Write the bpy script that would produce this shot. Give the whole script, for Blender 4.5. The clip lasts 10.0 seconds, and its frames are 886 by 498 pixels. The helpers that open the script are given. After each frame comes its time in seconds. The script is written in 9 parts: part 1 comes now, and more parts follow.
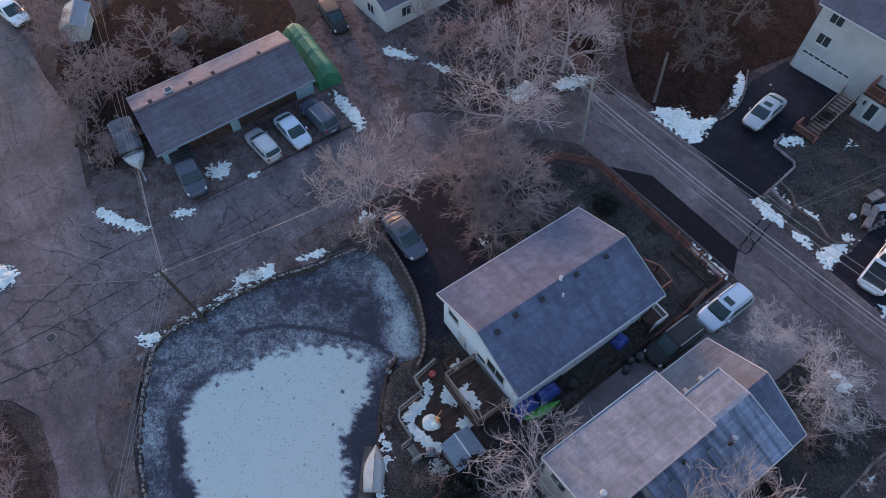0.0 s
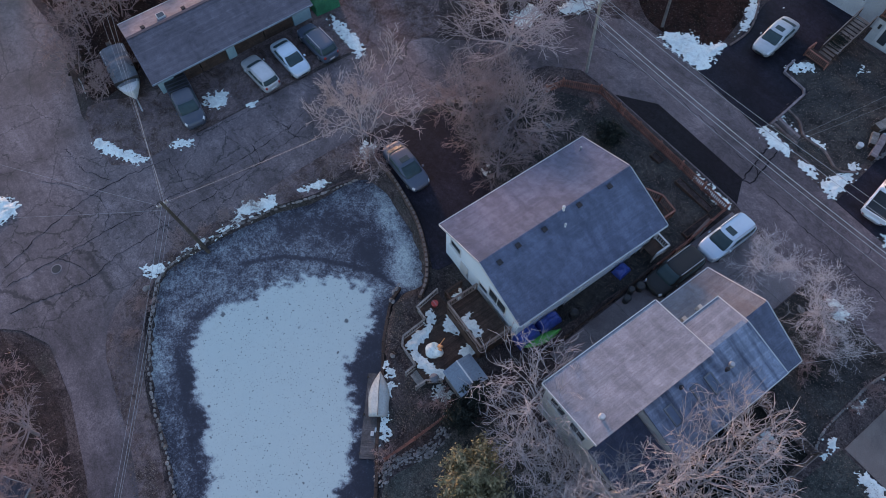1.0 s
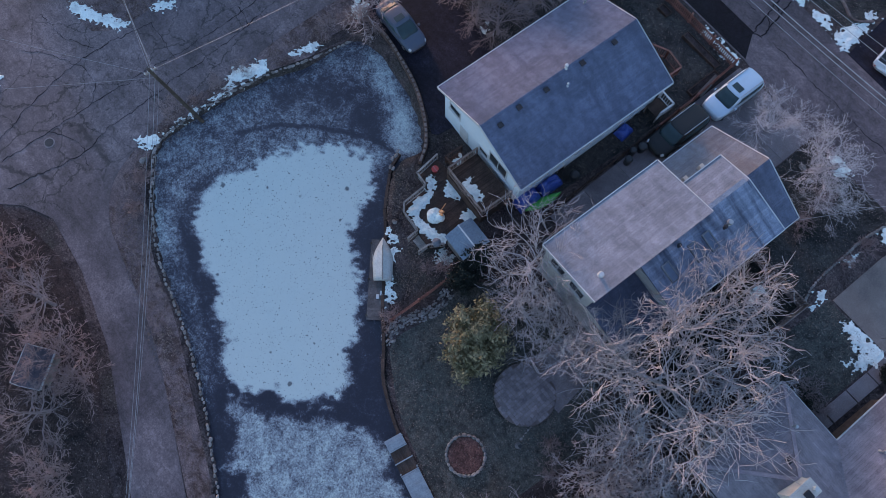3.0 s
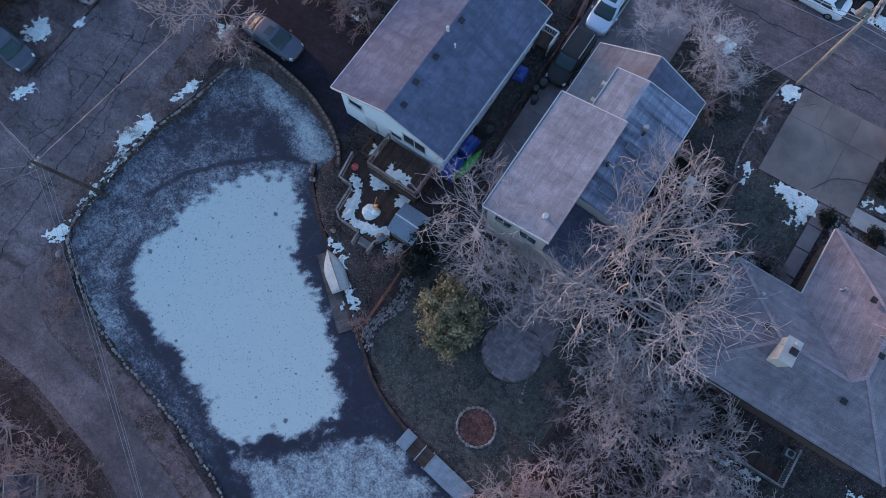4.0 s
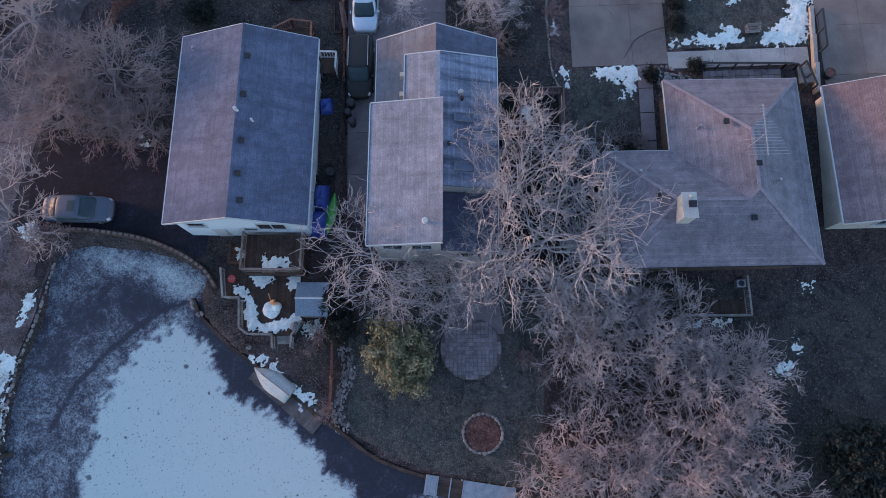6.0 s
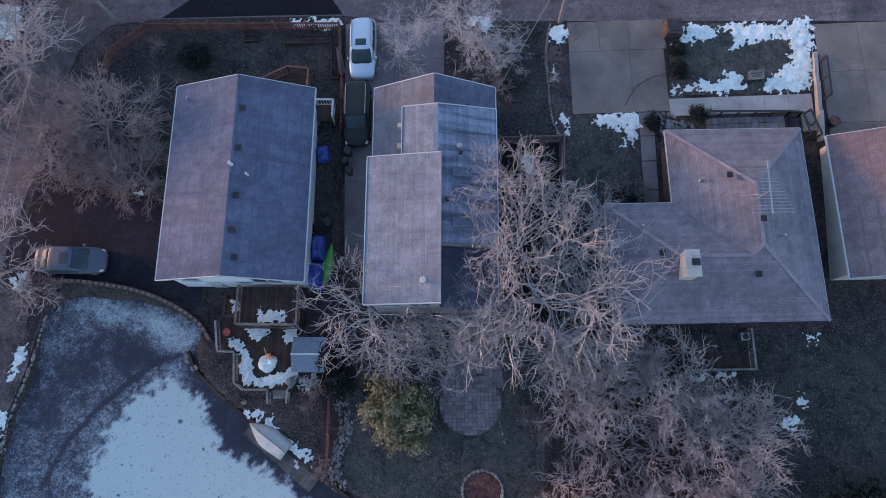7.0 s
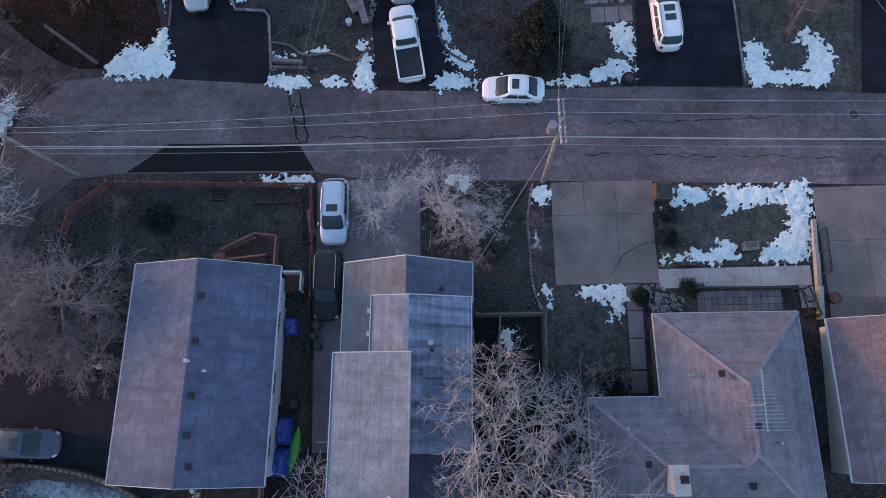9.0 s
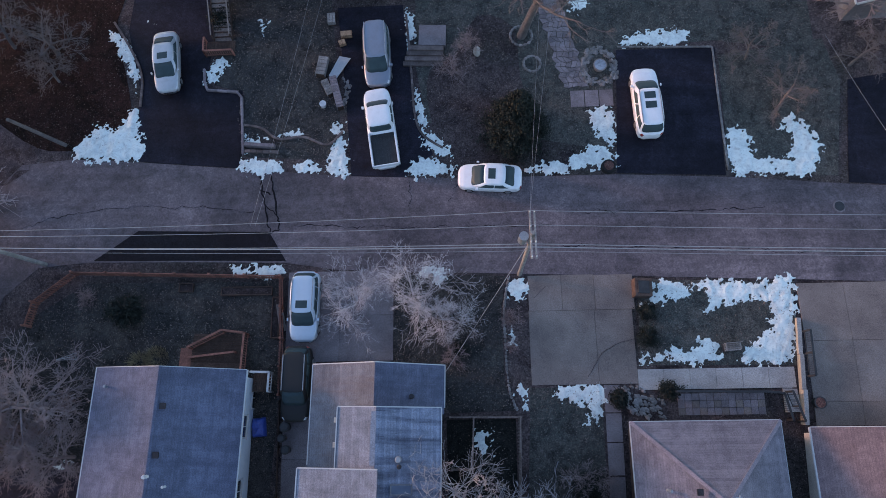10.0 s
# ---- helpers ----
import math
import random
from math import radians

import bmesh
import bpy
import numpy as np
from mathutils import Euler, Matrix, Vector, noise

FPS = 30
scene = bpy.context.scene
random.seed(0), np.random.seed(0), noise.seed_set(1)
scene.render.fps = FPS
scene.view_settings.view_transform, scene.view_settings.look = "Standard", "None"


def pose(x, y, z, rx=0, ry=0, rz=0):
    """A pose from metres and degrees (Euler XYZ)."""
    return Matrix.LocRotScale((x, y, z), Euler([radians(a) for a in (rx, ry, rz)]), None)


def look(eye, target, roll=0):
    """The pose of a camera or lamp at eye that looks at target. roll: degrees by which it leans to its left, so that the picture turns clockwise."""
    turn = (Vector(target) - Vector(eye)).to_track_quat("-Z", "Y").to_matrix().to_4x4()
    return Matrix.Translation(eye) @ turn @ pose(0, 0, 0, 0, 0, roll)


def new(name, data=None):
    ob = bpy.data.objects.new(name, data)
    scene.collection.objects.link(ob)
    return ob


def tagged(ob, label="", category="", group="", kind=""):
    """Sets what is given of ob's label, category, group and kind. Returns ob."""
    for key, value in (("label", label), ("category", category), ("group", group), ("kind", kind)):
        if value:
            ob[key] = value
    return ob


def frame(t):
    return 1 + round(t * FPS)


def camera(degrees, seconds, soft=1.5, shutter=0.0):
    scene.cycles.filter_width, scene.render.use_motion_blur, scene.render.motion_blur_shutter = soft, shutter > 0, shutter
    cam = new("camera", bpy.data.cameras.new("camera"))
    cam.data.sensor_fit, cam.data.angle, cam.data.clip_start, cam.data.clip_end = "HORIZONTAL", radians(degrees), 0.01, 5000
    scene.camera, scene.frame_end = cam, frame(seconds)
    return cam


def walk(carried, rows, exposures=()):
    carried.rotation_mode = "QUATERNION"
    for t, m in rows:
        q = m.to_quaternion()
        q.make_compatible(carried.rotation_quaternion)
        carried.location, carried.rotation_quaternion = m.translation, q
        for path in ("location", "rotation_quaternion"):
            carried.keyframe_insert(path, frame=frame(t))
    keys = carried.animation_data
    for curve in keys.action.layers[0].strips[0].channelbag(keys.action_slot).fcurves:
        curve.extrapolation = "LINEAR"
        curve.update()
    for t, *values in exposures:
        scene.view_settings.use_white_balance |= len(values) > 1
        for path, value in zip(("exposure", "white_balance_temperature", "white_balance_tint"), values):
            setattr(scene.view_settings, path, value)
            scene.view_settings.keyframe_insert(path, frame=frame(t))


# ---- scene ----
cam = camera(68.84, 10.0, soft=0.3)
PATH = [
    (0, 0.082, -2.407, 45.189, 32.296, -0.166, 53.467),
    (0.5, 0.086, -2.434, 45.095, 29.302, -0.061, 53.441),
    (1, 0.097, -2.526, 45.033, 26.335, -0.011, 53.371),
    (1.5, 0.086, -2.602, 44.997, 23.323, 0.043, 53.292),
    (2, 0.155, -2.699, 44.916, 20.450, 0.134, 53.201),
    (2.5, 0.251, -2.802, 44.842, 17.555, 0.220, 53.149),
    (2.7, 0.255, -2.841, 44.826, 16.307, 0.237, 53.099),
    (3.8, -0.248, -2.864, 44.992, 12.942, 0.043, 39.002),
    (4, -0.274, -2.879, 44.896, 12.978, -0.188, 32.731),
    (4.5, -0.292, -2.888, 44.557, 13.225, -0.689, 15.697),
    (4.6, -0.290, -2.860, 44.520, 13.266, -0.686, 12.137),
    (4.8, -0.200, -2.700, 44.440, 13.248, -0.779, 3.276),
    (4.9, -0.140, -2.600, 44.410, 13.165, -0.823, -0.020),
    (5, -0.075, -2.500, 44.380, 13.054, -0.823, -3.795),
    (5.1, -0.020, -2.390, 44.380, 13.900, -0.218, -1.416),
    (5.2, 0.025, -2.267, 44.381, 13.776, -0.113, -1.209),
    (6.3, 0.036, -0.060, 44.800, 12.948, -0.182, -1.030),
    (6.5, 0.054, 0.594, 44.784, 13.035, -0.189, -1.120),
    (7, 0.199, 2.455, 44.741, 13.324, -0.120, -1.132),
    (7.5, 0.536, 4.844, 44.734, 13.559, 0.030, -1.115),
    (8, 0.967, 7.615, 44.713, 13.877, 0.112, -1.085),
    (8.5, 1.665, 10.623, 44.744, 14.168, 0.287, -0.979),
    (9, 2.453, 13.688, 44.825, 14.484, 0.357, -0.918),
    (9.5, 3.421, 16.730, 44.955, 14.813, 0.463, -0.844),
    (10, 4.430, 19.654, 45.104, 15.124, 0.495, -0.787),
]
walk(cam, [(t, pose(x, y, z, rx, ry, rz)) for t, x, y, z, rx, ry, rz in PATH],
     exposures=[(0.0, 2.38, 7600, 27), (2.5, 2.34, 7000, 24), (4.6, 2.32, 6650, 23), (5.3, 2.42, 7000, 25), (7.0, 2.42, 7200, 26), (10.0, 2.30, 7350, 26)])

# ---- light: dusk, a low weak sun in the west under a clear blue sky ----
SUN_AZ, SUN_EL = 284.0, 5.5          # compass degrees (y is north), degrees above the horizon
world = bpy.data.worlds.new("world")
scene.world = world
world.use_nodes = True
wn = world.node_tree
sky = wn.nodes.new("ShaderNodeTexSky")
sky.sky_type = 'NISHITA'
sky.sun_disc = False
sky.sun_elevation = radians(SUN_EL)
sky.sun_rotation = radians(SUN_AZ)
sky.altitude = 200
sky.air_density = 1.0
sky.dust_density = 0.6
sky.ozone_density = 2.5
wn.links.new(sky.outputs[0], wn.nodes["Background"].inputs[0])
wn.nodes["Background"].inputs[1].default_value = 0.15

sun = new("sun", bpy.data.lights.new("sun", 'SUN'))
sun.data.energy = 0.6
sun.data.angle = radians(7.0)
sun.data.color = (1.0, 0.58, 0.42)
_az, _el = radians(SUN_AZ), radians(SUN_EL)
_to = Vector((math.sin(_az) * math.cos(_el), math.cos(_az) * math.cos(_el), math.sin(_el)))
sun.matrix_world = look(_to * 100, (0, 0, 0))

# ---- materials ----
def nodes_of(name):
    m = bpy.data.materials.new(name)
    m.use_nodes = True
    nt = m.node_tree
    return m, nt, nt.nodes["Principled BSDF"]


def put(nt, kind, **values):
    n = nt.nodes.new(kind)
    for k, v in values.items():
        n.inputs[k.replace("_", " ")].default_value = v
    return n


def noise_tex(nt, coords, scale, detail=4.0, rough=0.6, dist=0.0):
    n = put(nt, "ShaderNodeTexNoise", Scale=scale, Detail=detail, Roughness=rough, Distortion=dist)
    nt.links.new(coords, n.inputs["Vector"])
    return n.outputs["Fac"]


def ramp(nt, fac, stops):
    r = nt.nodes.new("ShaderNodeValToRGB")
    e = r.color_ramp.elements
    while len(e) < len(stops):
        e.new(0.5)
    for el, (p, c) in zip(e, stops):
        el.position = p
        el.color = (*c, 1.0) if len(c) == 3 else c
    nt.links.new(fac, r.inputs[0])
    return r.outputs[0]


def mix(nt, fac, a, b, blend='MIX'):
    n = nt.nodes.new("ShaderNodeMix")
    n.data_type, n.blend_type = 'RGBA', blend
    for sock, v in ((n.inputs[0], fac), (n.inputs[6], a), (n.inputs[7], b)):
        if isinstance(v, (int, float)):
            sock.default_value = v
        elif isinstance(v, tuple):
            sock.default_value = (*v, 1.0)
        else:
            nt.links.new(v, sock)
    return n.outputs[2]


def math_node(nt, op, a, b=0.5):
    n = nt.nodes.new("ShaderNodeMath")
    n.operation = op
    for sock, v in ((n.inputs[0], a), (n.inputs[1], b)):
        if isinstance(v, (int, float)):
            sock.default_value = v
        else:
            nt.links.new(v, sock)
    return n.outputs[0]


def bump(nt, bsdf, height, strength=0.3, dist=0.02):
    b = put(nt, "ShaderNodeBump", Strength=strength, Distance=dist)
    nt.links.new(height, b.inputs["Height"])
    nt.links.new(b.outputs[0], bsdf.inputs["Normal"])


def grained(nt, col, fac, amount):
    """Lightens and darkens a colour by a grain; amount is the swing about 1."""
    hs = nt.nodes.new("ShaderNodeHueSaturation")
    nt.links.new(col, hs.inputs["Color"])
    r = nt.nodes.new("ShaderNodeMapRange")
    for k, v in (("From Min", 0.32), ("From Max", 0.68), ("To Min", 1.0 - amount), ("To Max", 1.0 + amount)):
        r.inputs[k].default_value = v
    nt.links.new(fac, r.inputs["Value"])
    nt.links.new(r.outputs[0], hs.inputs["Value"])
    return hs.outputs[0]


def grey(v):
    return (v, v, v)


def surface(name, a, b, scale=1.0, fine=14.0, rough=0.8, metal=0.0, contrast=0.25, bumps=0.3, bdist=0.01, spread=0.0, world_space=True):
    """Two colours mixed by a broad noise, darkened and lightened by a fine grain; spread varies it from object to object."""
    m, nt, bsdf = nodes_of(name)
    tc = nt.nodes.new("ShaderNodeNewGeometry").outputs["Position"] if world_space else nt.nodes.new("ShaderNodeTexCoord").outputs["Object"]
    broad = noise_tex(nt, tc, scale, 5.0, 0.62)
    col = mix(nt, ramp(nt, broad, [(0.35, grey(0.0)), (0.65, grey(1.0))]), a, b)
    f = noise_tex(nt, tc, fine, 4.0, 0.7)
    col = mix(nt, contrast, col, ramp(nt, f, [(0.25, grey(0.0)), (0.75, grey(1.0))]), 'OVERLAY')
    if spread:
        oi = nt.nodes.new("ShaderNodeObjectInfo")
        hs = put(nt, "ShaderNodeHueSaturation")
        nt.links.new(col, hs.inputs["Color"])
        nt.links.new(math_node(nt, 'ADD', math_node(nt, 'MULTIPLY', oi.outputs["Random"], spread), 1.0 - spread / 2), hs.inputs["Value"])
        col = hs.outputs[0]
    nt.links.new(col, bsdf.inputs["Base Color"])
    bsdf.inputs["Roughness"].default_value = rough
    bsdf.inputs["Metallic"].default_value = metal
    if rough >= 0.75:
        bsdf.inputs["Specular IOR Level"].default_value = 0.2
    if bumps:
        bump(nt, bsdf, f, bumps, bdist)
    return m


def asphalt_mat(name, dark, light, cracks=0.7, scale=0.12, fine=0.85):
    m, nt, bsdf = nodes_of(name)
    tc = nt.nodes.new("ShaderNodeNewGeometry").outputs["Position"]
    broad = noise_tex(nt, tc, scale, 6.0, 0.65, 0.6)
    col = mix(nt, ramp(nt, broad, [(0.36, grey(0.0)), (0.62, grey(1.0))]), dark, light)
    st = put(nt, "ShaderNodeMapping", Scale=(0.10, 0.9, 1.0) if scale < 0.2 else (0.5, 0.5, 1.0))
    nt.links.new(tc, st.inputs["Vector"])
    drift = noise_tex(nt, st.outputs[0], 1.0, 5.0, 0.65, 0.3)
    col = mix(nt, 0.3, col, ramp(nt, drift, [(0.34, grey(0.1)), (0.66, grey(0.9))]), 'OVERLAY')
    mid = noise_tex(nt, tc, 1.3, 5.0, 0.7, 1.0)
    col = mix(nt, 0.4, col, ramp(nt, mid, [(0.3, grey(0.12)), (0.7, grey(0.85))]), 'OVERLAY')
    blotch = noise_tex(nt, tc, 3.4, 6.0, 0.78, 0.4)
    col = grained(nt, col, blotch, 0.26)
    grain = noise_tex(nt, tc, 9.0, 6.0, 0.85)
    col = grained(nt, col, grain, fine)
    if cracks:
        warp = nt.nodes.new("ShaderNodeTexNoise")
        warp.inputs["Scale"].default_value = 1.1
        warp.inputs["Detail"].default_value = 7
        warp.inputs["Roughness"].default_value = 0.65
        nt.links.new(tc, warp.inputs["Vector"])
        add = nt.nodes.new("ShaderNodeVectorMath")
        add.operation = 'MULTIPLY_ADD'
        nt.links.new(warp.outputs["Color"], add.inputs[0])
        add.inputs[1].default_value = (1.6, 1.6, 0.0)
        nt.links.new(tc, add.inputs[2])
        v = put(nt, "ShaderNodeTexVoronoi", Scale=0.26)
        v.feature = 'DISTANCE_TO_EDGE'
        nt.links.new(add.outputs[0], v.inputs["Vector"])
        line = ramp(nt, v.outputs["Distance"], [(0.0, grey(1.0)), (0.006, grey(0.9)), (0.013, grey(0.0))])
        v2 = put(nt, "ShaderNodeTexVoronoi", Scale=1.5)
        v2.feature = 'DISTANCE_TO_EDGE'
        nt.links.new(add.outputs[0], v2.inputs["Vector"])
        line2 = ramp(nt, v2.outputs["Distance"], [(0.0, grey(1.0)), (0.03, grey(0.0))])
        keep = ramp(nt, noise_tex(nt, tc, 0.09, 3.0), [(0.32, grey(0.0)), (0.42, grey(1.0))])
        keep2 = ramp(nt, noise_tex(nt, tc, 0.14, 3.0, 0.5, 0.4), [(0.45, grey(0.0)), (0.54, grey(1.0))])
        f = math_node(nt, 'ADD', math_node(nt, 'MULTIPLY', line, keep), math_node(nt, 'MULTIPLY', line2, keep2))
        sep = nt.nodes.new("ShaderNodeSeparateXYZ")
        nt.links.new(tc, sep.inputs[0])
        old = nt.nodes.new("ShaderNodeMapRange")
        for k, w_ in (("From Min", -25.0), ("From Max", -30.0), ("To Min", 0.12), ("To Max", 1.0)):
            old.inputs[k].default_value = w_
        nt.links.new(sep.outputs[0], old.inputs["Value"])
        f = math_node(nt, 'MULTIPLY', f, old.outputs[0])
        col = mix(nt, math_node(nt, 'MULTIPLY', f, cracks), col, (0.012, 0.012, 0.014))
    nt.links.new(col, bsdf.inputs["Base Color"])
    nt.links.new(math_node(nt, 'ADD', math_node(nt, 'MULTIPLY', broad, 0.35), 0.5), bsdf.inputs["Roughness"])
    bsdf.inputs["Specular IOR Level"].default_value = 0.4 if cracks > 0.4 else 0.12
    bump(nt, bsdf, grain, 0.35, 0.01)
    return m


def shingle_mat(name, a, b, streak, row=0.165, width=11.0, contrast=0.36, stain=0.5):
    """Asphalt shingles in courses: u runs along the eave, v up the slope, in metres."""
    m, nt, bsdf = nodes_of(name)
    uv = nt.nodes.new("ShaderNodeTexCoord").outputs["UV"]
    br = put(nt, "ShaderNodeTexBrick", Scale=1.0, Mortar_Size=0.012, Mortar_Smooth=0.9, Bias=0.0, Brick_Width=width, Row_Height=row)
    br.offset = 0.5
    br.inputs["Color1"].default_value = (*a, 1)
    br.inputs["Color2"].default_value = (*b, 1)
    br.inputs["Mortar"].default_value = (a[0] * 0.80, a[1] * 0.80, a[2] * 0.80, 1)
    nt.links.new(uv, br.inputs["Vector"])
    st = put(nt, "ShaderNodeMapping", Scale=(1.4, 0.16, 1.0))
    nt.links.new(uv, st.inputs["Vector"])
    s = noise_tex(nt, st.outputs[0], 1.0, 5.0, 0.65, 0.4)
    col = mix(nt, math_node(nt, 'MULTIPLY', ramp(nt, s, [(0.45, grey(0.0)), (0.68, grey(1.0))]), stain), br.outputs["Color"], streak)
    big = noise_tex(nt, uv, 0.35, 4.0, 0.6)
    col = mix(nt, 0.35, col, ramp(nt, big, [(0.3, grey(0.2)), (0.7, grey(0.8))]), 'OVERLAY')
    grain = noise_tex(nt, uv, 13.0, 5.0, 0.8)
    patch = noise_tex(nt, uv, 1.6, 5.0, 0.7, 0.5)
    col = grained(nt, col, patch, 0.22)
    col = grained(nt, col, grain, contrast)
    nt.links.new(col, bsdf.inputs["Base Color"])
    bsdf.inputs["Roughness"].default_value = 0.8
    bsdf.inputs["Specular IOR Level"].default_value = 0.25
    bump(nt, bsdf, math_node(nt, 'ADD', br.outputs["Fac"], math_node(nt, 'MULTIPLY', grain, 0.5)), -0.2, 0.012)
    return m


def ground_mat(name, layers, fine=9.0):
    """Soil, litter and dead grass: colours blended by noises of several sizes."""
    m, nt, bsdf = nodes_of(name)
    tc = nt.nodes.new("ShaderNodeNewGeometry").outputs["Position"]
    col = layers[0][0]
    for c, scale, lo, hi in layers[1:]:
        col = mix(nt, ramp(nt, noise_tex(nt, tc, scale, 6.0, 0.68, 0.5), [(lo, grey(0.0)), (hi, grey(1.0))]), col, c)
    tuft = noise_tex(nt, tc, 3.6, 6.0, 0.78, 0.5)
    col = grained(nt, col, tuft, 0.45)
    f = noise_tex(nt, tc, fine, 5.0, 0.8)
    col = grained(nt, col, f, 0.8)
    speck = put(nt, "ShaderNodeTexVoronoi", Scale=3.2)
    nt.links.new(tc, speck.inputs["Vector"])
    leaf = ramp(nt, speck.outputs["Distance"], [(0.10, grey(1.0)), (0.16, grey(0.0))])
    col = mix(nt, math_node(nt, 'MULTIPLY', leaf, 0.6), col, (0.22, 0.185, 0.16))
    speck2 = put(nt, "ShaderNodeTexVoronoi", Scale=6.5)
    nt.links.new(tc, speck2.inputs["Vector"])
    crumb = ramp(nt, speck2.outputs["Distance"], [(0.16, grey(1.0)), (0.28, grey(0.0))])
    few = ramp(nt, speck2.outputs["Color"], [(0.45, grey(0.0)), (0.6, grey(1.0))])
    col = mix(nt, math_node(nt, 'MULTIPLY', math_node(nt, 'MULTIPLY', crumb, few), 0.35), col, (0.20, 0.17, 0.155))
    nt.links.new(col, bsdf.inputs["Base Color"])
    bsdf.inputs["Roughness"].default_value = 0.95
    bsdf.inputs["Specular IOR Level"].default_value = 0.1
    bump(nt, bsdf, f, 0.8, 0.05)
    return m


def paint_mat(name, colour, rough=0.35, metal=0.0, coat=0.5, dirt=0.25):
    m, nt, bsdf = nodes_of(name)
    tc = nt.nodes.new("ShaderNodeTexCoord").outputs["Object"]
    d = noise_tex(nt, tc, 2.0, 6.0, 0.7)
    col = mix(nt, math_node(nt, 'MULTIPLY', ramp(nt, d, [(0.45, grey(0.0)), (0.75, grey(1.0))]), dirt), colour, (0.12, 0.11, 0.10))
    nt.links.new(col, bsdf.inputs["Base Color"])
    nt.links.new(math_node(nt, 'ADD', math_node(nt, 'MULTIPLY', d, 0.25), rough - 0.1), bsdf.inputs["Roughness"])
    bsdf.inputs["Metallic"].default_value = metal
    bsdf.inputs["Coat Weight"].default_value = coat
    bsdf.inputs["Coat Roughness"].default_value = 0.32
    return m


def snow_mat(name, colour, dirt, amount=0.25, specks=0.0):
    m, nt, bsdf = nodes_of(name)
    tc = nt.nodes.new("ShaderNodeNewGeometry").outputs["Position"]
    d = noise_tex(nt, tc, 1.6, 6.0, 0.7, 0.5)
    col = mix(nt, math_node(nt, 'MULTIPLY', ramp(nt, d, [(0.45, grey(0.0)), (0.72, grey(1.0))]), amount), colour, dirt)
    pit = noise_tex(nt, tc, 5.5, 6.0, 0.8, 0.4)
    col = mix(nt, math_node(nt, 'MULTIPLY', ramp(nt, pit, [(0.52, grey(0.0)), (0.66, grey(1.0))]), amount * 0.75), col, tuple(c * 0.55 for c in dirt))
    if specks:
        w = nt.nodes.new("ShaderNodeTexNoise")
        w.inputs["Scale"].default_value = 2.5
        nt.links.new(tc, w.inputs["Vector"])
        add = nt.nodes.new("ShaderNodeVectorMath")
        add.operation = 'MULTIPLY_ADD'
        add.inputs[1].default_value = (0.35, 0.35, 0.0)
        nt.links.new(w.outputs["Color"], add.inputs[0])
        nt.links.new(tc, add.inputs[2])
        for scale, size in ((0.55, 0.075), (1.4, 0.11), (3.4, 0.14)):
            v = put(nt, "ShaderNodeTexVoronoi", Scale=scale)
            nt.links.new(add.outputs[0], v.inputs["Vector"])
            pick = ramp(nt, v.outputs["Color"], [(0.45, grey(0.0)), (0.5, grey(1.0))])
            dot = ramp(nt, v.outputs["Distance"], [(size * 0.6, grey(1.0)), (size, grey(0.0))])
            col = mix(nt, math_node(nt, 'MULTIPLY', math_node(nt, 'MULTIPLY', dot, pick), specks), col, (0.05, 0.06, 0.08))
    nt.links.new(col, bsdf.inputs["Base Color"])
    bsdf.inputs["Roughness"].default_value = 0.75
    bump(nt, bsdf, noise_tex(nt, tc, 9.0, 4.0, 0.7), 0.5, 0.04)
    return m


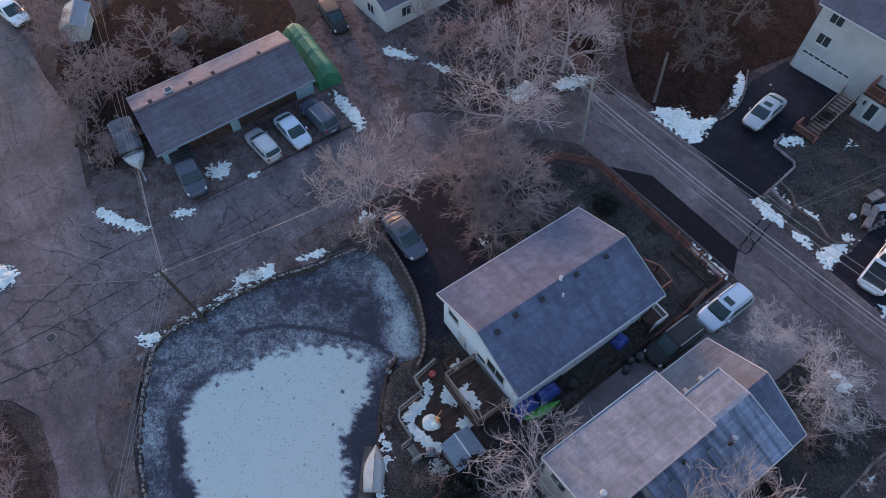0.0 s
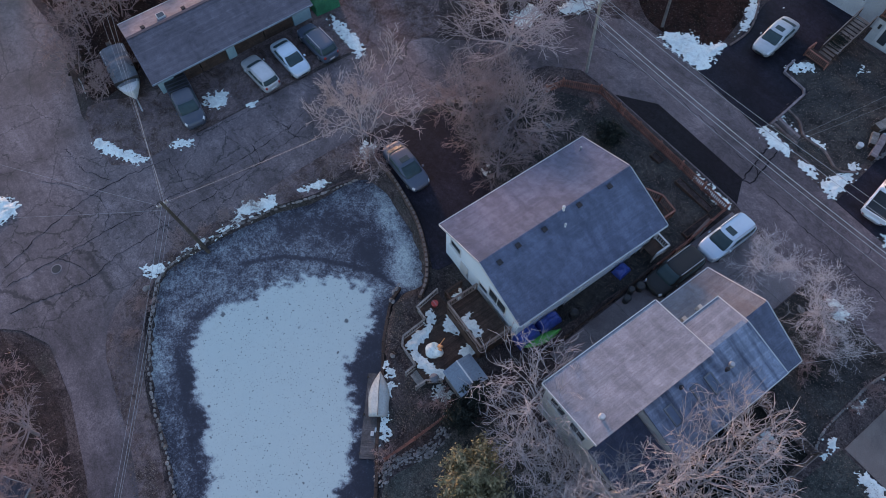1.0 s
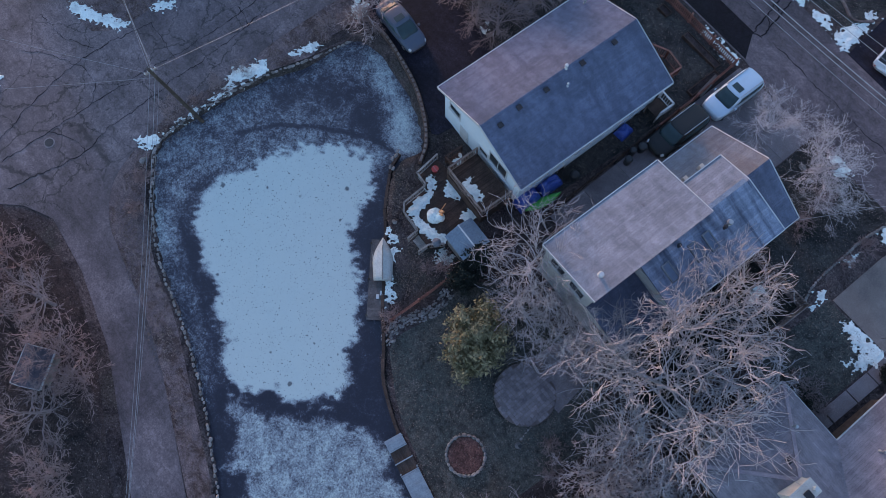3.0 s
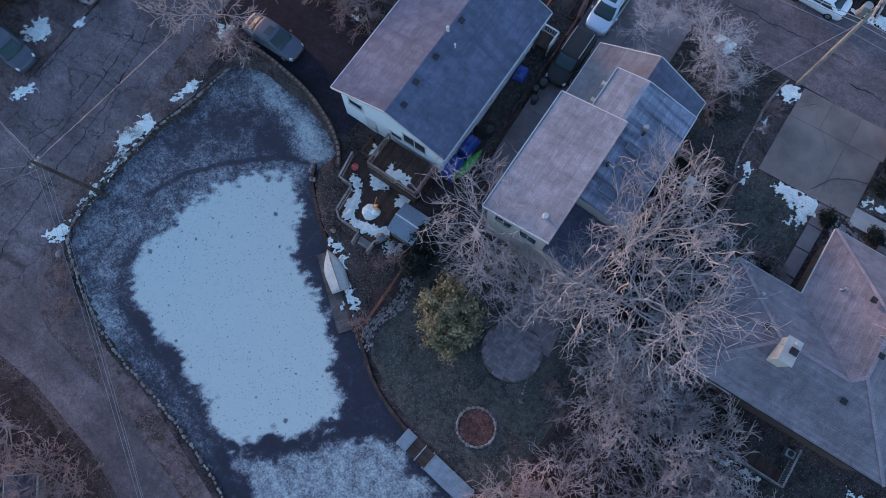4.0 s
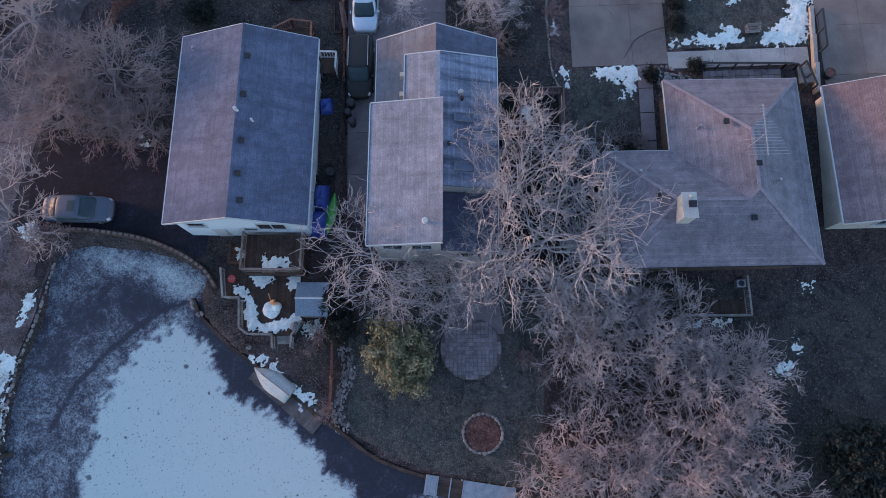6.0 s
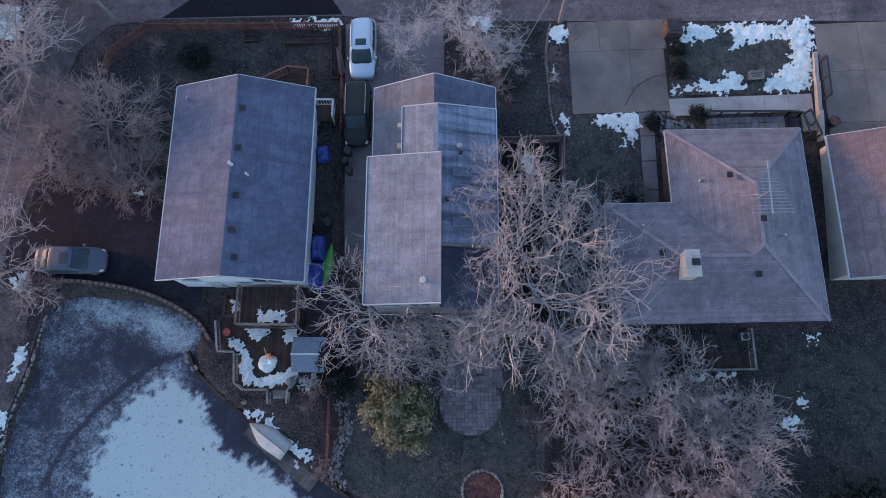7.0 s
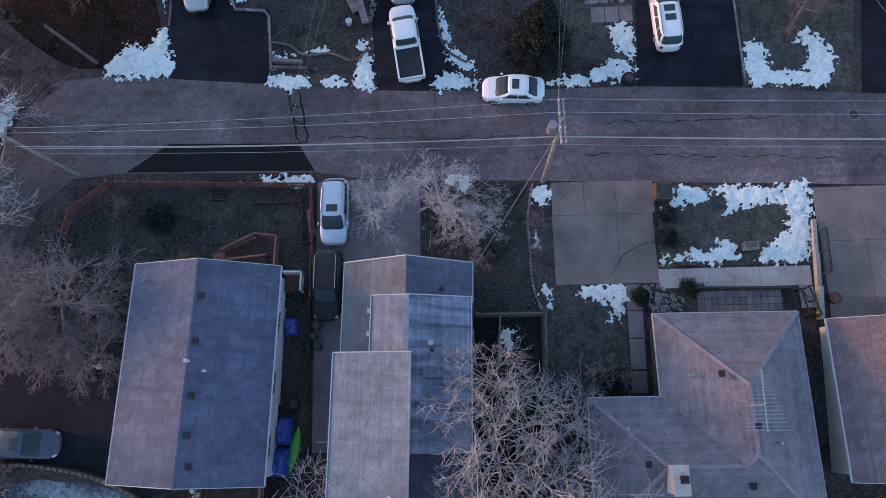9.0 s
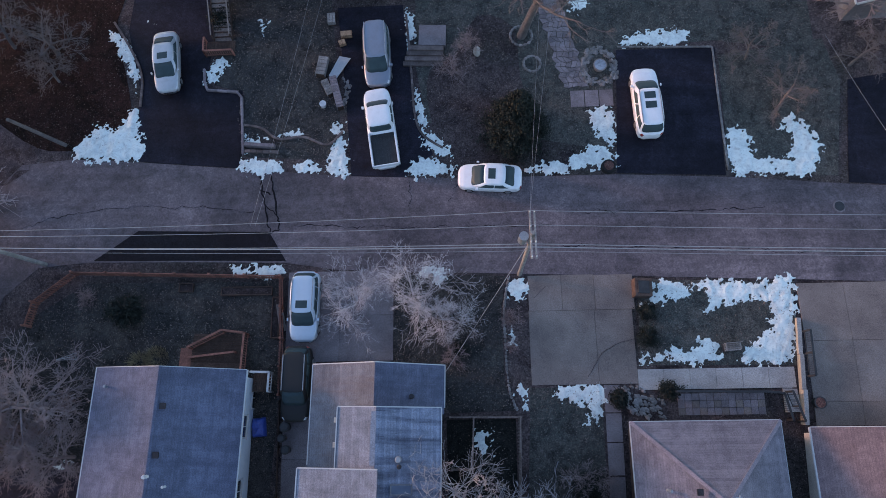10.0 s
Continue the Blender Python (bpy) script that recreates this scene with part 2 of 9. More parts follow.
def ice_mat(name):
    """Pond ice: black where wet, frosted grey, and white where the attribute 'cover' says that snow lies on it; litter is frozen in."""
    m, nt, bsdf = nodes_of(name)
    tc = nt.nodes.new("ShaderNodeNewGeometry").outputs["Position"]
    at = nt.nodes.new("ShaderNodeAttribute")
    at.attribute_name = "cover"
    big = noise_tex(nt, tc, 0.9, 7.0, 0.72, 0.8)
    mid = noise_tex(nt, tc, 3.2, 6.0, 0.75, 0.6)
    fine = noise_tex(nt, tc, 9.0, 6.0, 0.85, 0.3)
    rim = ramp(nt, at.outputs["Fac"], [(0.05, grey(0.6)), (0.55, grey(1.0)), (0.86, grey(0.8)), (0.97, grey(0.10))])
    n = math_node(nt, 'MULTIPLY', math_node(nt, 'SUBTRACT', big, 0.5), 1.5)
    for tex, k in ((mid, 1.1), (fine, 2.6)):
        n = math_node(nt, 'ADD', n, math_node(nt, 'MULTIPLY', math_node(nt, 'SUBTRACT', tex, 0.5), k))
    v = math_node(nt, 'ADD', at.outputs["Fac"], math_node(nt, 'MULTIPLY', n, rim))
    col = ramp(nt, v, [(0.10, (0.014, 0.013, 0.022)), (0.30, (0.034, 0.032, 0.050)), (0.48, (0.125, 0.136, 0.162)), (0.72, (0.24, 0.280, 0.300)), (1.0, (0.415, 0.480, 0.465))])
    w = nt.nodes.new("ShaderNodeTexNoise")
    w.inputs["Scale"].default_value = 2.5
    nt.links.new(tc, w.inputs["Vector"])
    add = nt.nodes.new("ShaderNodeVectorMath")
    add.operation = 'MULTIPLY_ADD'
    add.inputs[1].default_value = (0.35, 0.35, 0.0)
    nt.links.new(w.outputs["Color"], add.inputs[0])
    nt.links.new(tc, add.inputs[2])
    for scale, size in ((0.45, 0.09), (1.1, 0.11), (2.4, 0.15), (4.6, 0.19), (7.5, 0.2)):
        vo = put(nt, "ShaderNodeTexVoronoi", Scale=scale)
        nt.links.new(add.outputs[0], vo.inputs["Vector"])
        pick = ramp(nt, vo.outputs["Color"], [(0.44, grey(0.0)), (0.54, grey(1.0))])
        dot = ramp(nt, vo.outputs["Distance"], [(size * 0.6, grey(1.0)), (size, grey(0.0))])
        col = mix(nt, math_node(nt, 'MULTIPLY', math_node(nt, 'MULTIPLY', dot, pick), 0.8), col, (0.035, 0.036, 0.052))
    bare = ramp(nt, at.outputs["Fac"], [(0.30, grey(1.0)), (0.80, grey(0.25)), (0.97, grey(0.0))])
    for scale, size in ((2.6, 0.30), (5.5, 0.34)):
        vo = put(nt, "ShaderNodeTexVoronoi", Scale=scale)
        nt.links.new(add.outputs[0], vo.inputs["Vector"])
        pick = ramp(nt, vo.outputs["Color"], [(0.50, grey(0.0)), (0.58, grey(1.0))])
        dot = ramp(nt, vo.outputs["Distance"], [(size * 0.5, grey(1.0)), (size, grey(0.0))])
        col = mix(nt, math_node(nt, 'MULTIPLY', math_node(nt, 'MULTIPLY', math_node(nt, 'MULTIPLY', dot, pick), bare), 0.85), col, (0.024, 0.021, 0.030))
    nt.links.new(col, bsdf.inputs["Base Color"])
    nt.links.new(ramp(nt, v, [(0.2, grey(0.30)), (0.6, grey(0.75))]), bsdf.inputs["Roughness"])
    bump(nt, bsdf, fine, 0.25, 0.03)
    return m


def glass_mat(name, colour=(0.02, 0.025, 0.03), rough=0.12):
    m, nt, bsdf = nodes_of(name)
    tc = nt.nodes.new("ShaderNodeTexCoord").outputs["Object"]
    nt.links.new(mix(nt, noise_tex(nt, tc, 1.5, 4.0), colour, tuple(c * 2.2 for c in colour)), bsdf.inputs["Base Color"])
    bsdf.inputs["Roughness"].default_value = rough
    bsdf.inputs["Specular IOR Level"].default_value = 0.45 if rough < 0.3 else 0.2
    return m


M = dict(
    asphalt=asphalt_mat("asphalt", (0.054, 0.041, 0.047), (0.147, 0.114, 0.122), 0.72, fine=0.55),
    asphalt_new=asphalt_mat("asphalt_new", (0.007, 0.005, 0.008), (0.012, 0.011, 0.014), 0.0),
    asphalt_drive=asphalt_mat("asphalt_drive", (0.007, 0.007, 0.012), (0.020, 0.019, 0.029), 0.3, fine=0.6),
    gravel=ground_mat("gravel", [((0.109, 0.082, 0.086),), ((0.173, 0.126, 0.125), 0.5, 0.4, 0.6), ((0.077, 0.051, 0.047), 0.9, 0.48, 0.62)], 16.0),
    track=ground_mat("track", [((0.068, 0.050, 0.052),), ((0.105, 0.078, 0.078), 0.5, 0.4, 0.6), ((0.045, 0.031, 0.030), 0.9, 0.48, 0.62)], 14.0),
    soil=ground_mat("soil", [((0.052, 0.040, 0.041),), ((0.096, 0.070, 0.068), 0.16, 0.42, 0.60), ((0.050, 0.045, 0.041), 0.09, 0.50, 0.62), ((0.025, 0.019, 0.021), 0.55, 0.50, 0.68)]),
    woods=ground_mat("woods", [((0.018, 0.009, 0.009),), ((0.033, 0.015, 0.013), 0.3, 0.42, 0.60), ((0.007, 0.005, 0.005), 0.6, 0.48, 0.64)]),
    lawn=ground_mat("lawn", [((0.042, 0.040, 0.040),), ((0.065, 0.059, 0.054), 0.4, 0.42, 0.62), ((0.023, 0.023, 0.023), 0.9, 0.48, 0.66)], 14.0),
    lawn_green=ground_mat("lawn_green", [((0.062, 0.064, 0.059),), ((0.093, 0.085, 0.076), 0.5, 0.42, 0.62), ((0.037, 0.037, 0.035), 1.1, 0.48, 0.66)], 14.0),
    dark_grass=ground_mat("dark_grass", [((0.014, 0.015, 0.014),), ((0.024, 0.024, 0.022), 0.5, 0.42, 0.62)], 14.0),
    mulch=ground_mat("mulch", [((0.078, 0.040, 0.036),), ((0.143, 0.069, 0.060), 1.2, 0.42, 0.62)], 14.0),
    mulch_dull=ground_mat("mulch_dull", [((0.046, 0.034, 0.034),), ((0.074, 0.050, 0.047), 1.0, 0.42, 0.62), ((0.026, 0.021, 0.022), 0.7, 0.48, 0.64)], 12.0),
    wet_wood=surface("wet_wood", (0.070, 0.058, 0.058), (0.120, 0.100, 0.098), 1.5, 12.0, 0.7, contrast=0.4, spread=0.4),
    concrete=surface("concrete", (0.140, 0.110, 0.101), (0.224, 0.180, 0.163), 0.35, 16.0, 0.85, contrast=0.45, spread=0.2),
    concrete_grey=surface("concrete_grey", (0.131, 0.111, 0.117), (0.214, 0.183, 0.192), 0.4, 16.0, 0.85, contrast=0.45, spread=0.25),
    concrete_pale=surface("concrete_pale", (0.27, 0.25, 0.24), (0.38, 0.355, 0.34), 0.6, 14.0, 0.85, contrast=0.45, spread=0.25),
    stone=surface("stone", (0.136, 0.122, 0.116), (0.246, 0.224, 0.218), 1.8, 18.0, 0.85, contrast=0.5, bumps=0.6, bdist=0.03, spread=0.5),
    flagstone=surface("flagstone", (0.152, 0.126, 0.132), (0.243, 0.198, 0.205), 1.2, 18.0, 0.85, contrast=0.5, spread=0.4),
    beige_wall=surface("beige_wall", (0.304, 0.257, 0.205), (0.370, 0.317, 0.251), 0.5, 10.0, 0.9, contrast=0.2),
    white_siding=surface("white_siding", (0.328, 0.343, 0.360), (0.390, 0.406, 0.424), 0.4, 6.0, 0.6, contrast=0.15),
    blue_siding=surface("blue_siding", (0.52, 0.60, 0.66), (0.60, 0.68, 0.74), 0.4, 6.0, 0.6, contrast=0.12),
    grey_siding=surface("grey_siding", (0.42, 0.42, 0.42), (0.50, 0.50, 0.49), 0.4, 6.0, 0.6, contrast=0.12),
    teal_paint=surface("teal_paint", (0.16, 0.27, 0.31), (0.22, 0.34, 0.38), 0.8, 8.0, 0.6, contrast=0.25),
    white_trim=surface("white_trim", (0.404, 0.416, 0.428), (0.478, 0.490, 0.496), 1.0, 8.0, 0.5, contrast=0.12),
    dark_trim=surface("dark_trim", (0.022, 0.022, 0.027), (0.04, 0.04, 0.046), 1.0, 8.0, 0.8),
    brick=surface("brick", (0.075, 0.048, 0.040), (0.13, 0.085, 0.070), 3.0, 20.0, 0.85, contrast=0.5, spread=0.4),
    stucco=surface("stucco", (0.390, 0.359, 0.328), (0.484, 0.445, 0.408), 0.9, 16.0, 0.9, contrast=0.3),
    roof_a=shingle_mat("roof_a", (0.084, 0.100, 0.149), (0.103, 0.119, 0.174), (0.055, 0.063, 0.099), stain=0.6),
    roof_b=shingle_mat("roof_b", (0.157, 0.189, 0.257), (0.224, 0.258, 0.329), (0.045, 0.055, 0.085), stain=0.95),
    roof_worn=shingle_mat("roof_worn", (0.112, 0.122, 0.150), (0.138, 0.146, 0.172), (0.118, 0.092, 0.088), stain=0.5),
    flashing=surface("flashing", (0.20, 0.21, 0.25), (0.27, 0.28, 0.32), 1.5, 12.0, 0.75, contrast=0.35),
    roof_pale=shingle_mat("roof_pale", (0.187, 0.195, 0.227), (0.233, 0.240, 0.277), (0.126, 0.129, 0.157), stain=0.6),
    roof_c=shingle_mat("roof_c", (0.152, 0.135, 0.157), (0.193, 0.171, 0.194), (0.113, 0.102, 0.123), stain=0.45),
    roof_d=shingle_mat("roof_d", (0.147, 0.107, 0.116), (0.190, 0.140, 0.150), (0.103, 0.077, 0.087), stain=0.4),
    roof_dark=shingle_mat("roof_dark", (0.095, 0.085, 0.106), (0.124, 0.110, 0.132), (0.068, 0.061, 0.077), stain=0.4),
    metal_roof=surface("metal_roof", (0.16, 0.20, 0.25), (0.20, 0.25, 0.30), 0.8, 8.0, 0.45, 0.3),
    deck_wood=surface("deck_wood", (0.045, 0.029, 0.024), (0.078, 0.049, 0.039), 1.5, 12.0, 0.75, contrast=0.4, spread=0.45),
    red_wood=surface("red_wood", (0.156, 0.058, 0.042), (0.281, 0.108, 0.078), 1.5, 12.0, 0.7, contrast=0.4, spread=0.5),
    orange_wood=surface("orange_wood", (0.26, 0.16, 0.10), (0.36, 0.23, 0.15), 1.5, 12.0, 0.75, contrast=0.4, spread=0.2),
    pen_wood=surface("pen_wood", (0.16, 0.115, 0.10), (0.25, 0.19, 0.17), 1.5, 12.0, 0.8, contrast=0.4, spread=0.4),
    grey_wood=surface("grey_wood", (0.17, 0.155, 0.145), (0.27, 0.25, 0.235), 1.5, 12.0, 0.8, contrast=0.4, spread=0.4),
    pole_wood=surface("pole_wood", (0.17, 0.16, 0.15), (0.27, 0.255, 0.24), 1.5, 14.0, 0.85, contrast=0.4),
    dark_pole=surface("dark_pole", (0.045, 0.035, 0.03), (0.08, 0.065, 0.055), 1.5, 14.0, 0.85, contrast=0.4),
    metal=surface("metal", (0.30, 0.31, 0.32), (0.42, 0.43, 0.44), 2.0, 14.0, 0.4, 0.7),
    wire=surface("wire", (0.230, 0.240, 0.257), (0.302, 0.310, 0.329), 2.0, 14.0, 0.5, 0.2, bumps=0),
    black_metal=surface("black_metal", (0.02, 0.02, 0.022), (0.035, 0.035, 0.037), 2.0, 14.0, 0.5, 0.2),
    bark_pale=surface("bark_pale", (0.277, 0.255, 0.272), (0.397, 0.372, 0.393), 1.2, 10.0, 0.9, contrast=0.3, bumps=0),
    bark_grey=surface("bark_grey", (0.204, 0.158, 0.160), (0.307, 0.237, 0.238), 1.2, 10.0, 0.9, contrast=0.3, bumps=0),
    bark_red=surface("bark_red", (0.204, 0.137, 0.135), (0.336, 0.238, 0.231), 1.2, 10.0, 0.9, contrast=0.3, bumps=0),
    bark_thicket=surface("bark_thicket", (0.296, 0.239, 0.241), (0.447, 0.369, 0.369), 0.5, 10.0, 0.9, contrast=0.3, bumps=0),
    bark_frost=surface("bark_frost", (0.391, 0.356, 0.368), (0.575, 0.529, 0.540), 1.2, 10.0, 0.9, contrast=0.3, bumps=0),
    bark_dark=surface("bark_dark", (0.092, 0.08, 0.08), (0.15, 0.13, 0.128), 1.2, 10.0, 0.9, contrast=0.3, bumps=0),
    leaf_olive=surface("leaf_olive", (0.13, 0.115, 0.06), (0.30, 0.25, 0.15), 1.3, 9.0, 0.8, contrast=0.4, bumps=0),
    leaf_dark=surface("leaf_dark", (0.014, 0.018, 0.016), (0.028, 0.034, 0.028), 1.3, 9.0, 0.8, contrast=0.4, bumps=0),
    snow=snow_mat("snow", (0.703, 0.760, 0.722), (0.342, 0.361, 0.361), 0.65, 0.5),
    terrace=surface("terrace", (0.099, 0.075, 0.071), (0.168, 0.130, 0.122), 1.6, 18.0, 0.85, contrast=0.5, spread=0.5),
    dead_grass=surface("dead_grass", (0.26, 0.20, 0.12), (0.40, 0.32, 0.20), 2.0, 12.0, 0.9, contrast=0.4, bumps=0),
    roof_cap=surface("roof_cap", (0.201, 0.168, 0.191), (0.266, 0.222, 0.248), 1.5, 14.0, 0.8, contrast=0.4),
    leaf_litter=surface("leaf_litter", (0.130, 0.089, 0.071), (0.243, 0.186, 0.160), 0.9, 7.0, 0.9, contrast=0.4, bumps=0),
    leaf_rust=surface("leaf_rust", (0.036, 0.019, 0.016), (0.066, 0.037, 0.030), 0.9, 7.0, 0.9, contrast=0.4, bumps=0),
    snow_thin=snow_mat("snow_thin", (0.30, 0.34, 0.39), (0.13, 0.155, 0.19), 0.9, 0.5),
    ice=ice_mat("ice"),
    glass=glass_mat("glass"),
    car_glass=glass_mat("car_glass", (0.020, 0.036, 0.040), 0.48),
    skylight=glass_mat("skylight", (0.060, 0.080, 0.115), 0.35),
    tyre=surface("tyre", (0.012, 0.012, 0.013), (0.02, 0.02, 0.021), 6.0, 20.0, 0.9),
    rim=surface("rim", (0.30, 0.30, 0.31), (0.40, 0.40, 0.41), 4.0, 20.0, 0.4, 0.8),
    plastic=surface("plastic", (0.02, 0.02, 0.022), (0.035, 0.035, 0.038), 3.0, 20.0, 0.6),
    lamp_red=paint_mat("lamp_red", (0.30, 0.015, 0.012), 0.25),
    lamp_clear=paint_mat("lamp_clear", (0.55, 0.57, 0.60), 0.2),
    paint_white=paint_mat("paint_white", (0.72, 0.74, 0.76), dirt=0.15),
    paint_silver=paint_mat("paint_silver", (0.42, 0.44, 0.46), metal=0.3),
    paint_ice=paint_mat("paint_ice", (0.46, 0.56, 0.64), metal=0.3, dirt=0.1),
    paint_grey=paint_mat("paint_grey", (0.050, 0.072, 0.110), 0.55, metal=0.0, coat=0.05),
    paint_slate=paint_mat("paint_slate", (0.045, 0.058, 0.085), rough=0.45, metal=0.1, coat=0.2),
    paint_black=paint_mat("paint_black", (0.006, 0.006, 0.007), rough=0.55, metal=0.0, coat=0.0, dirt=0.05),
    paint_van=paint_mat("paint_van", (0.22, 0.25, 0.30), metal=0.4),
    blue_tarp=surface("blue_tarp", (0.020, 0.055, 0.26), (0.035, 0.09, 0.36), 2.0, 10.0, 0.45, contrast=0.3),
    green_tarp=surface("green_tarp", (0.008, 0.120, 0.060), (0.016, 0.192, 0.096), 1.0, 10.0, 0.5, contrast=0.3),
    kayak_green=paint_mat("kayak_green", (0.03, 0.34, 0.05), 0.4, dirt=0.15),
    boat_grey=surface("boat_grey", (0.34, 0.34, 0.32), (0.44, 0.44, 0.42), 0.8, 9.0, 0.5, contrast=0.25),
    boat_cover=surface("boat_cover", (0.10, 0.11, 0.13), (0.17, 0.18, 0.20), 1.2, 9.0, 0.8, contrast=0.3),
    red_plastic=paint_mat("red_plastic", (0.45, 0.03, 0.02), 0.45),
    orange=paint_mat("orange", (0.65, 0.27, 0.10), 0.5),
)


# ---- building helpers ----
def smooth(a, b, x):
    t = min(1.0, max(0.0, (x - a) / (b - a)))
    return t * t * (3 - 2 * t)


def land(x, y):
    """Height of the land: the street climbs to the east, the gardens fall to the pond."""
    s = 1.2 + 0.045 * (max(-40, min(x, 70)) + 24) + 0.035 * max(0, min(y, 90) - 37)
    low = 0.30 + 0.012 * max(0, min(x, 60) - 5)
    w = smooth(-20, -9, x)
    k = smooth(-4, 24, y) * w + (1 - w) * smooth(-22, 40, y)
    return low + (s - low) * k


def curved(pts, n=6, closed=True):
    """A smooth line through a few corner points (Catmull-Rom)."""
    out, k = [], len(pts)
    for i in range(k if closed else k - 1):
        p = [Vector(pts[(i + d) % k] if closed else pts[max(0, min(k - 1, i + d))]) for d in (-1, 0, 1, 2)]
        for j in range(n):
            t = j / n
            out.append(0.5 * ((2 * p[1]) + (p[2] - p[0]) * t + (2 * p[0] - 5 * p[1] + 4 * p[2] - p[3]) * t * t + (3 * p[1] - p[0] - 3 * p[2] + p[3]) * t ** 3))
    if not closed:
        out.append(Vector(pts[-1]))
    return [tuple(v) for v in out]


def inside(poly, x, y):
    c, j = False, len(poly) - 1
    for i in range(len(poly)):
        xi, yi = poly[i][0], poly[i][1]
        xj, yj = poly[j][0], poly[j][1]
        if (yi > y) != (yj > y) and x < (xj - xi) * (y - yi) / (yj - yi) + xi:
            c = not c
        j = i
    return c


def edge_distance(poly, x, y):
    """Distance from the outline, positive inside."""
    best, j = 1e9, len(poly) - 1
    for i in range(len(poly)):
        ax, ay = poly[j][0], poly[j][1]
        bx, by = poly[i][0] - ax, poly[i][1] - ay
        t = max(0.0, min(1.0, ((x - ax) * bx + (y - ay) * by) / (bx * bx + by * by + 1e-12)))
        best = min(best, math.hypot(x - ax - t * bx, y - ay - t * by))
        j = i
    return best if inside(poly, x, y) else -best


def mesh_of(name, bm, material=None):
    me = bpy.data.meshes.new(name)
    bmesh.ops.recalc_face_normals(bm, faces=bm.faces)
    bm.to_mesh(me)
    bm.free()
    if material:
        me.materials.append(M[material] if isinstance(material, str) else material)
    return me


def part(name, bm, material, parent, label=""):
    """A bmesh as one mesh object under a thing or a part."""
    ob = new(name, mesh_of(name, bm, material))
    ob.parent = parent
    return tagged(ob, label)


def piece(name, me, parent, m):
    """One more object on a mesh that it shares with its like."""
    ob = new(name, me)
    ob.parent = parent
    ob.matrix_basis = m
    return ob


def thing(name, x, y, z, turn=0.0, label="", category="", group="", kind=""):
    ob = new(name)
    ob.empty_display_size = 0.3
    ob.matrix_basis = pose(x, y, z, 0, 0, turn)
    return tagged(ob, label, category, group, kind)


def lone(name, bm, material, label="", category="", group="", kind="", m=None):
    ob = new(name, mesh_of(name, bm, material))
    if m:
        ob.matrix_basis = m
    return tagged(ob, label, category, group, kind)


def box(bm, x0, x1, y0, y1, z0, z1, bevel=0.0, m=None):
    vs = [bm.verts.new(v) for v in ((x0, y0, z0), (x1, y0, z0), (x1, y1, z0), (x0, y1, z0), (x0, y0, z1), (x1, y0, z1), (x1, y1, z1), (x0, y1, z1))]
    fs = [bm.faces.new([vs[i] for i in f]) for f in ((3, 2, 1, 0), (4, 5, 6, 7), (0, 1, 5, 4), (1, 2, 6, 5), (2, 3, 7, 6), (3, 0, 4, 7))]
    if m:
        bmesh.ops.transform(bm, matrix=m, verts=vs)
    if bevel:
        es = list({e for f in fs for e in f.edges})
        bmesh.ops.bevel(bm, geom=es, offset=bevel, segments=2, affect='EDGES', profile=0.7)
    return bm


def boxed(*a, **k):
    return box(bmesh.new(), *a, **k)


def tube(bm, p, q, r, r2=None, n=8, caps=True):
    p, q = Vector(p), Vector(q)
    d = (q - p).normalized()
    a = d.orthogonal().normalized()
    b = d.cross(a)
    r2 = r if r2 is None else r2
    rings = []
    for c, rr in ((p, r), (q, r2)):
        rings.append([bm.verts.new(c + (a * math.cos(t) + b * math.sin(t)) * rr) for t in (2 * math.pi * i / n for i in range(n))])
    for i in range(n):
        bm.faces.new((rings[0][i], rings[0][(i + 1) % n], rings[1][(i + 1) % n], rings[1][i]))
    if caps:
        bm.faces.new(rings[0][::-1])
        bm.faces.new(rings[1])
    return bm


def prism(bm, poly, z0, z1):
    lo = [bm.verts.new((p[0], p[1], z0)) for p in poly]
    hi = [bm.verts.new((p[0], p[1], z1)) for p in poly]
    n = len(poly)
    bm.faces.new(lo[::-1])
    bm.faces.new(hi)
    for i in range(n):
        bm.faces.new((lo[i], lo[(i + 1) % n], hi[(i + 1) % n], hi[i]))
    return bm


def drape(name, poly, dz, material, step=1.0, deep=0.12, label="", category="", kind="structure", height=land):
    """A sheet of paving or turf that follows the land, with an edge that goes down into it."""
    bm = bmesh.new()
    f = bm.faces.new([bm.verts.new((p[0], p[1], 0)) for p in poly])
    bmesh.ops.triangulate(bm, faces=[f])
    xs, ys = [p[0] for p in poly], [p[1] for p in poly]
    for axis, lo, hi in ((0, min(xs), max(xs)), (1, min(ys), max(ys))):
        c = math.ceil(lo / step) * step
        while c < hi:
            co, no = ((c, 0, 0), (1, 0, 0)) if axis == 0 else ((0, c, 0), (0, 1, 0))
            bmesh.ops.bisect_plane(bm, geom=bm.verts[:] + bm.edges[:] + bm.faces[:], plane_co=co, plane_no=no, dist=1e-5)
            c += step
    rim = [e for e in bm.edges if e.is_boundary]
    r = bmesh.ops.extrude_edge_only(bm, edges=rim)
    down = {v for v in r["geom"] if isinstance(v, bmesh.types.BMVert)}
    for v in bm.verts:
        v.co.z = height(v.co.x, v.co.y) + dz - (deep if v in down else 0)
    return lone(name, bm, material, label, category, kind=kind)


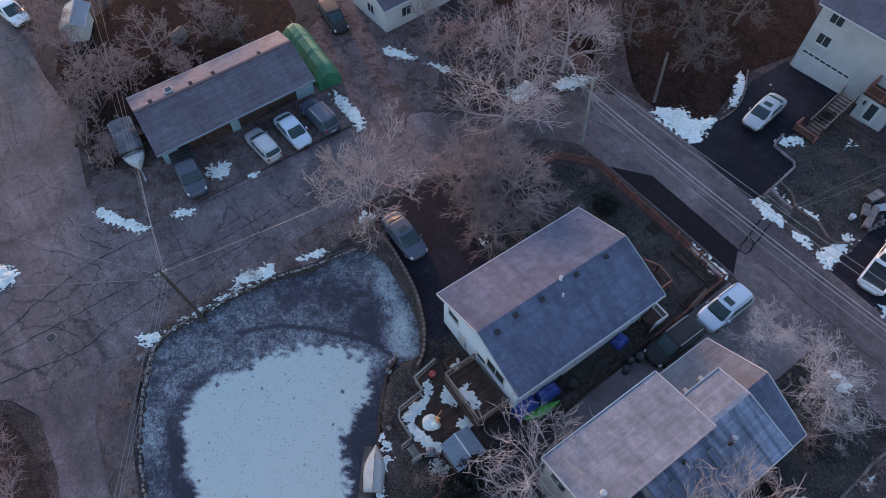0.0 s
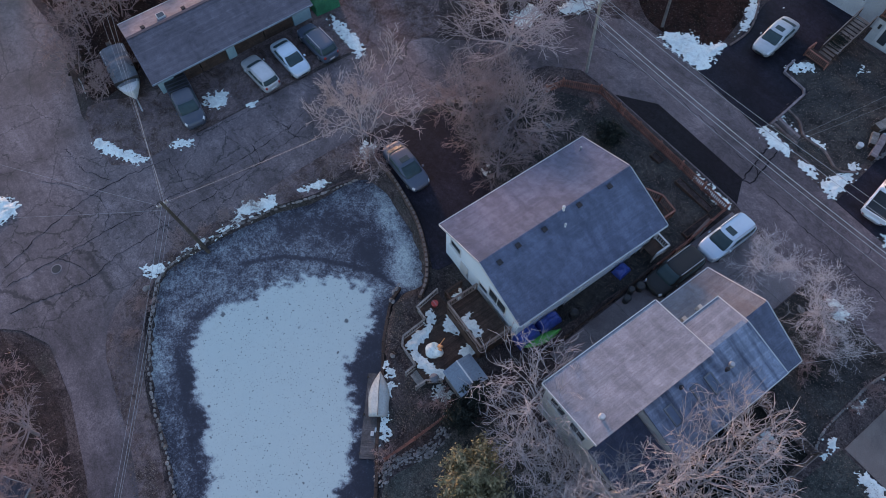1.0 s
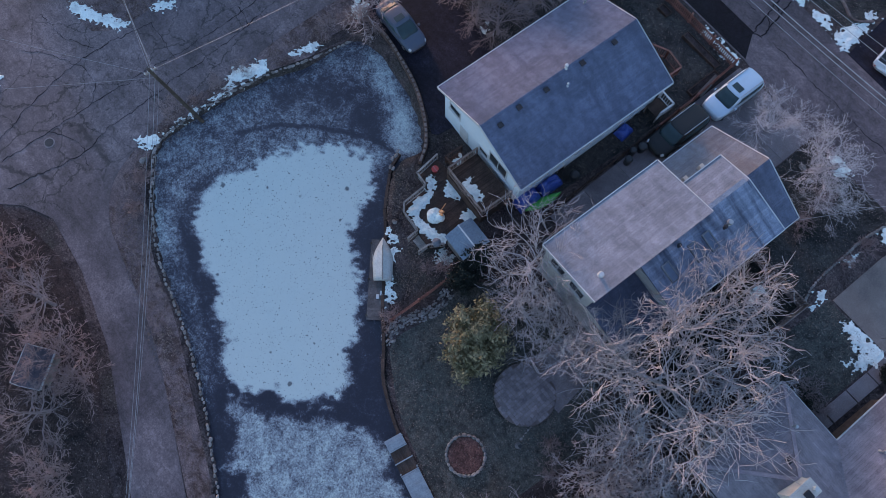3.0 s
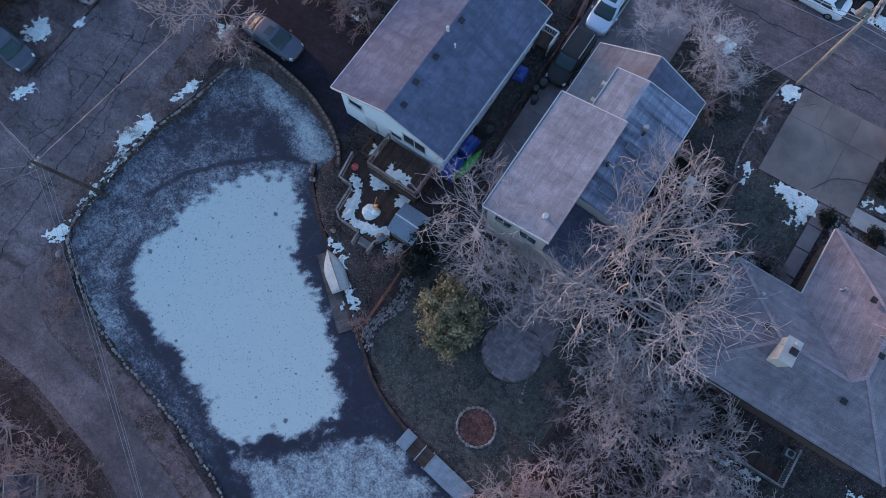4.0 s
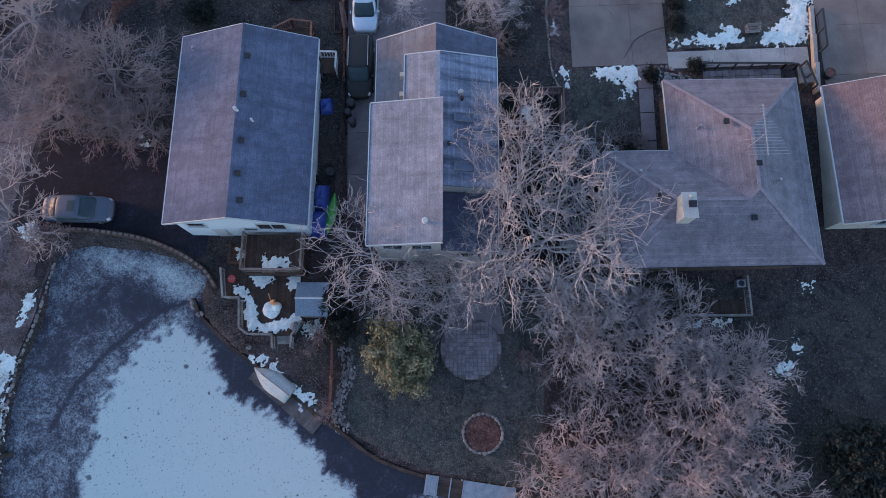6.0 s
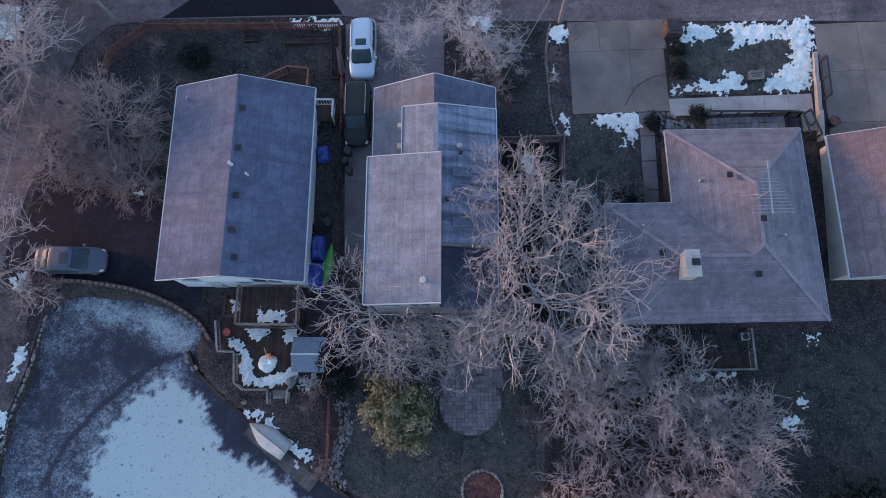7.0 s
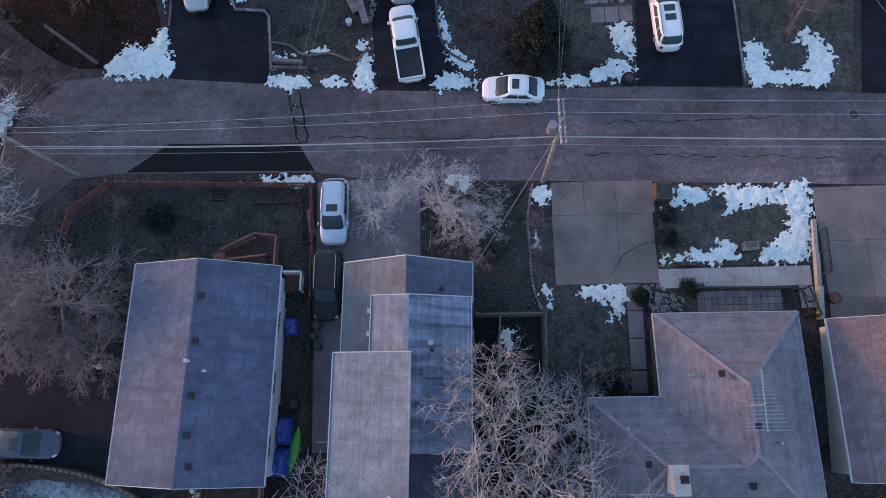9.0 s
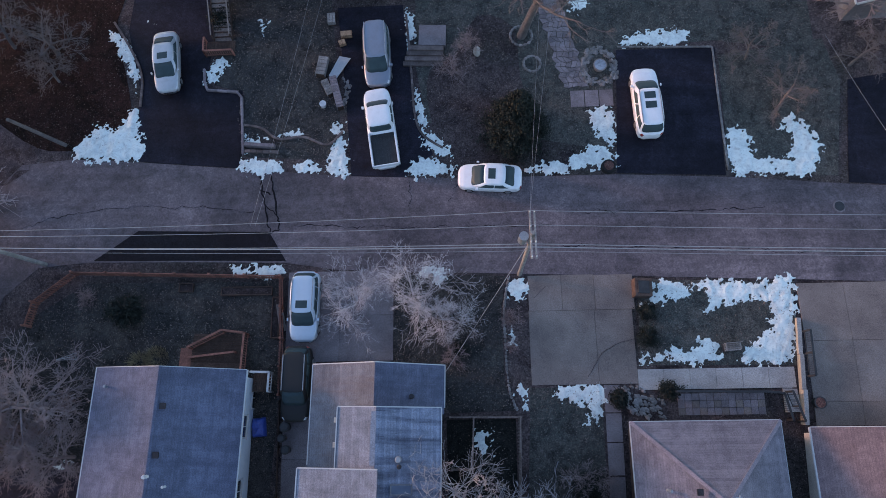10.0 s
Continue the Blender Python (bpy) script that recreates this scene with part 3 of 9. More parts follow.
def snow_patch(poly, label, cell=0.16, thick=0.10, material="snow", seed=0, ragged=0.9, base=None, name="snow_patch", group="snow patches"):
    """Melting snow: a ragged, lumpy sheet with holes, thick in the middle and feathered at its edge."""
    xs, ys = [p[0] for p in poly], [p[1] for p in poly]
    x0, y0 = min(xs) - 0.8, min(ys) - 0.8
    nx, ny = int((max(xs) + 0.8 - x0) / cell) + 1, int((max(ys) + 0.8 - y0) / cell) + 1
    hs = {}
    for i in range(nx + 1):
        for j in range(ny + 1):
            x, y = x0 + i * cell, y0 + j * cell
            d = min(0.5, edge_distance(poly, x, y))
            if d < -0.75:
                continue
            n = ragged * (noise.fractal(Vector((x * 0.8, y * 0.8, seed * 7.3)), 1.0, 2.0, 3) * 0.35 + noise.fractal(Vector((x * 2.7, y * 2.7, seed + 3.0)), 0.8, 2.0, 3) * 0.55 + noise.noise(Vector((x * 8.5, y * 8.5, seed + 9.0))) * 0.36) + 0.06
            v = d + n
            if v > -0.02:
                hs[i, j] = max(0.0, min(1.0, v * 1.6)) ** 0.7
    bm = bmesh.new()
    vs = {}
    for (i, j), h in hs.items():
        x, y = x0 + i * cell, y0 + j * cell
        jx, jy = noise.noise(Vector((x * 9, y * 9, 1))) * cell * 0.5, noise.noise(Vector((x * 9, y * 9, 5))) * cell * 0.5
        b = (base if base is not None else land(x, y)) + 0.012
        lump = 0.55 + 0.45 * noise.noise(Vector((x * 1.7, y * 1.7, seed)))
        vs[i, j] = bm.verts.new((x + jx, y + jy, b - 0.02 + h * thick * max(0.25, lump) + (0.024 if h > 0 else 0)))
    for (i, j) in hs:
        q = [vs.get(k) for k in ((i, j), (i + 1, j), (i + 1, j + 1), (i, j + 1))]
        if all(q):
            bm.faces.new(q)
        elif sum(v is not None for v in q) == 3:
            bm.faces.new([v for v in q if v])
    for f in bm.faces:
        f.smooth = True
    loose = [v for v in bm.verts if not v.link_faces]
    bmesh.ops.delete(bm, geom=loose, context='VERTS')
    if not bm.faces:
        bm.free()
        return None
    return lone(name, bm, material, label, "snow", group, "stuff")


def roof_plane(bm, pts, thick=0.16):
    """A slope of a roof as a slab; its uv runs along the eave and up the slope, in metres."""
    pts = [Vector(p) for p in pts]
    n = (pts[1] - pts[0]).cross(pts[2] - pts[0]).normalized()
    if n.z < 0:
        pts, n = pts[::-1], -n
    v_dir = (Vector((0, 0, 1)) - n * n.z).normalized()
    u_dir = v_dir.cross(n)
    uv = bm.loops.layers.uv.verify()
    hi = [bm.verts.new(p) for p in pts]
    lo = [bm.verts.new(p - Vector((0, 0, thick))) for p in pts]
    k = len(pts)
    faces = [bm.faces.new(hi), bm.faces.new(lo[::-1])] + [bm.faces.new((lo[i], lo[(i + 1) % k], hi[(i + 1) % k], hi[i])) for i in range(k)]
    for f in faces:
        for l in f.loops:
            l[uv].uv = (l.vert.co.dot(u_dir), l.vert.co.dot(v_dir))
    return bm


def slope(name, pts, material, parent, thick=0.16, label=""):
    ob = part(name, roof_plane(bmesh.new(), pts, thick), material, parent, label)
    return ob


def strip(bm, p, q, w, h):
    """A bar of rectangular section from p to q."""
    p, q = Vector(p), Vector(q)
    d = q - p
    m = Matrix.Translation(p) @ d.to_track_quat('X', 'Z').to_matrix().to_4x4()
    return box(bm, 0, d.length, -w / 2, w / 2, -h / 2, h / 2, m=m)


def window(parent, w, h, m, name="window", frame_mat="white_trim", bars=1, pane_mat="glass"):
    """A window in a wall: casing, sill and panes. m: its middle, on the wall, facing local -y."""
    f = bmesh.new()
    t = 0.08
    for a in ((-w / 2 - t, -w / 2, -h / 2 - t, h / 2 + t), (w / 2, w / 2 + t, -h / 2 - t, h / 2 + t), (-w / 2, w / 2, h / 2, h / 2 + t), (-w / 2, w / 2, -h / 2 - t, -h / 2)):
        box(f, a[0], a[1], -0.05, 0.03, a[2], a[3])
    for i in range(bars):
        x = -w / 2 + w * (i + 1) / (bars + 1)
        box(f, x - 0.025, x + 0.025, -0.035, 0.02, -h / 2, h / 2)
    wob = part(name, f, frame_mat, parent)
    wob.matrix_basis = m
    n = bars + 1
    for i in range(n):
        a, b = -w / 2 + w * i / n, -w / 2 + w * (i + 1) / n
        part("pane", boxed(a + 0.02, b - 0.02, -0.012, 0.01, -h / 2, h / 2), pane_mat, wob)
    part("sill", boxed(-w / 2 - 0.14, w / 2 + 0.14, -0.10, -0.05, -h / 2 - t - 0.05, -h / 2 - t), frame_mat, wob)
    return wob


def vent_box(parent, m, material="dark_trim", name="roof_vent"):
    b = bmesh.new()
    box(b, -0.14, 0.14, -0.14, 0.14, -0.05, 0.13, 0.03)
    box(b, -0.18, 0.18, -0.18, 0.18, 0.10, 0.15, 0.02)
    ob = part(name, b, material, parent)
    ob.matrix_basis = m
    return ob


def vent_pipe(parent, m, material="metal", h=0.45, r=0.06, name="vent_pipe"):
    b = bmesh.new()
    tube(b, (0, 0, -0.1), (0, 0, h), r, n=10)
    tube(b, (0, 0, -0.05), (0, 0, 0.06), r * 2.2, r * 1.2, n=10)
    tube(b, (0, 0, h - 0.06), (0, 0, h + 0.08), r * 2.0, r * 1.5, n=10)
    ob = part(name, b, material, parent)
    ob.matrix_basis = m
    return ob


def skirted_walls(parent, poly, z0, z1, material, thick=0.2, name="wall"):
    """Outer walls round a plan, one slab a side, butted at the corners."""
    n = len(poly)
    for i in range(n):
        a, b = Vector(poly[i]), Vector(poly[(i + 1) % n])
        d = (b - a).normalized()
        inn = Vector((-d.y, d.x)) * thick
        b2 = b - d * thick
        q = [a, b2, b2 + inn, a + inn]
        part(name, prism(bmesh.new(), [(v.x, v.y) for v in q], z0, z1), material, parent)


# ---- the land, the pond and the roads ----
POND = curved([(-27.6, -8.4), (-28.7, -6.8), (-28.8, -3.9), (-28.6, -1.0), (-28.2, 1.9), (-27.2, 5.2), (-27.0, 9.0), (-25.2, 10.0), (-23.2, 10.0), (-20.4, 9.65), (-17.9, 8.8), (-16.2, 7.6), (-16.5, 6.2), (-16.0, 4.6),
               (-14.5, 3.0), (-11.8, 1.0), (-8.4, -1.8), (-6.7, -3.0), (-4.6, -4.7), (-2.3, -5.7), (0.6, -6.6), (6.0, -7.6), (16.0, -8.6), (30.0, -9.4), (44.0, -11.0),
               (46.0, -22.0), (30.0, -26.0), (10.0, -22.5), (-2.0, -18.6), (-7.4, -16.2), (-10.2, -15.0), (-13.0, -14.0), (-16.6, -13.0), (-20.8, -12.0), (-24.0, -10.6)], 4)
ICE_Z = 0.06


def bed(x, y):
    """The land with the pond's basin sunk in it."""
    z = land(x, y)
    if -34 < x < 50 and -30 < y < 14:
        d = edge_distance(POND, x, y)
        if d > -0.5:
            z += (-0.75 - z) * smooth(-0.30, 0.40, d)
    return z


def spaced(*runs):
    out = []
    for a, b, s in runs:
        c = a
        while c < b - 1e-6:
            out.append(c)
            c += s
    return out


gx = spaced((-900, -200, 100), (-200, -90, 10), (-90, -34, 2), (-34, 12, 0.5), (12, 50, 1.0), (50, 90, 4), (90, 200, 10), (200, 901, 100))
gy = spaced((-900, -200, 100), (-200, -60, 10), (-60, -28, 2), (-28, 14, 0.5), (14, 60, 1.0), (60, 100, 4), (100, 200, 10), (200, 901, 100))
verts = [(x, y, bed(x, y)) for y in gy for x in gx]
faces = [(j * len(gx) + i, j * len(gx) + i + 1, (j + 1) * len(gx) + i + 1, (j + 1) * len(gx) + i) for j in range(len(gy) - 1) for i in range(len(gx) - 1)]
me = bpy.data.meshes.new("ground")
me.from_pydata(verts, [], faces)
me.materials.append(M["soil"])
for p in me.polygons:
    p.use_smooth = True
tagged(new("ground", me), "bare winter soil with dead grass and leaf litter", "ground", kind="structure")

# the ice, flat; its rim lies under the banks
SHEET = curved([(-22.0, -8.9), (-23.5, -6.6), (-23.6, -3.7), (-22.4, 0.1), (-20.9, 3.0), (-18.1, 4.4), (-15.4, 2.2), (-14.9, 0.4), (-12.0, -1.2), (-9.1, -3.3), (-7.1, -5.8), (-5.2, -8.2), (-7.5, -10.5), (-9.5, -12.3), (-10.6, -13.0), (-15.4, -11.0), (-19.3, -9.7)], 4)
SOUTH = curved([(-9.5, -13.2), (-7.8, -11.6), (-5.2, -9.3), (-3.5, -7.8), (-0.9, -7.0), (1.0, -7.5), (6, -8.6), (14, -9.6), (30, -12), (20, -20), (2, -18.5), (-4.5, -16.2), (-8.0, -14.8)], 3)
SHORE = curved([(-25.6, 9.7), (-22.6, 9.7), (-18.4, 8.6), (-16.4, 7.4), (-17.4, 6.0), (-20.2, 7.2), (-22.4, 8.2)], 3)
BROOK = [(-26.0, -2.4), (-24.6, 0.4), (-22.9, 2.4), (-20.9, 4.2), (-18.9, 5.6), (-17.4, 6.0)]


def line_distance(line, x, y):
    best = 1e9
    for (ax, ay), (bx, by) in zip(line, line[1:]):
        dx, dy = bx - ax, by - ay
        t = max(0.0, min(1.0, ((x - ax) * dx + (y - ay) * dy) / (dx * dx + dy * dy)))
        best = min(best, math.hypot(x - ax - t * dx, y - ay - t * dy))
    return best


def snow_cover(x, y):
    """How much snow lies on the ice: full on two sheets, frost between, wet dark ice by the banks."""
    rag = noise.fractal(Vector((x * 0.55, y * 0.55, 3.0)), 0.8, 2.0, 5) * 0.75 + noise.fractal(Vector((x * 1.9, y * 1.9, 6.0)), 0.7, 2.0, 4) * 0.55
    a = smooth(-0.35, 0.4, edge_distance(SHEET, x, y) + rag)
    b = 0.68 * smooth(-0.4, 0.8, edge_distance(SOUTH, x, y) + 1.3 * rag)
    c = 0.82 * smooth(-1.4, 0.8, edge_distance(SHORE, x, y))
    ring = 0.43 * smooth(-2.6, -0.3, edge_distance(SHEET, x, y) + 0.6 * rag) * smooth(-9.0, 1.5, y) * smooth(-15.5, -17.5, x)
    west = 0.41 * smooth(-19.5, -23.0, x) + 0.34 * smooth(-9.0, -12.0, y) * smooth(-9.0, -12.0, x)
    dark = smooth(2.4, 0.4, line_distance([(-26.6, 2.6), (-25.6, 4.4), (-24.0, 5.6), (-21.0, 6.8)], x, y))
    dark *= max(0.0, min(1.0, 0.62 + 0.7 * rag))
    dark = max(dark, 0.55 * smooth(-1.6, -0.5, edge_distance(SHEET, x, y)) * smooth(0.15, -0.45, edge_distance(SHEET, x, y)) * smooth(-4.0, -7.0, y))
    v = max(a, b, c, ring, west, 0.10) * (1 - 0.85 * dark)
    v *= 1 - 0.75 * smooth(0.28, 0.08, line_distance(BROOK, x, y))
    return v


bm = bmesh.new()
cells, step = {}, 0.25
for i in range(int((-29.5) / step), int(48 / step)):
    for j in range(int(-27 / step), int(10.5 / step)):
        x, y = i * step, j * step
        if (x < 8 or (i % 4 == 0 and j % 4 == 0)) and edge_distance(POND, x, y) > -0.6:
            cells[i, j] = bm.verts.new((x, y, ICE_Z))
for (i, j) in list(cells):
    k = 1 if i * step < 8 - 1e-6 else 4
    q = [cells.get(c) for c in ((i, j), (i + k, j), (i + k, j + k), (i, j + k))]
    if all(q):
        bm.faces.new(q)
for v in [v for v in bm.verts if not v.link_faces]:
    bm.verts.remove(v)
cover = bm.verts.layers.float.new("cover")
for v in bm.verts:
    v[cover] = snow_cover(v.co.x, v.co.y)
tagged(lone("water", bm, "ice"), "frozen pond, dark ice under blue-white snow", "pond", kind="structure")

def resample_line(line, step):
    """The same line with points at even steps along each of its legs."""
    out = [line[0]]
    for (ax, ay), (bx, by) in zip(line, line[1:]):
        n = max(1, round(math.hypot(bx - ax, by - ay) / step))
        out += [(ax + (bx - ax) * i / n, ay + (by - ay) * i / n) for i in range(1, n + 1)]
    return out


STREET_S = [(120, 24.6), (60, 27.0), (33, 28.2), (27, 28.5), (17, 28.95), (8.6, 29.35), (1, 29.7), (-3.0, 29.9), (-6.6, 30.5), (-14, 30.75), (-20.8, 30.9), (-24.2, 30.6), (-26.4, 28.6)] + curved([(-26.9, 27.0), (-27.8, 24.0), (-28.9, 18.0), (-30.2, 12.0), (-30.4, 5.3), (-30.1, 0.0),
            (-30.2, -4.3), (-29.7, -8.0), (-28.2, -11.6), (-25.6, -13.5), (-22.9, -14.1), (-16.5, -15.4), (-8.9, -18.1), (2, -22.6), (16, -29), (30, -36)], 5, False)
STREET_N = [(28, -39), (14, -32), (0, -25.5), (-10.5, -21.1), (-17.8, -18.2), (-23.7, -16.9), (-28.4, -16.6), (-30.6, -17.8), (-32.0, -19.4), (-33.5, -23.0), (-35, -34), (-47, -34), (-48, -22), (-57.5, -13.0), (-85, -12.0), (-85, -4.5), (-62, -5.0),
            (-55.7, -4.6), (-46.4, -6.6), (-42.4, -6.4), (-39.2, -4.2), (-38.7, 1.8), (-38.6, 8), (-38.4, 14), (-38.0, 19.8), (-35.3, 22.7), (-33.0, 25.1), (-31.6, 27.6), (-30.4, 30.5), (-29.8, 33.0), (-28.8, 36.0), (-26.6, 38.4), (-22.8, 38.7), (-17.6, 38.3), (-10.1, 37.5), (-2.3, 36.7), (4.9, 36.3), (16.3, 36.2), (23.9, 35.75), (31.7, 35.0), (60, 32.6), (120, 28.0)]
drape("road", STREET_S + STREET_N, 0.03, "asphalt", 1.0, label="worn grey asphalt street with cracks", category="road")
drape("gravel_lot", curved([(-39.3, -5.6), (-38.9, 2), (-38.8, 9), (-38.6, 15.5), (-35.7, 22.9), (-38.8, 25.9), (-46.0, 31), (-56, 33), (-62, 28), (-54, 22), (-51.5, 17.5), (-45.2, 16.5), (-45.2, 8), (-45.2, -0.5), (-47, -5.8), (-42.4, -6.9)], 3), 0.034, "gravel", 1.0, label="gravel parking lot with ruts", category="parking lot")
drape("parking_apron", [(-39.2, -1.0), (-39.0, 5), (-38.9, 15.3), (-45.0, 15.3), (-45.0, -0.6)], 0.05, "gravel", 1.0, label="worn gravel parking apron before the garage", category="parking lot")
drape("asphalt_patch", [(-20.3, 31.0), (-17.3, 33.1), (-7.9, 32.75), (-6.6, 30.62), (-14.0, 30.85)], 0.037, "asphalt_new", 1.0, label="fresh black asphalt patch in the street", category="road patch")
drape("trench_patch", [(-8.75, 36.6), (-7.85, 36.6), (-7.45, 34.6), (-7.15, 32.85), (-7.78, 32.72), (-8.15, 34.6)], 0.034, "asphalt", 1.0, label="narrow patched trench across the street", category="road patch")
for line_ in ([(-8.8, 36.9), (-8.3, 34.7), (-7.83, 32.62)], [(-7.94, 36.9), (-7.55, 34.8), (-7.18, 33.0)], [(-7.9, 32.6), (-7.1, 32.95)], [(-8.7, 35.9), (-7.9, 35.5)], [(-8.3, 34.7), (-7.4, 34.0)],
              [(-6.4, 33.2), (-1.0, 32.9), (6.0, 32.75), (12, 32.7)], [(14.0, 33.6), (20.0, 33.4), (26, 33.5)], [(-26, 33.5), (-22.0, 34.6), (-18, 34.9), (-12.0, 34.6), (-9, 34.2)], [(12.2, 31.2), (18.0, 30.9), (30, 30.2)],
              [(4.6, 34.6), (5.4, 36.1)], [(1.9, 34.3), (2.1, 36.2)], [(-36.6, 20.5), (-33.0, 18.2), (-30.0, 17.6)], [(-37.8, -2.5), (-35.6, -2.6), (-33.8, -2.7)], [(-36.0, 12.0), (-34.2, 4.0), (-34.4, -5.1), (-34.6, -9.8), (-34.6, -13.5), (-34.7, -17.4)],
              [(-36.3, -17.0), (-38.3, -10.0), (-38.3, -5.3), (-37.7, -2.4)], [(-32.5, -18.0), (-31.5, -12.6), (-32.0, -10.0), (-32.3, -5.2), (-32.9, 3.5), (-34.0, 9.0)], [(-34.9, 3.6), (-32.9, 3.5)], [(-36.2, 6.4), (-33.4, 7.0), (-31.2, 6.6)], [(-42.3, -12.0), (-39.1, -9.4), (-36.4, -8.6), (-34.6, -9.8)], [(-34.6, -13.5), (-32.6, -12.2), (-30.4, -12.5)], [(-44, -9), (-41, -8.6), (-38.3, -7.0)]):
    l_ = resample_line(curved(line_, 5, False) if len(line_) > 2 else line_, 0.22)
    sway = 0.35 if -8.9 < line_[0][0] < -7.0 and line_[0][1] < 37 else 1.0
    l_ = [(x + sway * 0.22 * noise.noise(Vector((x * 1.1, y * 1.1, 2))) + 0.16 * noise.noise(Vector((x * 3.7, y * 3.7, 3))), y + sway * 0.26 * noise.noise(Vector((x * 0.9, y * 0.9, 8))) + 0.16 * noise.noise(Vector((x * 3.5, y * 3.5, 5)))) for x, y in l_]
    wide_ = 0.05 if sway < 1 else 0.014
    wd = [max(0.005, wide_ + 0.040 * noise.noise(Vector((x * 1.5, y * 1.5, 4)))) for x, y in l_]
    nn = [(l_[min(i + 1, len(l_) - 1)][0] - l_[max(i - 1, 0)][0], l_[min(i + 1, len(l_) - 1)][1] - l_[max(i - 1, 0)][1]) for i in range(len(l_))]
    bm = bmesh.new()
    rows_ = []
    for (x, y), (dx, dy), w_ in zip(l_, nn, wd):
        q_ = math.hypot(dx, dy) or 1
        rows_.append([bm.verts.new((x - k_ * dy / q_ * w_, y + k_ * dx / q_ * w_, land(x, y) + z_)) for k_, z_ in ((-1, 0.02), (-1, 0.042), (1, 0.042), (1, 0.02))])
    for a_, b_ in zip(rows_, rows_[1:]):
        for k_ in range(3):
            bm.faces.new((a_[k_], a_[k_ + 1], b_[k_ + 1], b_[k_]))
    lone("tar_seam", bm, "asphalt_new", "dark tar-sealed crack in the street", "road seam", kind="structure")
OUT = curved([(-30.4, 11.5), (-30.7, 5.3), (-30.5, 0.2), (-30.6, -4.2), (-30.1, -7.9), (-28.5, -11.6), (-25.8, -13.7), (-22.8, -14.2), (-16.4, -15.5), (-8.8, -18.1), (2, -22.3), (16, -28.7)], 6, False)
INN = curved([(-27.0, 9.6), (-27.6, 5.4), (-28.6, 2.0), (-29.0, -0.9), (-29.2, -3.9), (-29.1, -6.8), (-27.9, -8.9), (-24.2, -11.2), (-20.7, -12.6), (-16.4, -13.6), (-7.0, -17.0), (16.0, -25.0)], 6, False)
OUT, INN = [OUT[round(i * (len(OUT) - 1) / 60)] for i in range(61)], [INN[round(i * (len(INN) - 1) / 60)] for i in range(61)]
bm = bmesh.new()
rows = [[bm.verts.new((a[0] + (b[0] - a[0]) * k / 4, a[1] + (b[1] - a[1]) * k / 4, 0)) for k in range(5)] for a, b in zip(OUT, INN)]
for v in bm.verts:
    v.co.z = bed(v.co.x, v.co.y) + 0.02
for a, b in zip(rows, rows[1:]):
    for k in range(4):
        bm.faces.new((a[k], a[k + 1], b[k + 1], b[k]))
lone("verge", bm, "gravel", "gravel verge between road and pond", "verge", kind="structure")
drape("driveway", curved([(-28.9, 12.9), (-28.6, 17.0), (-27.6, 18.6), (-25.6, 17.9), (-22.8, 17.2), (-19.3, 17.0), (-17.0, 16.6), (-16.0, 14), (-16.2, 9.2), (-17.8, 9.5), (-20.4, 10.5), (-23.4, 11.1), (-27.2, 11.2)], 3), 0.035, "asphalt_drive", 1.0, label="smooth black asphalt driveway", category="driveway")
drape("driveway", [(-17.7, 38.35), (-18.3, 41.2), (-18.2, 44.0), (-19.6, 49.0), (-19.3, 53.6), (-13.8, 54.6), (-12.9, 49.0), (-13.2, 44.0), (-10.45, 43.7), (-10.3, 37.6)], 0.035, "asphalt_drive", 1.0, label="black asphalt driveway beside a white house", category="driveway")
drape("driveway", [(-3.5, 50.2), (-2.7, 42.5), (-2.2, 36.75), (1.5, 36.5), (3.6, 38.2), (2.6, 40.4), (1.9, 45.0), (1.45, 50.2)], 0.035, "asphalt_drive", 1.0, label="black asphalt driveway with parked truck", category="driveway")
drape("driveway", [(17.0, 45.7), (24.05, 45.6), (23.8, 41.4), (23.75, 35.9), (16.4, 36.3)], 0.035, "asphalt_drive", 1.0, label="wide black asphalt driveway", category="driveway")
drape("driveway", [(42, 43.5), (35.6, 43.1), (32.9, 42.7), (31.8, 35.1), (41.5, 34.3)], 0.035, "asphalt_drive", 1.0, label="black asphalt driveway at the road", category="driveway")
drape("woodland_floor", curved([(-60, 60), (-52, 36), (-48, 46), (-43.5, 51.5), (-38.5, 50.0), (-34.0, 46.4), (-29.0, 42.0), (-25.6, 39.7), (-22.9, 39.4), (-18.6, 39.4), (-19.1, 44), (-20.6, 50), (-20.5, 60), (-40, 75)], 3), 0.02, "woods", 2.0, label="woodland floor of brown oak leaves", category="leaf litter")
drape("woodland_floor", curved([(-34, -21), (-30.4, -19.0), (-27.6, -18.0), (-23.6, -17.7), (-17.8, -19.2), (-10.8, -22.2), (-2, -26), (4, -34), (-16, -40), (-33, -36)], 3), 0.02, "mulch_dull", 2.0, label="leaf-strewn ground under bare trees", category="leaf litter")
drape("woodland_floor", curved([(-64, -3.0), (-56, -3.2), (-47.5, -5.2), (-48.4, 0), (-52.0, 3), (-52.0, 15), (-58, 20), (-72, 14)], 3), 0.02, "woods", 2.0, label="brown brushy ground behind the garage", category="leaf litter")
drape("woodland_floor", curved([(6.8, -2.0), (7.4, 2.6), (9.0, 5.6), (13.5, 6.0), (18.5, 2.4), (20.6, -2.0), (20.6, -6.6), (15.0, -7.6), (8.4, -6.9), (6.9, -5.0)], 3), 0.03, "mulch_dull", 1.0, label="dull red-brown leaf litter under a thicket", category="leaf litter")
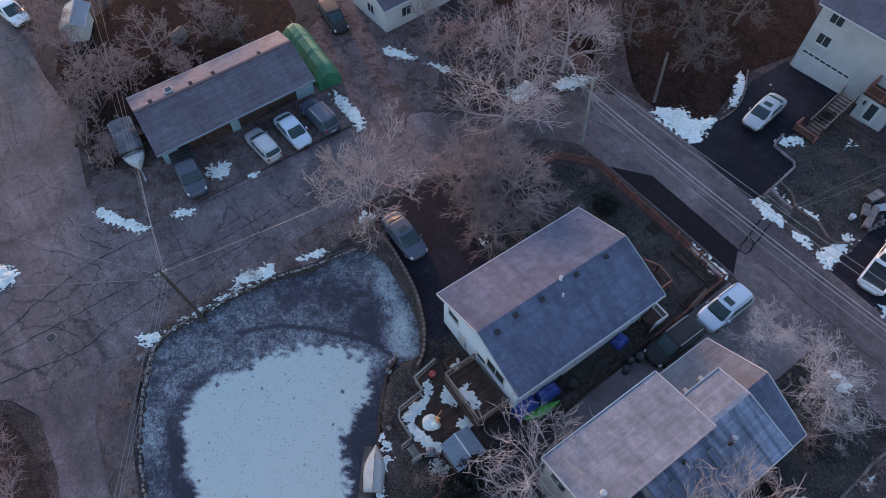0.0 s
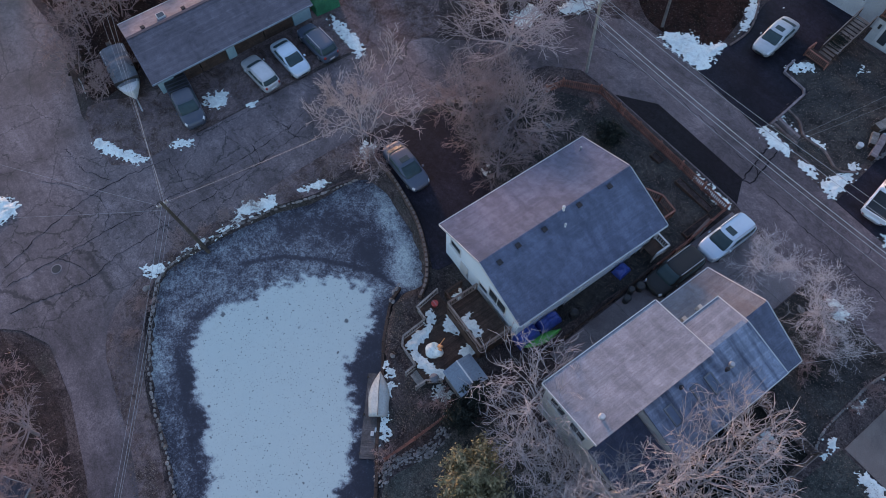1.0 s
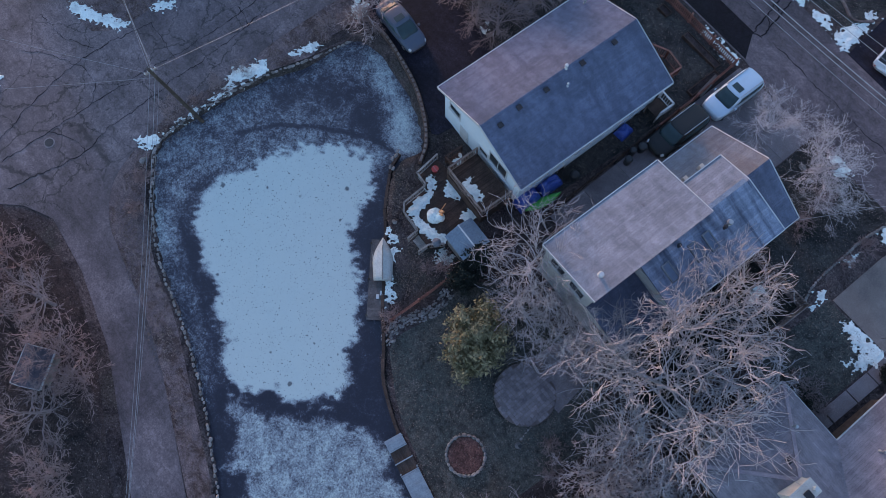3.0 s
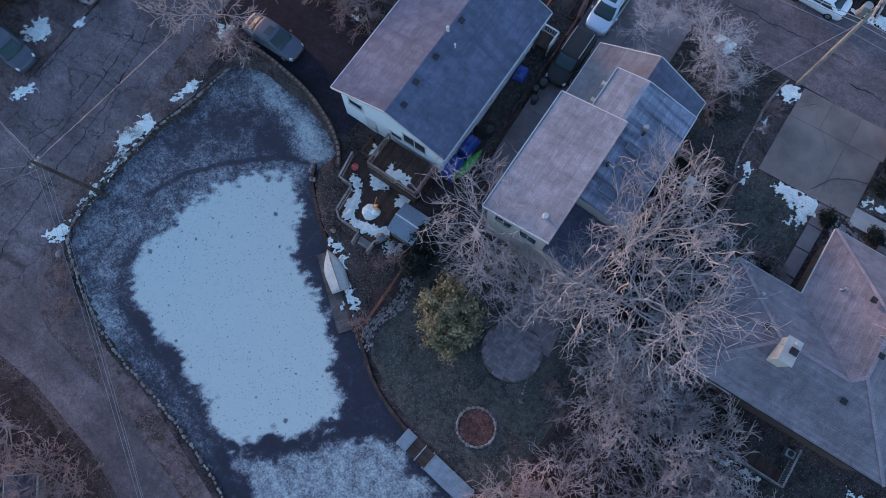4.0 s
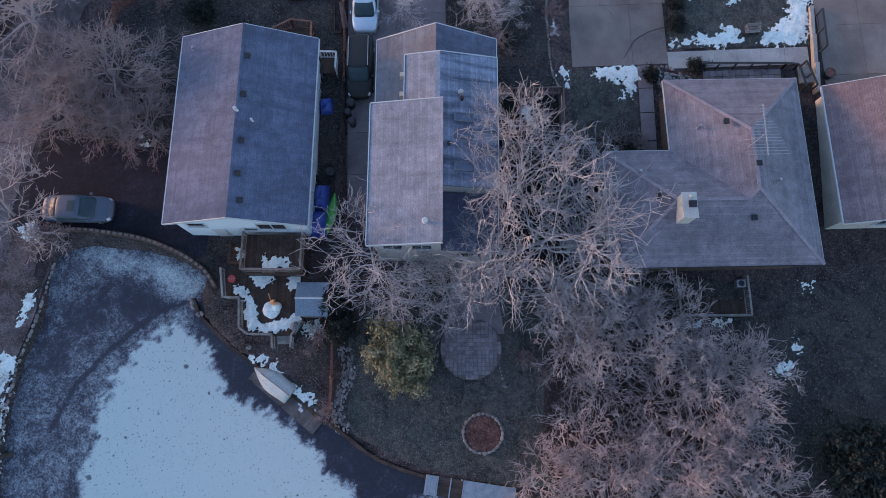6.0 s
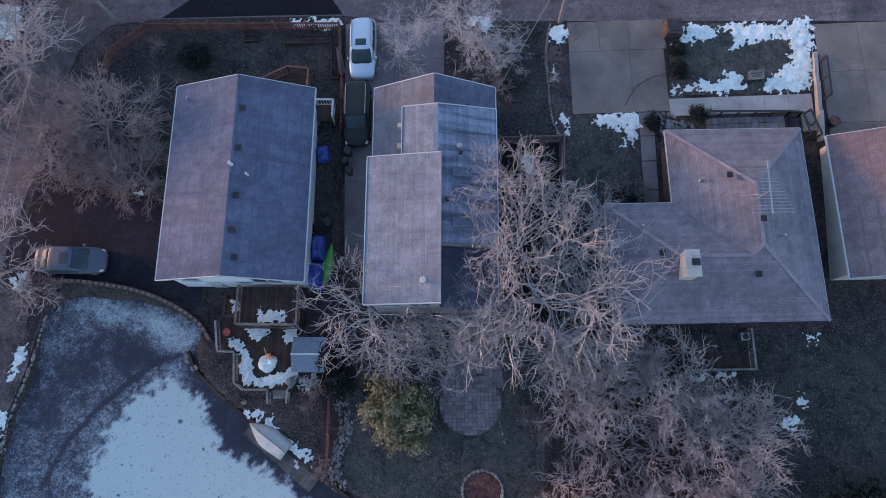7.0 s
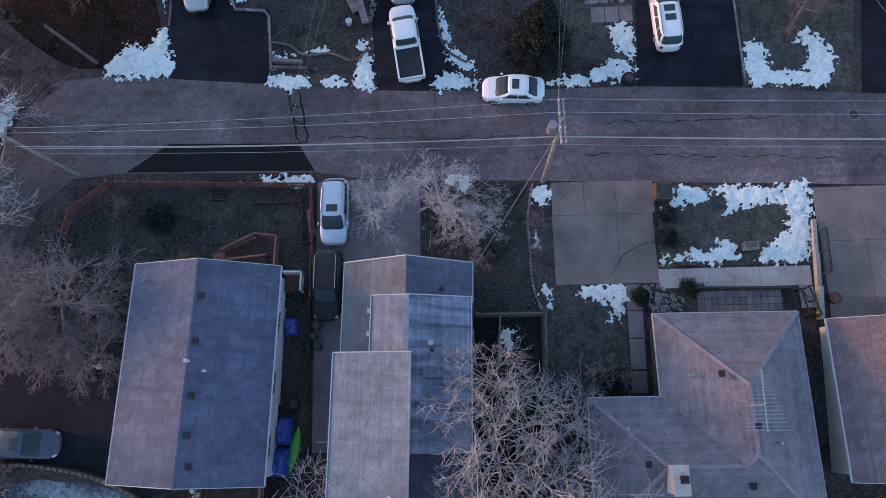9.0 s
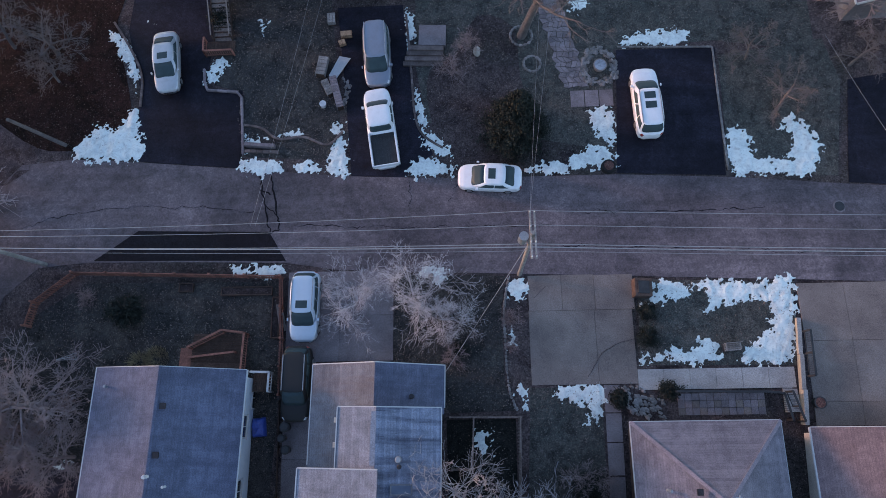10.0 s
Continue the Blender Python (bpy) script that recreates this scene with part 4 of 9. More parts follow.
drape("dirt_track", curved([(-28.9, 36.6), (-25.4, 38.9), (-28.6, 41.6), (-33.8, 46.0), (-39, 51.5), (-48, 60), (-52, 58), (-42, 49.5), (-37.0, 45.0), (-31.6, 40.0)], 3), 0.03, "track", 1.0, label="brown dirt track into the woods", category="track")
drape("lawn", [(-20.5, 29.4), (-7.0, 29.2), (-6.7, 19.5), (-7.4, 10.8), (-16.4, 17.3), (-20.5, 17.6), (-25.5, 18.6), (-27.2, 20.5), (-26.2, 25.4), (-24.0, 27.2)], 0.02, "lawn", 1.0, label="dull winter lawn behind a red fence", category="lawn")
drape("lawn", curved([(-6.2, -2.5), (-5.8, 0.9), (-6.1, 3.6), (-3.5, 6.6), (6.0, 6.2), (9.0, 4.0), (9.6, -3.0), (7.0, -6.6), (0.6, -5.7), (-2.3, -4.9), (-4.3, -3.9)], 3), 0.02, "lawn_green", 1.0, label="dark green winter lawn beside the pond", category="lawn")
drape("lawn", [(13.0, 6.6), (40, 6.2), (40, -7.0), (22, -7.2), (12.0, -5.5)], 0.02, "lawn", 1.0, label="dark winter lawn strewn with leaves", category="lawn")
drape("lawn", [(17.1, 28.75), (27.1, 28.3), (26.5, 22.95), (16.75, 23.1)], 0.03, "lawn_green", 1.0, label="small front lawn half under snow", category="lawn")
drape("lawn", [(9.7, 21.8), (14.2, 21.8), (14.2, 15.0), (9.3, 14.6)], 0.02, "lawn_green", 1.0, label="side lawn with a strip of snow", category="lawn")
drape("lawn", [(1.0, 29.5), (8.4, 29.2), (8.0, 27.0), (8.1, 22.0), (8.6, 20.4), (4.6, 20.3), (0.8, 23.4)], 0.02, "lawn", 1.0, label="thin front lawn beside a drive", category="lawn")
drape("lawn", [(-10.3, 43.5), (-10.2, 38.4), (-3.0, 38.0), (-3.2, 43.0), (-4.0, 51.0), (-12.0, 51.5), (-12.6, 44.2)], 0.02, "lawn", 1.0, label="rough front lawn on the north side", category="lawn")
drape("lawn", [(3.2, 40.6), (16.2, 38.0), (16.8, 45.8), (24, 46.2), (31, 45), (31, 56), (2.4, 56), (2.4, 45)], 0.018, "lawn_green", 1.0, label="garden lawn with stone path and conifer", category="lawn")
drape("planting_bed", curved([(3.4, 41.4), (4.6, 38.8), (9.4, 37.6), (10.6, 40.5), (10.0, 44.0), (9.6, 48.0), (7.0, 49.0), (5.4, 46.0), (3.4, 44.6)], 3), 0.028, "soil", 1.0, label="leaf-strewn dark bed round a spruce", category="planting bed")
drape("lawn", [(24.2, 45), (24.0, 36.2), (31.2, 35.6), (32.4, 42.6), (31.6, 46)], 0.022, "lawn_green", 1.0, label="lawn between two driveways", category="lawn")
drape("lawn", [(4.3, 19.9), (8.7, 19.9), (8.6, 8.0), (4.4, 8.0)], 0.02, "dark_grass", 1.0, label="dark grass in a fenced dog yard", category="lawn")
drape("patio_path", [(0.9, 8.7), (3.3, 8.5), (4.1, 5.4), (4.4, 3.3), (0.4, 3.3), (0.7, 5.6)], 0.03, "flagstone", 1.0, label="grey paved path from house to round patio", category="path")


# ---- houses ----
def gable_house(name, cx, cy, turn, hw, hl, eave, ridge, base, wall_mat, roof_mat, label, over=0.35, wall="wall"):
    """A house with its ridge along its own y axis: walls, gable ends, two slopes, fascia, gutters and ridge cap."""
    h = thing(name, cx, cy, base, turn, label, "house")
    e, r = eave - base, ridge - base
    w, l = hw - over, hl - over
    pitch = (r - e) / hw
    top = e + pitch * over - 0.12
    skirted_walls(h, [(-w, -l), (w, -l), (w, l), (-w, l)], -0.6, top, wall_mat)
    for s in (-1, 1):
        b = bmesh.new()
        y0, y1 = sorted((s * l, s * (l - 0.2)))
        tri = [(-w + 0.05, top), (w - 0.05, top), (0, r - 0.2)]
        va = [b.verts.new((x, y0, z)) for x, z in tri]
        vb = [b.verts.new((x, y1, z)) for x, z in tri]
        b.faces.new(va)
        b.faces.new(vb[::-1])
        for i in range(3):
            b.faces.new((va[i], vb[i], vb[(i + 1) % 3], va[(i + 1) % 3]))
        part("gable", b, wall_mat, h)
    slope("roof_slope", [(-hw, -hl, e), (0, -hl, r), (0, hl, r), (-hw, hl, e)], roof_mat, h)
    slope("roof_slope", [(hw, -hl, e), (hw, hl, e), (0, hl, r), (0, -hl, r)], roof_mat, h)
    b = bmesh.new()
    roof_plane(b, [(-0.16, -hl, r - 0.02), (0, -hl, r + 0.03), (0, hl, r + 0.03), (-0.16, hl, r - 0.02)], 0.03)
    roof_plane(b, [(0.16, -hl, r - 0.02), (0.16, hl, r - 0.02), (0, hl, r + 0.03), (0, -hl, r + 0.03)], 0.03)
    part("ridge_cap", b, roof_mat, h)
    for s in (-1, 1):
        b = bmesh.new()
        box(b, s * hw - 0.045 + s * 0.04, s * hw + 0.045 + s * 0.04, -hl, hl, e - 0.15, e - 0.03)
        part("gutter", b, "white_trim", h)
        for t in (-1, 1):
            b = bmesh.new()
            strip(b, (t * hw, s * (hl + 0.02), e - 0.09), (0, s * (hl + 0.02), r - 0.09), 0.04, 0.22)
            part("bargeboard", b, "white_trim", h)
    return h


def on_slope(hw, eave, ridge, x):
    return ridge - (ridge - eave) * abs(x) / hw


# white bi-level house with grey-blue shingles
HA = gable_house("house", -12.62, 16.58, -1.7, 4.58, 6.55, 5.25, 7.0, 1.0, "blue_siding", "roof_a", "white-sided bi-level house with grey-blue shingle roof")
za = lambda x: on_slope(4.58, 4.25, 6.0, x)
for y, x in ((4.3, 0.45), (1.6, 0.4), (-1.5, 0.5), (-3.7, 0.45), (-5.4, 0.7)):
    vent_box(HA, pose(x, y, za(x)))
vent_pipe(HA, pose(0.05, 0.45, za(0)), "white_trim", 0.35, 0.065)
vent_pipe(HA, pose(1.0, -0.1, za(1.0)), "white_trim", 0.3, 0.045)
vent_pipe(HA, pose(-3.6, 5.4, za(3.6)), "metal", 0.3, 0.05)
for x, z, w, hh, bars in ((-3.0, 2.9, 1.1, 0.75, 0), (0.35, 1.95, 0.9, 0.6, 0), (1.9, 2.65, 1.8, 1.3, 1)):
    window(HA, w, hh, pose(x, -6.21, z, 0, 0, 0), bars=bars)
dr = part("door", boxed(-2.35, -1.45, -6.25, -6.18, -0.2, 1.85), "white_trim", HA, "white steel side door")
part("handle", boxed(-1.56, -1.5, -6.31, -6.25, 0.75, 0.9), "metal", dr)
for y, z in ((-4.4, 2.7), (-0.6, 2.7), (3.2, 2.7), (5.0, 0.9), (-2.5, 0.6)):
    window(HA, 1.3, 1.0, pose(4.24, y, z, 0, 0, 90))
for y in (-4.0, 0.0, 4.0):
    window(HA, 1.3, 1.0, pose(-4.24, y, 2.7, 0, 0, -90))
for x in (-2.5, 1.8):
    window(HA, 1.3, 1.1, pose(x, 6.21, 2.7, 0, 0, 180))

# the middle house: a gable to the street, a raised low gable behind it, a tall pale shed roof and a low back roof
HB = thing("house", 0.0, 0.0, 0.0, -1.3, "weathered grey house with stepped shingle roofs", "house")


def slab_of(outline, y0, y1):
    """An upright panel of the outline (x, z) between two places in y."""
    b = bmesh.new()
    va = [b.verts.new((x, y0, z)) for x, z in outline]
    vb = [b.verts.new((x, y1, z)) for x, z in outline]
    b.faces.new(va), b.faces.new(vb[::-1])
    for i in range(len(outline)):
        j = (i + 1) % len(outline)
        b.faces.new((va[i], vb[i], vb[j], va[j]))
    return b


skirted_walls(HB, [(-4.15, 8.35), (3.38, 8.35), (3.38, 22.9), (-4.15, 22.9)], 0.2, 4.3, "grey_siding")
slope("roof_slope", [(-4.48, 17.0, 4.4), (-4.48, 23.22, 4.4), (-0.40, 23.22, 6.55), (-0.40, 17.0, 6.55)], "roof_worn", HB, label="brown-grey shingle slope with rusty stains")
slope("roof_slope", [(3.70, 20.3, 4.6), (-0.40, 20.3, 6.55), (-0.40, 23.22, 6.55), (3.70, 23.22, 4.6)], "roof_a", HB)
slope("roof_slope", [(-2.38, 17.1, 7.02), (-2.38, 20.62, 7.02), (-0.12, 20.62, 7.55), (-0.12, 17.1, 7.55)], "roof_pale", HB)
slope("roof_slope", [(3.54, 11.7, 6.70), (-0.12, 11.7, 7.55), (-0.12, 20.62, 7.55), (3.54, 20.62, 6.70)], "roof_b", HB, label="blue-grey shingle slope with black stains")
slope("roof_slope", [(-4.50, 8.05, 6.95), (-4.50, 17.25, 6.95), (0.09, 17.25, 7.88), (0.09, 8.05, 7.88)], "roof_pale", HB, 0.2)
slope("roof_slope", [(3.62, 8.1, 5.0), (0.0, 8.1, 5.55), (0.0, 11.9, 5.55), (3.62, 11.9, 5.0)], "roof_a", HB)
part("gable", slab_of(((-4.1, 4.31), (3.3, 4.31), (-0.4, 6.28)), 22.7, 22.9), "grey_siding", HB)
part("wall", boxed(-4.2, -0.02, 8.3, 17.0, 4.31, 6.7), "grey_siding", HB, "pale upper-storey wall")
part("gable", slab_of(((-4.15, 6.71), (-0.02, 6.71), (-0.02, 7.60), (-4.15, 6.78)), 8.32, 8.5), "grey_siding", HB)
part("gable", slab_of(((-4.15, 6.71), (-0.02, 6.71), (-0.02, 7.60), (-4.15, 6.78)), 16.8, 16.98), "grey_siding", HB)
part("wall", boxed(-2.2, -0.02, 17.02, 20.45, 4.9, 6.84), "grey_siding", HB)
part("wall", boxed(0.0, 3.36, 11.95, 20.45, 4.31, 6.5), "grey_siding", HB)
part("gable", slab_of(((-2.1, 6.85), (-0.12, 7.3), (3.3, 6.52), (-0.02, 6.52)), 20.25, 20.43), "grey_siding", HB)
part("wall", boxed(0.05, 3.36, 8.4, 11.9, 4.31, 4.84), "grey_siding", HB)
part("ridge_flashing", strip(bmesh.new(), (-0.26, 17.45, 7.535), (-0.26, 20.4, 7.535), 0.30, 0.03), "flashing", HB, "pale strip of newer shingles along the ridge")
for p, q in (((-4.53, 8.05, 6.9), (-4.53, 17.25, 6.9)), ((-4.5, 17.28, 6.9), (0.09, 17.28, 7.80)), ((-4.5, 8.02, 6.9), (0.09, 8.02, 7.80)), ((-2.41, 17.3, 6.97), (-2.41, 20.62, 6.97)), ((-2.38, 20.65, 6.95), (-0.12, 20.65, 7.46)), ((3.54, 20.65, 6.62), (-0.12, 20.65, 7.46)),
             ((3.57, 11.7, 6.64), (3.57, 20.62, 6.64)), ((3.73, 20.68, 4.53), (3.73, 23.22, 4.53)), ((-4.51, 17.3, 4.33), (-4.51, 23.22, 4.33)), ((-4.48, 23.25, 4.31), (-0.4, 23.25, 6.46)), ((3.7, 23.25, 4.51), (-0.4, 23.25, 6.46)), ((3.65, 8.1, 4.94), (3.65, 11.9, 4.94))):
    part("fascia", strip(bmesh.new(), p, q, 0.06, 0.2), "white_trim", HB)
for y in (16.2, 15.07, 12.97):
    m = pose(1.36, y, 7.22, 0, 13.1, 0)
    f = bmesh.new()
    for a in ((-0.62, -0.54, -0.30, 0.30), (0.54, 0.62, -0.30, 0.30), (-0.54, 0.54, -0.30, -0.22), (-0.54, 0.54, 0.22, 0.30)):
        box(f, a[0], a[1], a[2], a[3], -0.05, 0.13)
    sk = part("skylight", f, "boat_cover", HB)
    sk.matrix_basis = m
    part("pane", boxed(-0.54, 0.54, -0.22, 0.22, 0.02, 0.09), "skylight", sk)
vent_pipe(HB, pose(-0.95, 9.35, 7.65), "white_trim", 0.35, 0.10)
vent_pipe(HB, pose(1.2, 17.8, 7.2), "metal", 0.4, 0.10)
vent_pipe(HB, pose(1.25, 17.42, 7.2), "dark_trim", 0.35, 0.07)
vent_pipe(HB, pose(0.45, 14.35, 7.38), "dark_trim", 0.3, 0.07)
vent_pipe(HB, pose(1.75, 21.3, 5.5), "dark_trim", 0.3, 0.08)
for y in (18.5, 19.9):
    part("chimney_stub", boxed(-2.78, -2.46, y - 0.15, y + 0.15, 5.0, 5.85, 0.02), "stucco", HB)
for x in (-3.0, -1.2):
    window(HB, 1.2, 1.1, pose(x, 8.28, 5.6), bars=1)
window(HB, 1.6, 1.2, pose(1.8, 8.33, 3.2), bars=1)
for y in (10.5, 13.0, 15.5):
    window(HB, 1.1, 1.0, pose(-4.22, y, 5.6, 0, 0, -90))
for y in (10.0, 13.5, 17.0, 20.5):
    window(HB, 1.2, 1.2, pose(3.4, y, 3.2, 0, 0, 90))
for x in (-2.4, 1.6):
    window(HB, 1.3, 1.2, pose(x, 22.92, 3.2, 0, 0, 180))

# the hip-roofed house with a brick chimney
HC = thing("house", 0.0, 0.0, 0.0, 0.0, "single-storey house with brown hip roof and chimney", "house")
EZ, P = 5.1, 0.45
x0, x1, xw, y0, y1, yw = 15.25, 24.2, 10.9, 6.85, 19.6, 14.6
rx = (x0 + x1) / 2
rz = EZ + (x1 - x0) / 2 * P
ry = (y0 + yw) / 2
wz = EZ + (yw - y0) / 2 * P
jx = x0 + (wz - EZ) / P
ya, yb = y1 - (x1 - x0) / 2, y0 + (x1 - x0) / 2
hw_ = (yw - y0) / 2
slope("roof_slope", [(x0, y1, EZ), (x1, y1, EZ), (rx, ya, rz)], "roof_c", HC)
slope("roof_slope", [(x1, y1, EZ), (x1, y0, EZ), (rx, yb, rz), (rx, ya, rz)], "roof_c", HC)
slope("roof_slope", [(x0, yw, EZ), (x0, y1, EZ), (rx, ya, rz), (rx, yb, rz), (jx, ry, wz)], "roof_c", HC)
slope("roof_slope", [(x1, y0, EZ), (xw, y0, EZ), (xw + hw_, ry, wz), (jx, ry, wz), (rx, yb, rz)], "roof_c", HC)
slope("roof_slope", [(xw, yw, EZ), (x0, yw, EZ), (jx, ry, wz), (xw + hw_, ry, wz)], "roof_c", HC)
slope("roof_slope", [(xw, y0, EZ), (xw, yw, EZ), (xw + hw_, ry, wz)], "roof_c", HC)
for p, q in (((x0, y1, EZ), (rx, ya, rz)), ((x1, y1, EZ), (rx, ya, rz)), ((rx, ya, rz), (rx, yb, rz)), ((x1, y0, EZ), (rx, yb, rz)), ((jx, ry, wz), (xw + hw_, ry, wz)), ((xw, yw, EZ), (xw + hw_, ry, wz)), ((xw, y0, EZ), (xw + hw_, ry, wz)), ((rx, yb, rz), (jx, ry, wz))):
    part("hip_cap", strip(bmesh.new(), Vector(p) + Vector((0, 0, 0.015)), Vector(q) + Vector((0, 0, 0.012)), 0.22, 0.03), "roof_cap", HC)
o = 0.45
skirted_walls(HC, [(xw + o, y0 + o), (x1 - o, y0 + o), (x1 - o, y1 - o), (x0 + o, y1 - o), (x0 + o, yw - o), (xw + o, yw - o)], 0.3, EZ - 0.02, "brick")
for p, q in (((xw, y0), (x1, y0)), ((x1, y0), (x1, y1)), ((x1, y1), (x0, y1)), ((x0, y1), (x0, yw)), ((x0, yw), (xw, yw)), ((xw, yw), (xw, y0))):
    part("gutter", strip(bmesh.new(), (*p, EZ - 0.1), (*q, EZ - 0.1), 0.1, 0.12), "dark_trim" if p[1] == y0 == q[1] else "white_trim", HC)
CH = part("chimney", boxed(14.7, 15.5, 9.35, 10.85, 5.2, 7.65, 0.03), "stucco", HC, "stuccoed chimney with dark flue")
part("chimney_cap", boxed(14.64, 15.56, 9.29, 10.91, 7.65, 7.75, 0.02), "stucco", CH)
part("flue", boxed(15.02, 15.48, 9.95, 10.35, 7.75, 7.86), "dark_trim", CH)
part("flue", tube(bmesh.new(), (15.2, 10.65, 7.75), (15.2, 10.65, 8.05), 0.12, n=12), "white_trim", CH)
for x, y, z in ((18.3, 15.8, 0), (19.9, 12.9, 0), (19.5, 9.6, 0), (13.6, 10.9, 0)):
    zz = min(EZ + (y1 - y) * P, EZ + (x1 - x) * P, EZ + (y - y0) * P)
    vent_box(HC, pose(x, y, zz))
for x, y in ((16.9, 15.8), (21.2, 11.9), (12.8, 12.8)):
    zz = min(EZ + (x - x0) * P if y > yw else 9, EZ + (x1 - x) * P, EZ + (yw - y) * P if x < x0 else 9)
    vent_pipe(HC, pose(x, y, zz))
for x in (12.6, 14.2):
    window(HC, 1.3, 1.1, pose(x, y0 + o - 0.02, 3.6))
for x in (17.2, 19.5):
    window(HC, 1.6, 1.3, pose(x, y1 - o + 0.02, 3.9, 0, 0, 180))
for y in (9, 12):
    window(HC, 1.2, 1.2, pose(xw + o - 0.02, y, 3.6, 0, 0, -90))
for y in (9, 13, 17):
    window(HC, 1.2, 1.2, pose(x1 - o + 0.02, y, 3.9, 0, 0, 90))
# television aerial on a mast
AE = thing("aerial", 19.45, 14.0, 6.95, 0, "old metal rooftop television aerial", "aerial")
part("mast", tube(bmesh.new(), (0, 0, -0.1), (0, 0, 2.3), 0.03, n=6), "wire", AE)
part("boom", strip(bmesh.new(), (0.05, 1.85, 2.25), (-0.05, -1.4, 2.25), 0.07, 0.06), "wire", AE)
for i in range(16):
    y = 1.75 - i * 0.205
    w = 0.16 if i < 5 else 0.5 + 0.075 * (i - 5)
    part("element", strip(bmesh.new(), (-w, y, 2.25), (w, y, 2.25), 0.03, 0.03), "wire", AE)
for s_ in (-1, 1):
    part("guy_wire", tube(bmesh.new(), (0, 0, 1.5), (s_ * 0.8, 0.4, 0.0 - 0.1 * s_), 0.012, n=5), "wire", AE)

# the house to the east, only its near side in view
HD = gable_house("house", 30.6, 14.35, 0.0, 4.5, 4.8, 4.75, 6.6, 2.2, "stucco", "roof_d", "cream house with red-brown shingle roof")
window(HD, 1.2, 1.0, pose(-1.0, -4.47, 1.5), bars=1)


# ---- vehicles ----
def loft(bm, rings, close_ends=True):
    vs = [[bm.verts.new(p) for p in r] for r in rings]
    n = len(vs[0])
    for a, b in zip(vs, vs[1:]):
        for i in range(n - 1):
            bm.faces.new((a[i], a[i + 1], b[i + 1], b[i]))
        bm.faces.new((a[n - 1], a[0], b[0], b[n - 1]))
    if close_ends:
        bm.faces.new(vs[0][::-1])
        bm.faces.new(vs[-1])
    return bm


CARS = {
    # length, width, height, belt, then the stations (x, width, deck height) from tail to nose, the greenhouse at its foot (rear, front) and roof (rear, front)
    "sedan": (4.75, 1.84, 1.45, 0.95, [(-.5, .78, .70), (-.485, .90, .86), (-.43, .97, .98), (-.33, 1, 1.0), (0, 1, .96), (.2, 1, .95), (.27, .99, .93), (.40, .96, .85), (.465, .88, .76), (.49, .80, .66), (.5, .72, .56)], (-.42, .30), (-.235, .085)),
    "suv": (4.7, 1.86, 1.68, 1.0, [(-.5, .84, .80), (-.49, .94, 1.0), (-.45, .99, 1.04), (-.2, 1, 1.03), (.1, 1, 1.02), (.24, .99, 1.0), (.30, .98, .98), (.42, .95, .90), (.475, .87, .80), (.495, .78, .68), (.5, .72, .6)], (-.485, .30), (-.40, .115)),
    "wagon": (4.6, 1.76, 1.48, 0.95, [(-.5, .84, .75), (-.49, .93, .94), (-.45, .98, .98), (-.2, 1, .97), (.1, 1, .96), (.22, .99, .95), (.28, .98, .93), (.42, .95, .85), (.475, .87, .76), (.495, .78, .64), (.5, .72, .56)], (-.485, .27), (-.42, .085)),
    "van": (5.0, 1.95, 1.80, 1.05, [(-.5, .86, .85), (-.49, .95, 1.05), (-.45, .99, 1.08), (-.2, 1, 1.07), (.1, 1, 1.06), (.26, .99, 1.03), (.33, .97, 1.0), (.43, .93, .90), (.48, .84, .78), (.5, .74, .62)], (-.49, .32), (-.455, .14)),
    "pickup": (5.9, 1.98, 1.85, 1.10, [(-.5, .90, .70), (-.495, .96, .72), (-.45, .98, .72), (-.08, .98, .72), (-.075, 1, 1.12), (0.1, 1, 1.12), (.24, 1, 1.11), (.31, .99, 1.10), (.42, .97, 1.04), (.48, .92, .95), (.495, .85, .80), (.5, .80, .65)], (-.075, .33), (-.05, .205)),
}


def wheel(parent, x, y, r, w):
    side = 1 if y > 0 else -1
    b = bmesh.new()
    ring = []
    for yy, rr in ((-w / 2, r * 0.86), (-w / 2 + 0.03, r), (w / 2 - 0.03, r), (w / 2, r * 0.86)):
        ring.append([(x + rr * math.cos(t), y + yy, r + rr * math.sin(t)) for t in (2 * math.pi * i / 18 for i in range(18))])
    loft(b, ring)
    ty = part("tyre", b, "tyre", parent)
    part("rim", tube(bmesh.new(), (x, y + side * (w / 2 - 0.03), r), (x, y + side * (w / 2 + 0.012), r), r * 0.64, r * 0.58, n=14), "rim", ty)


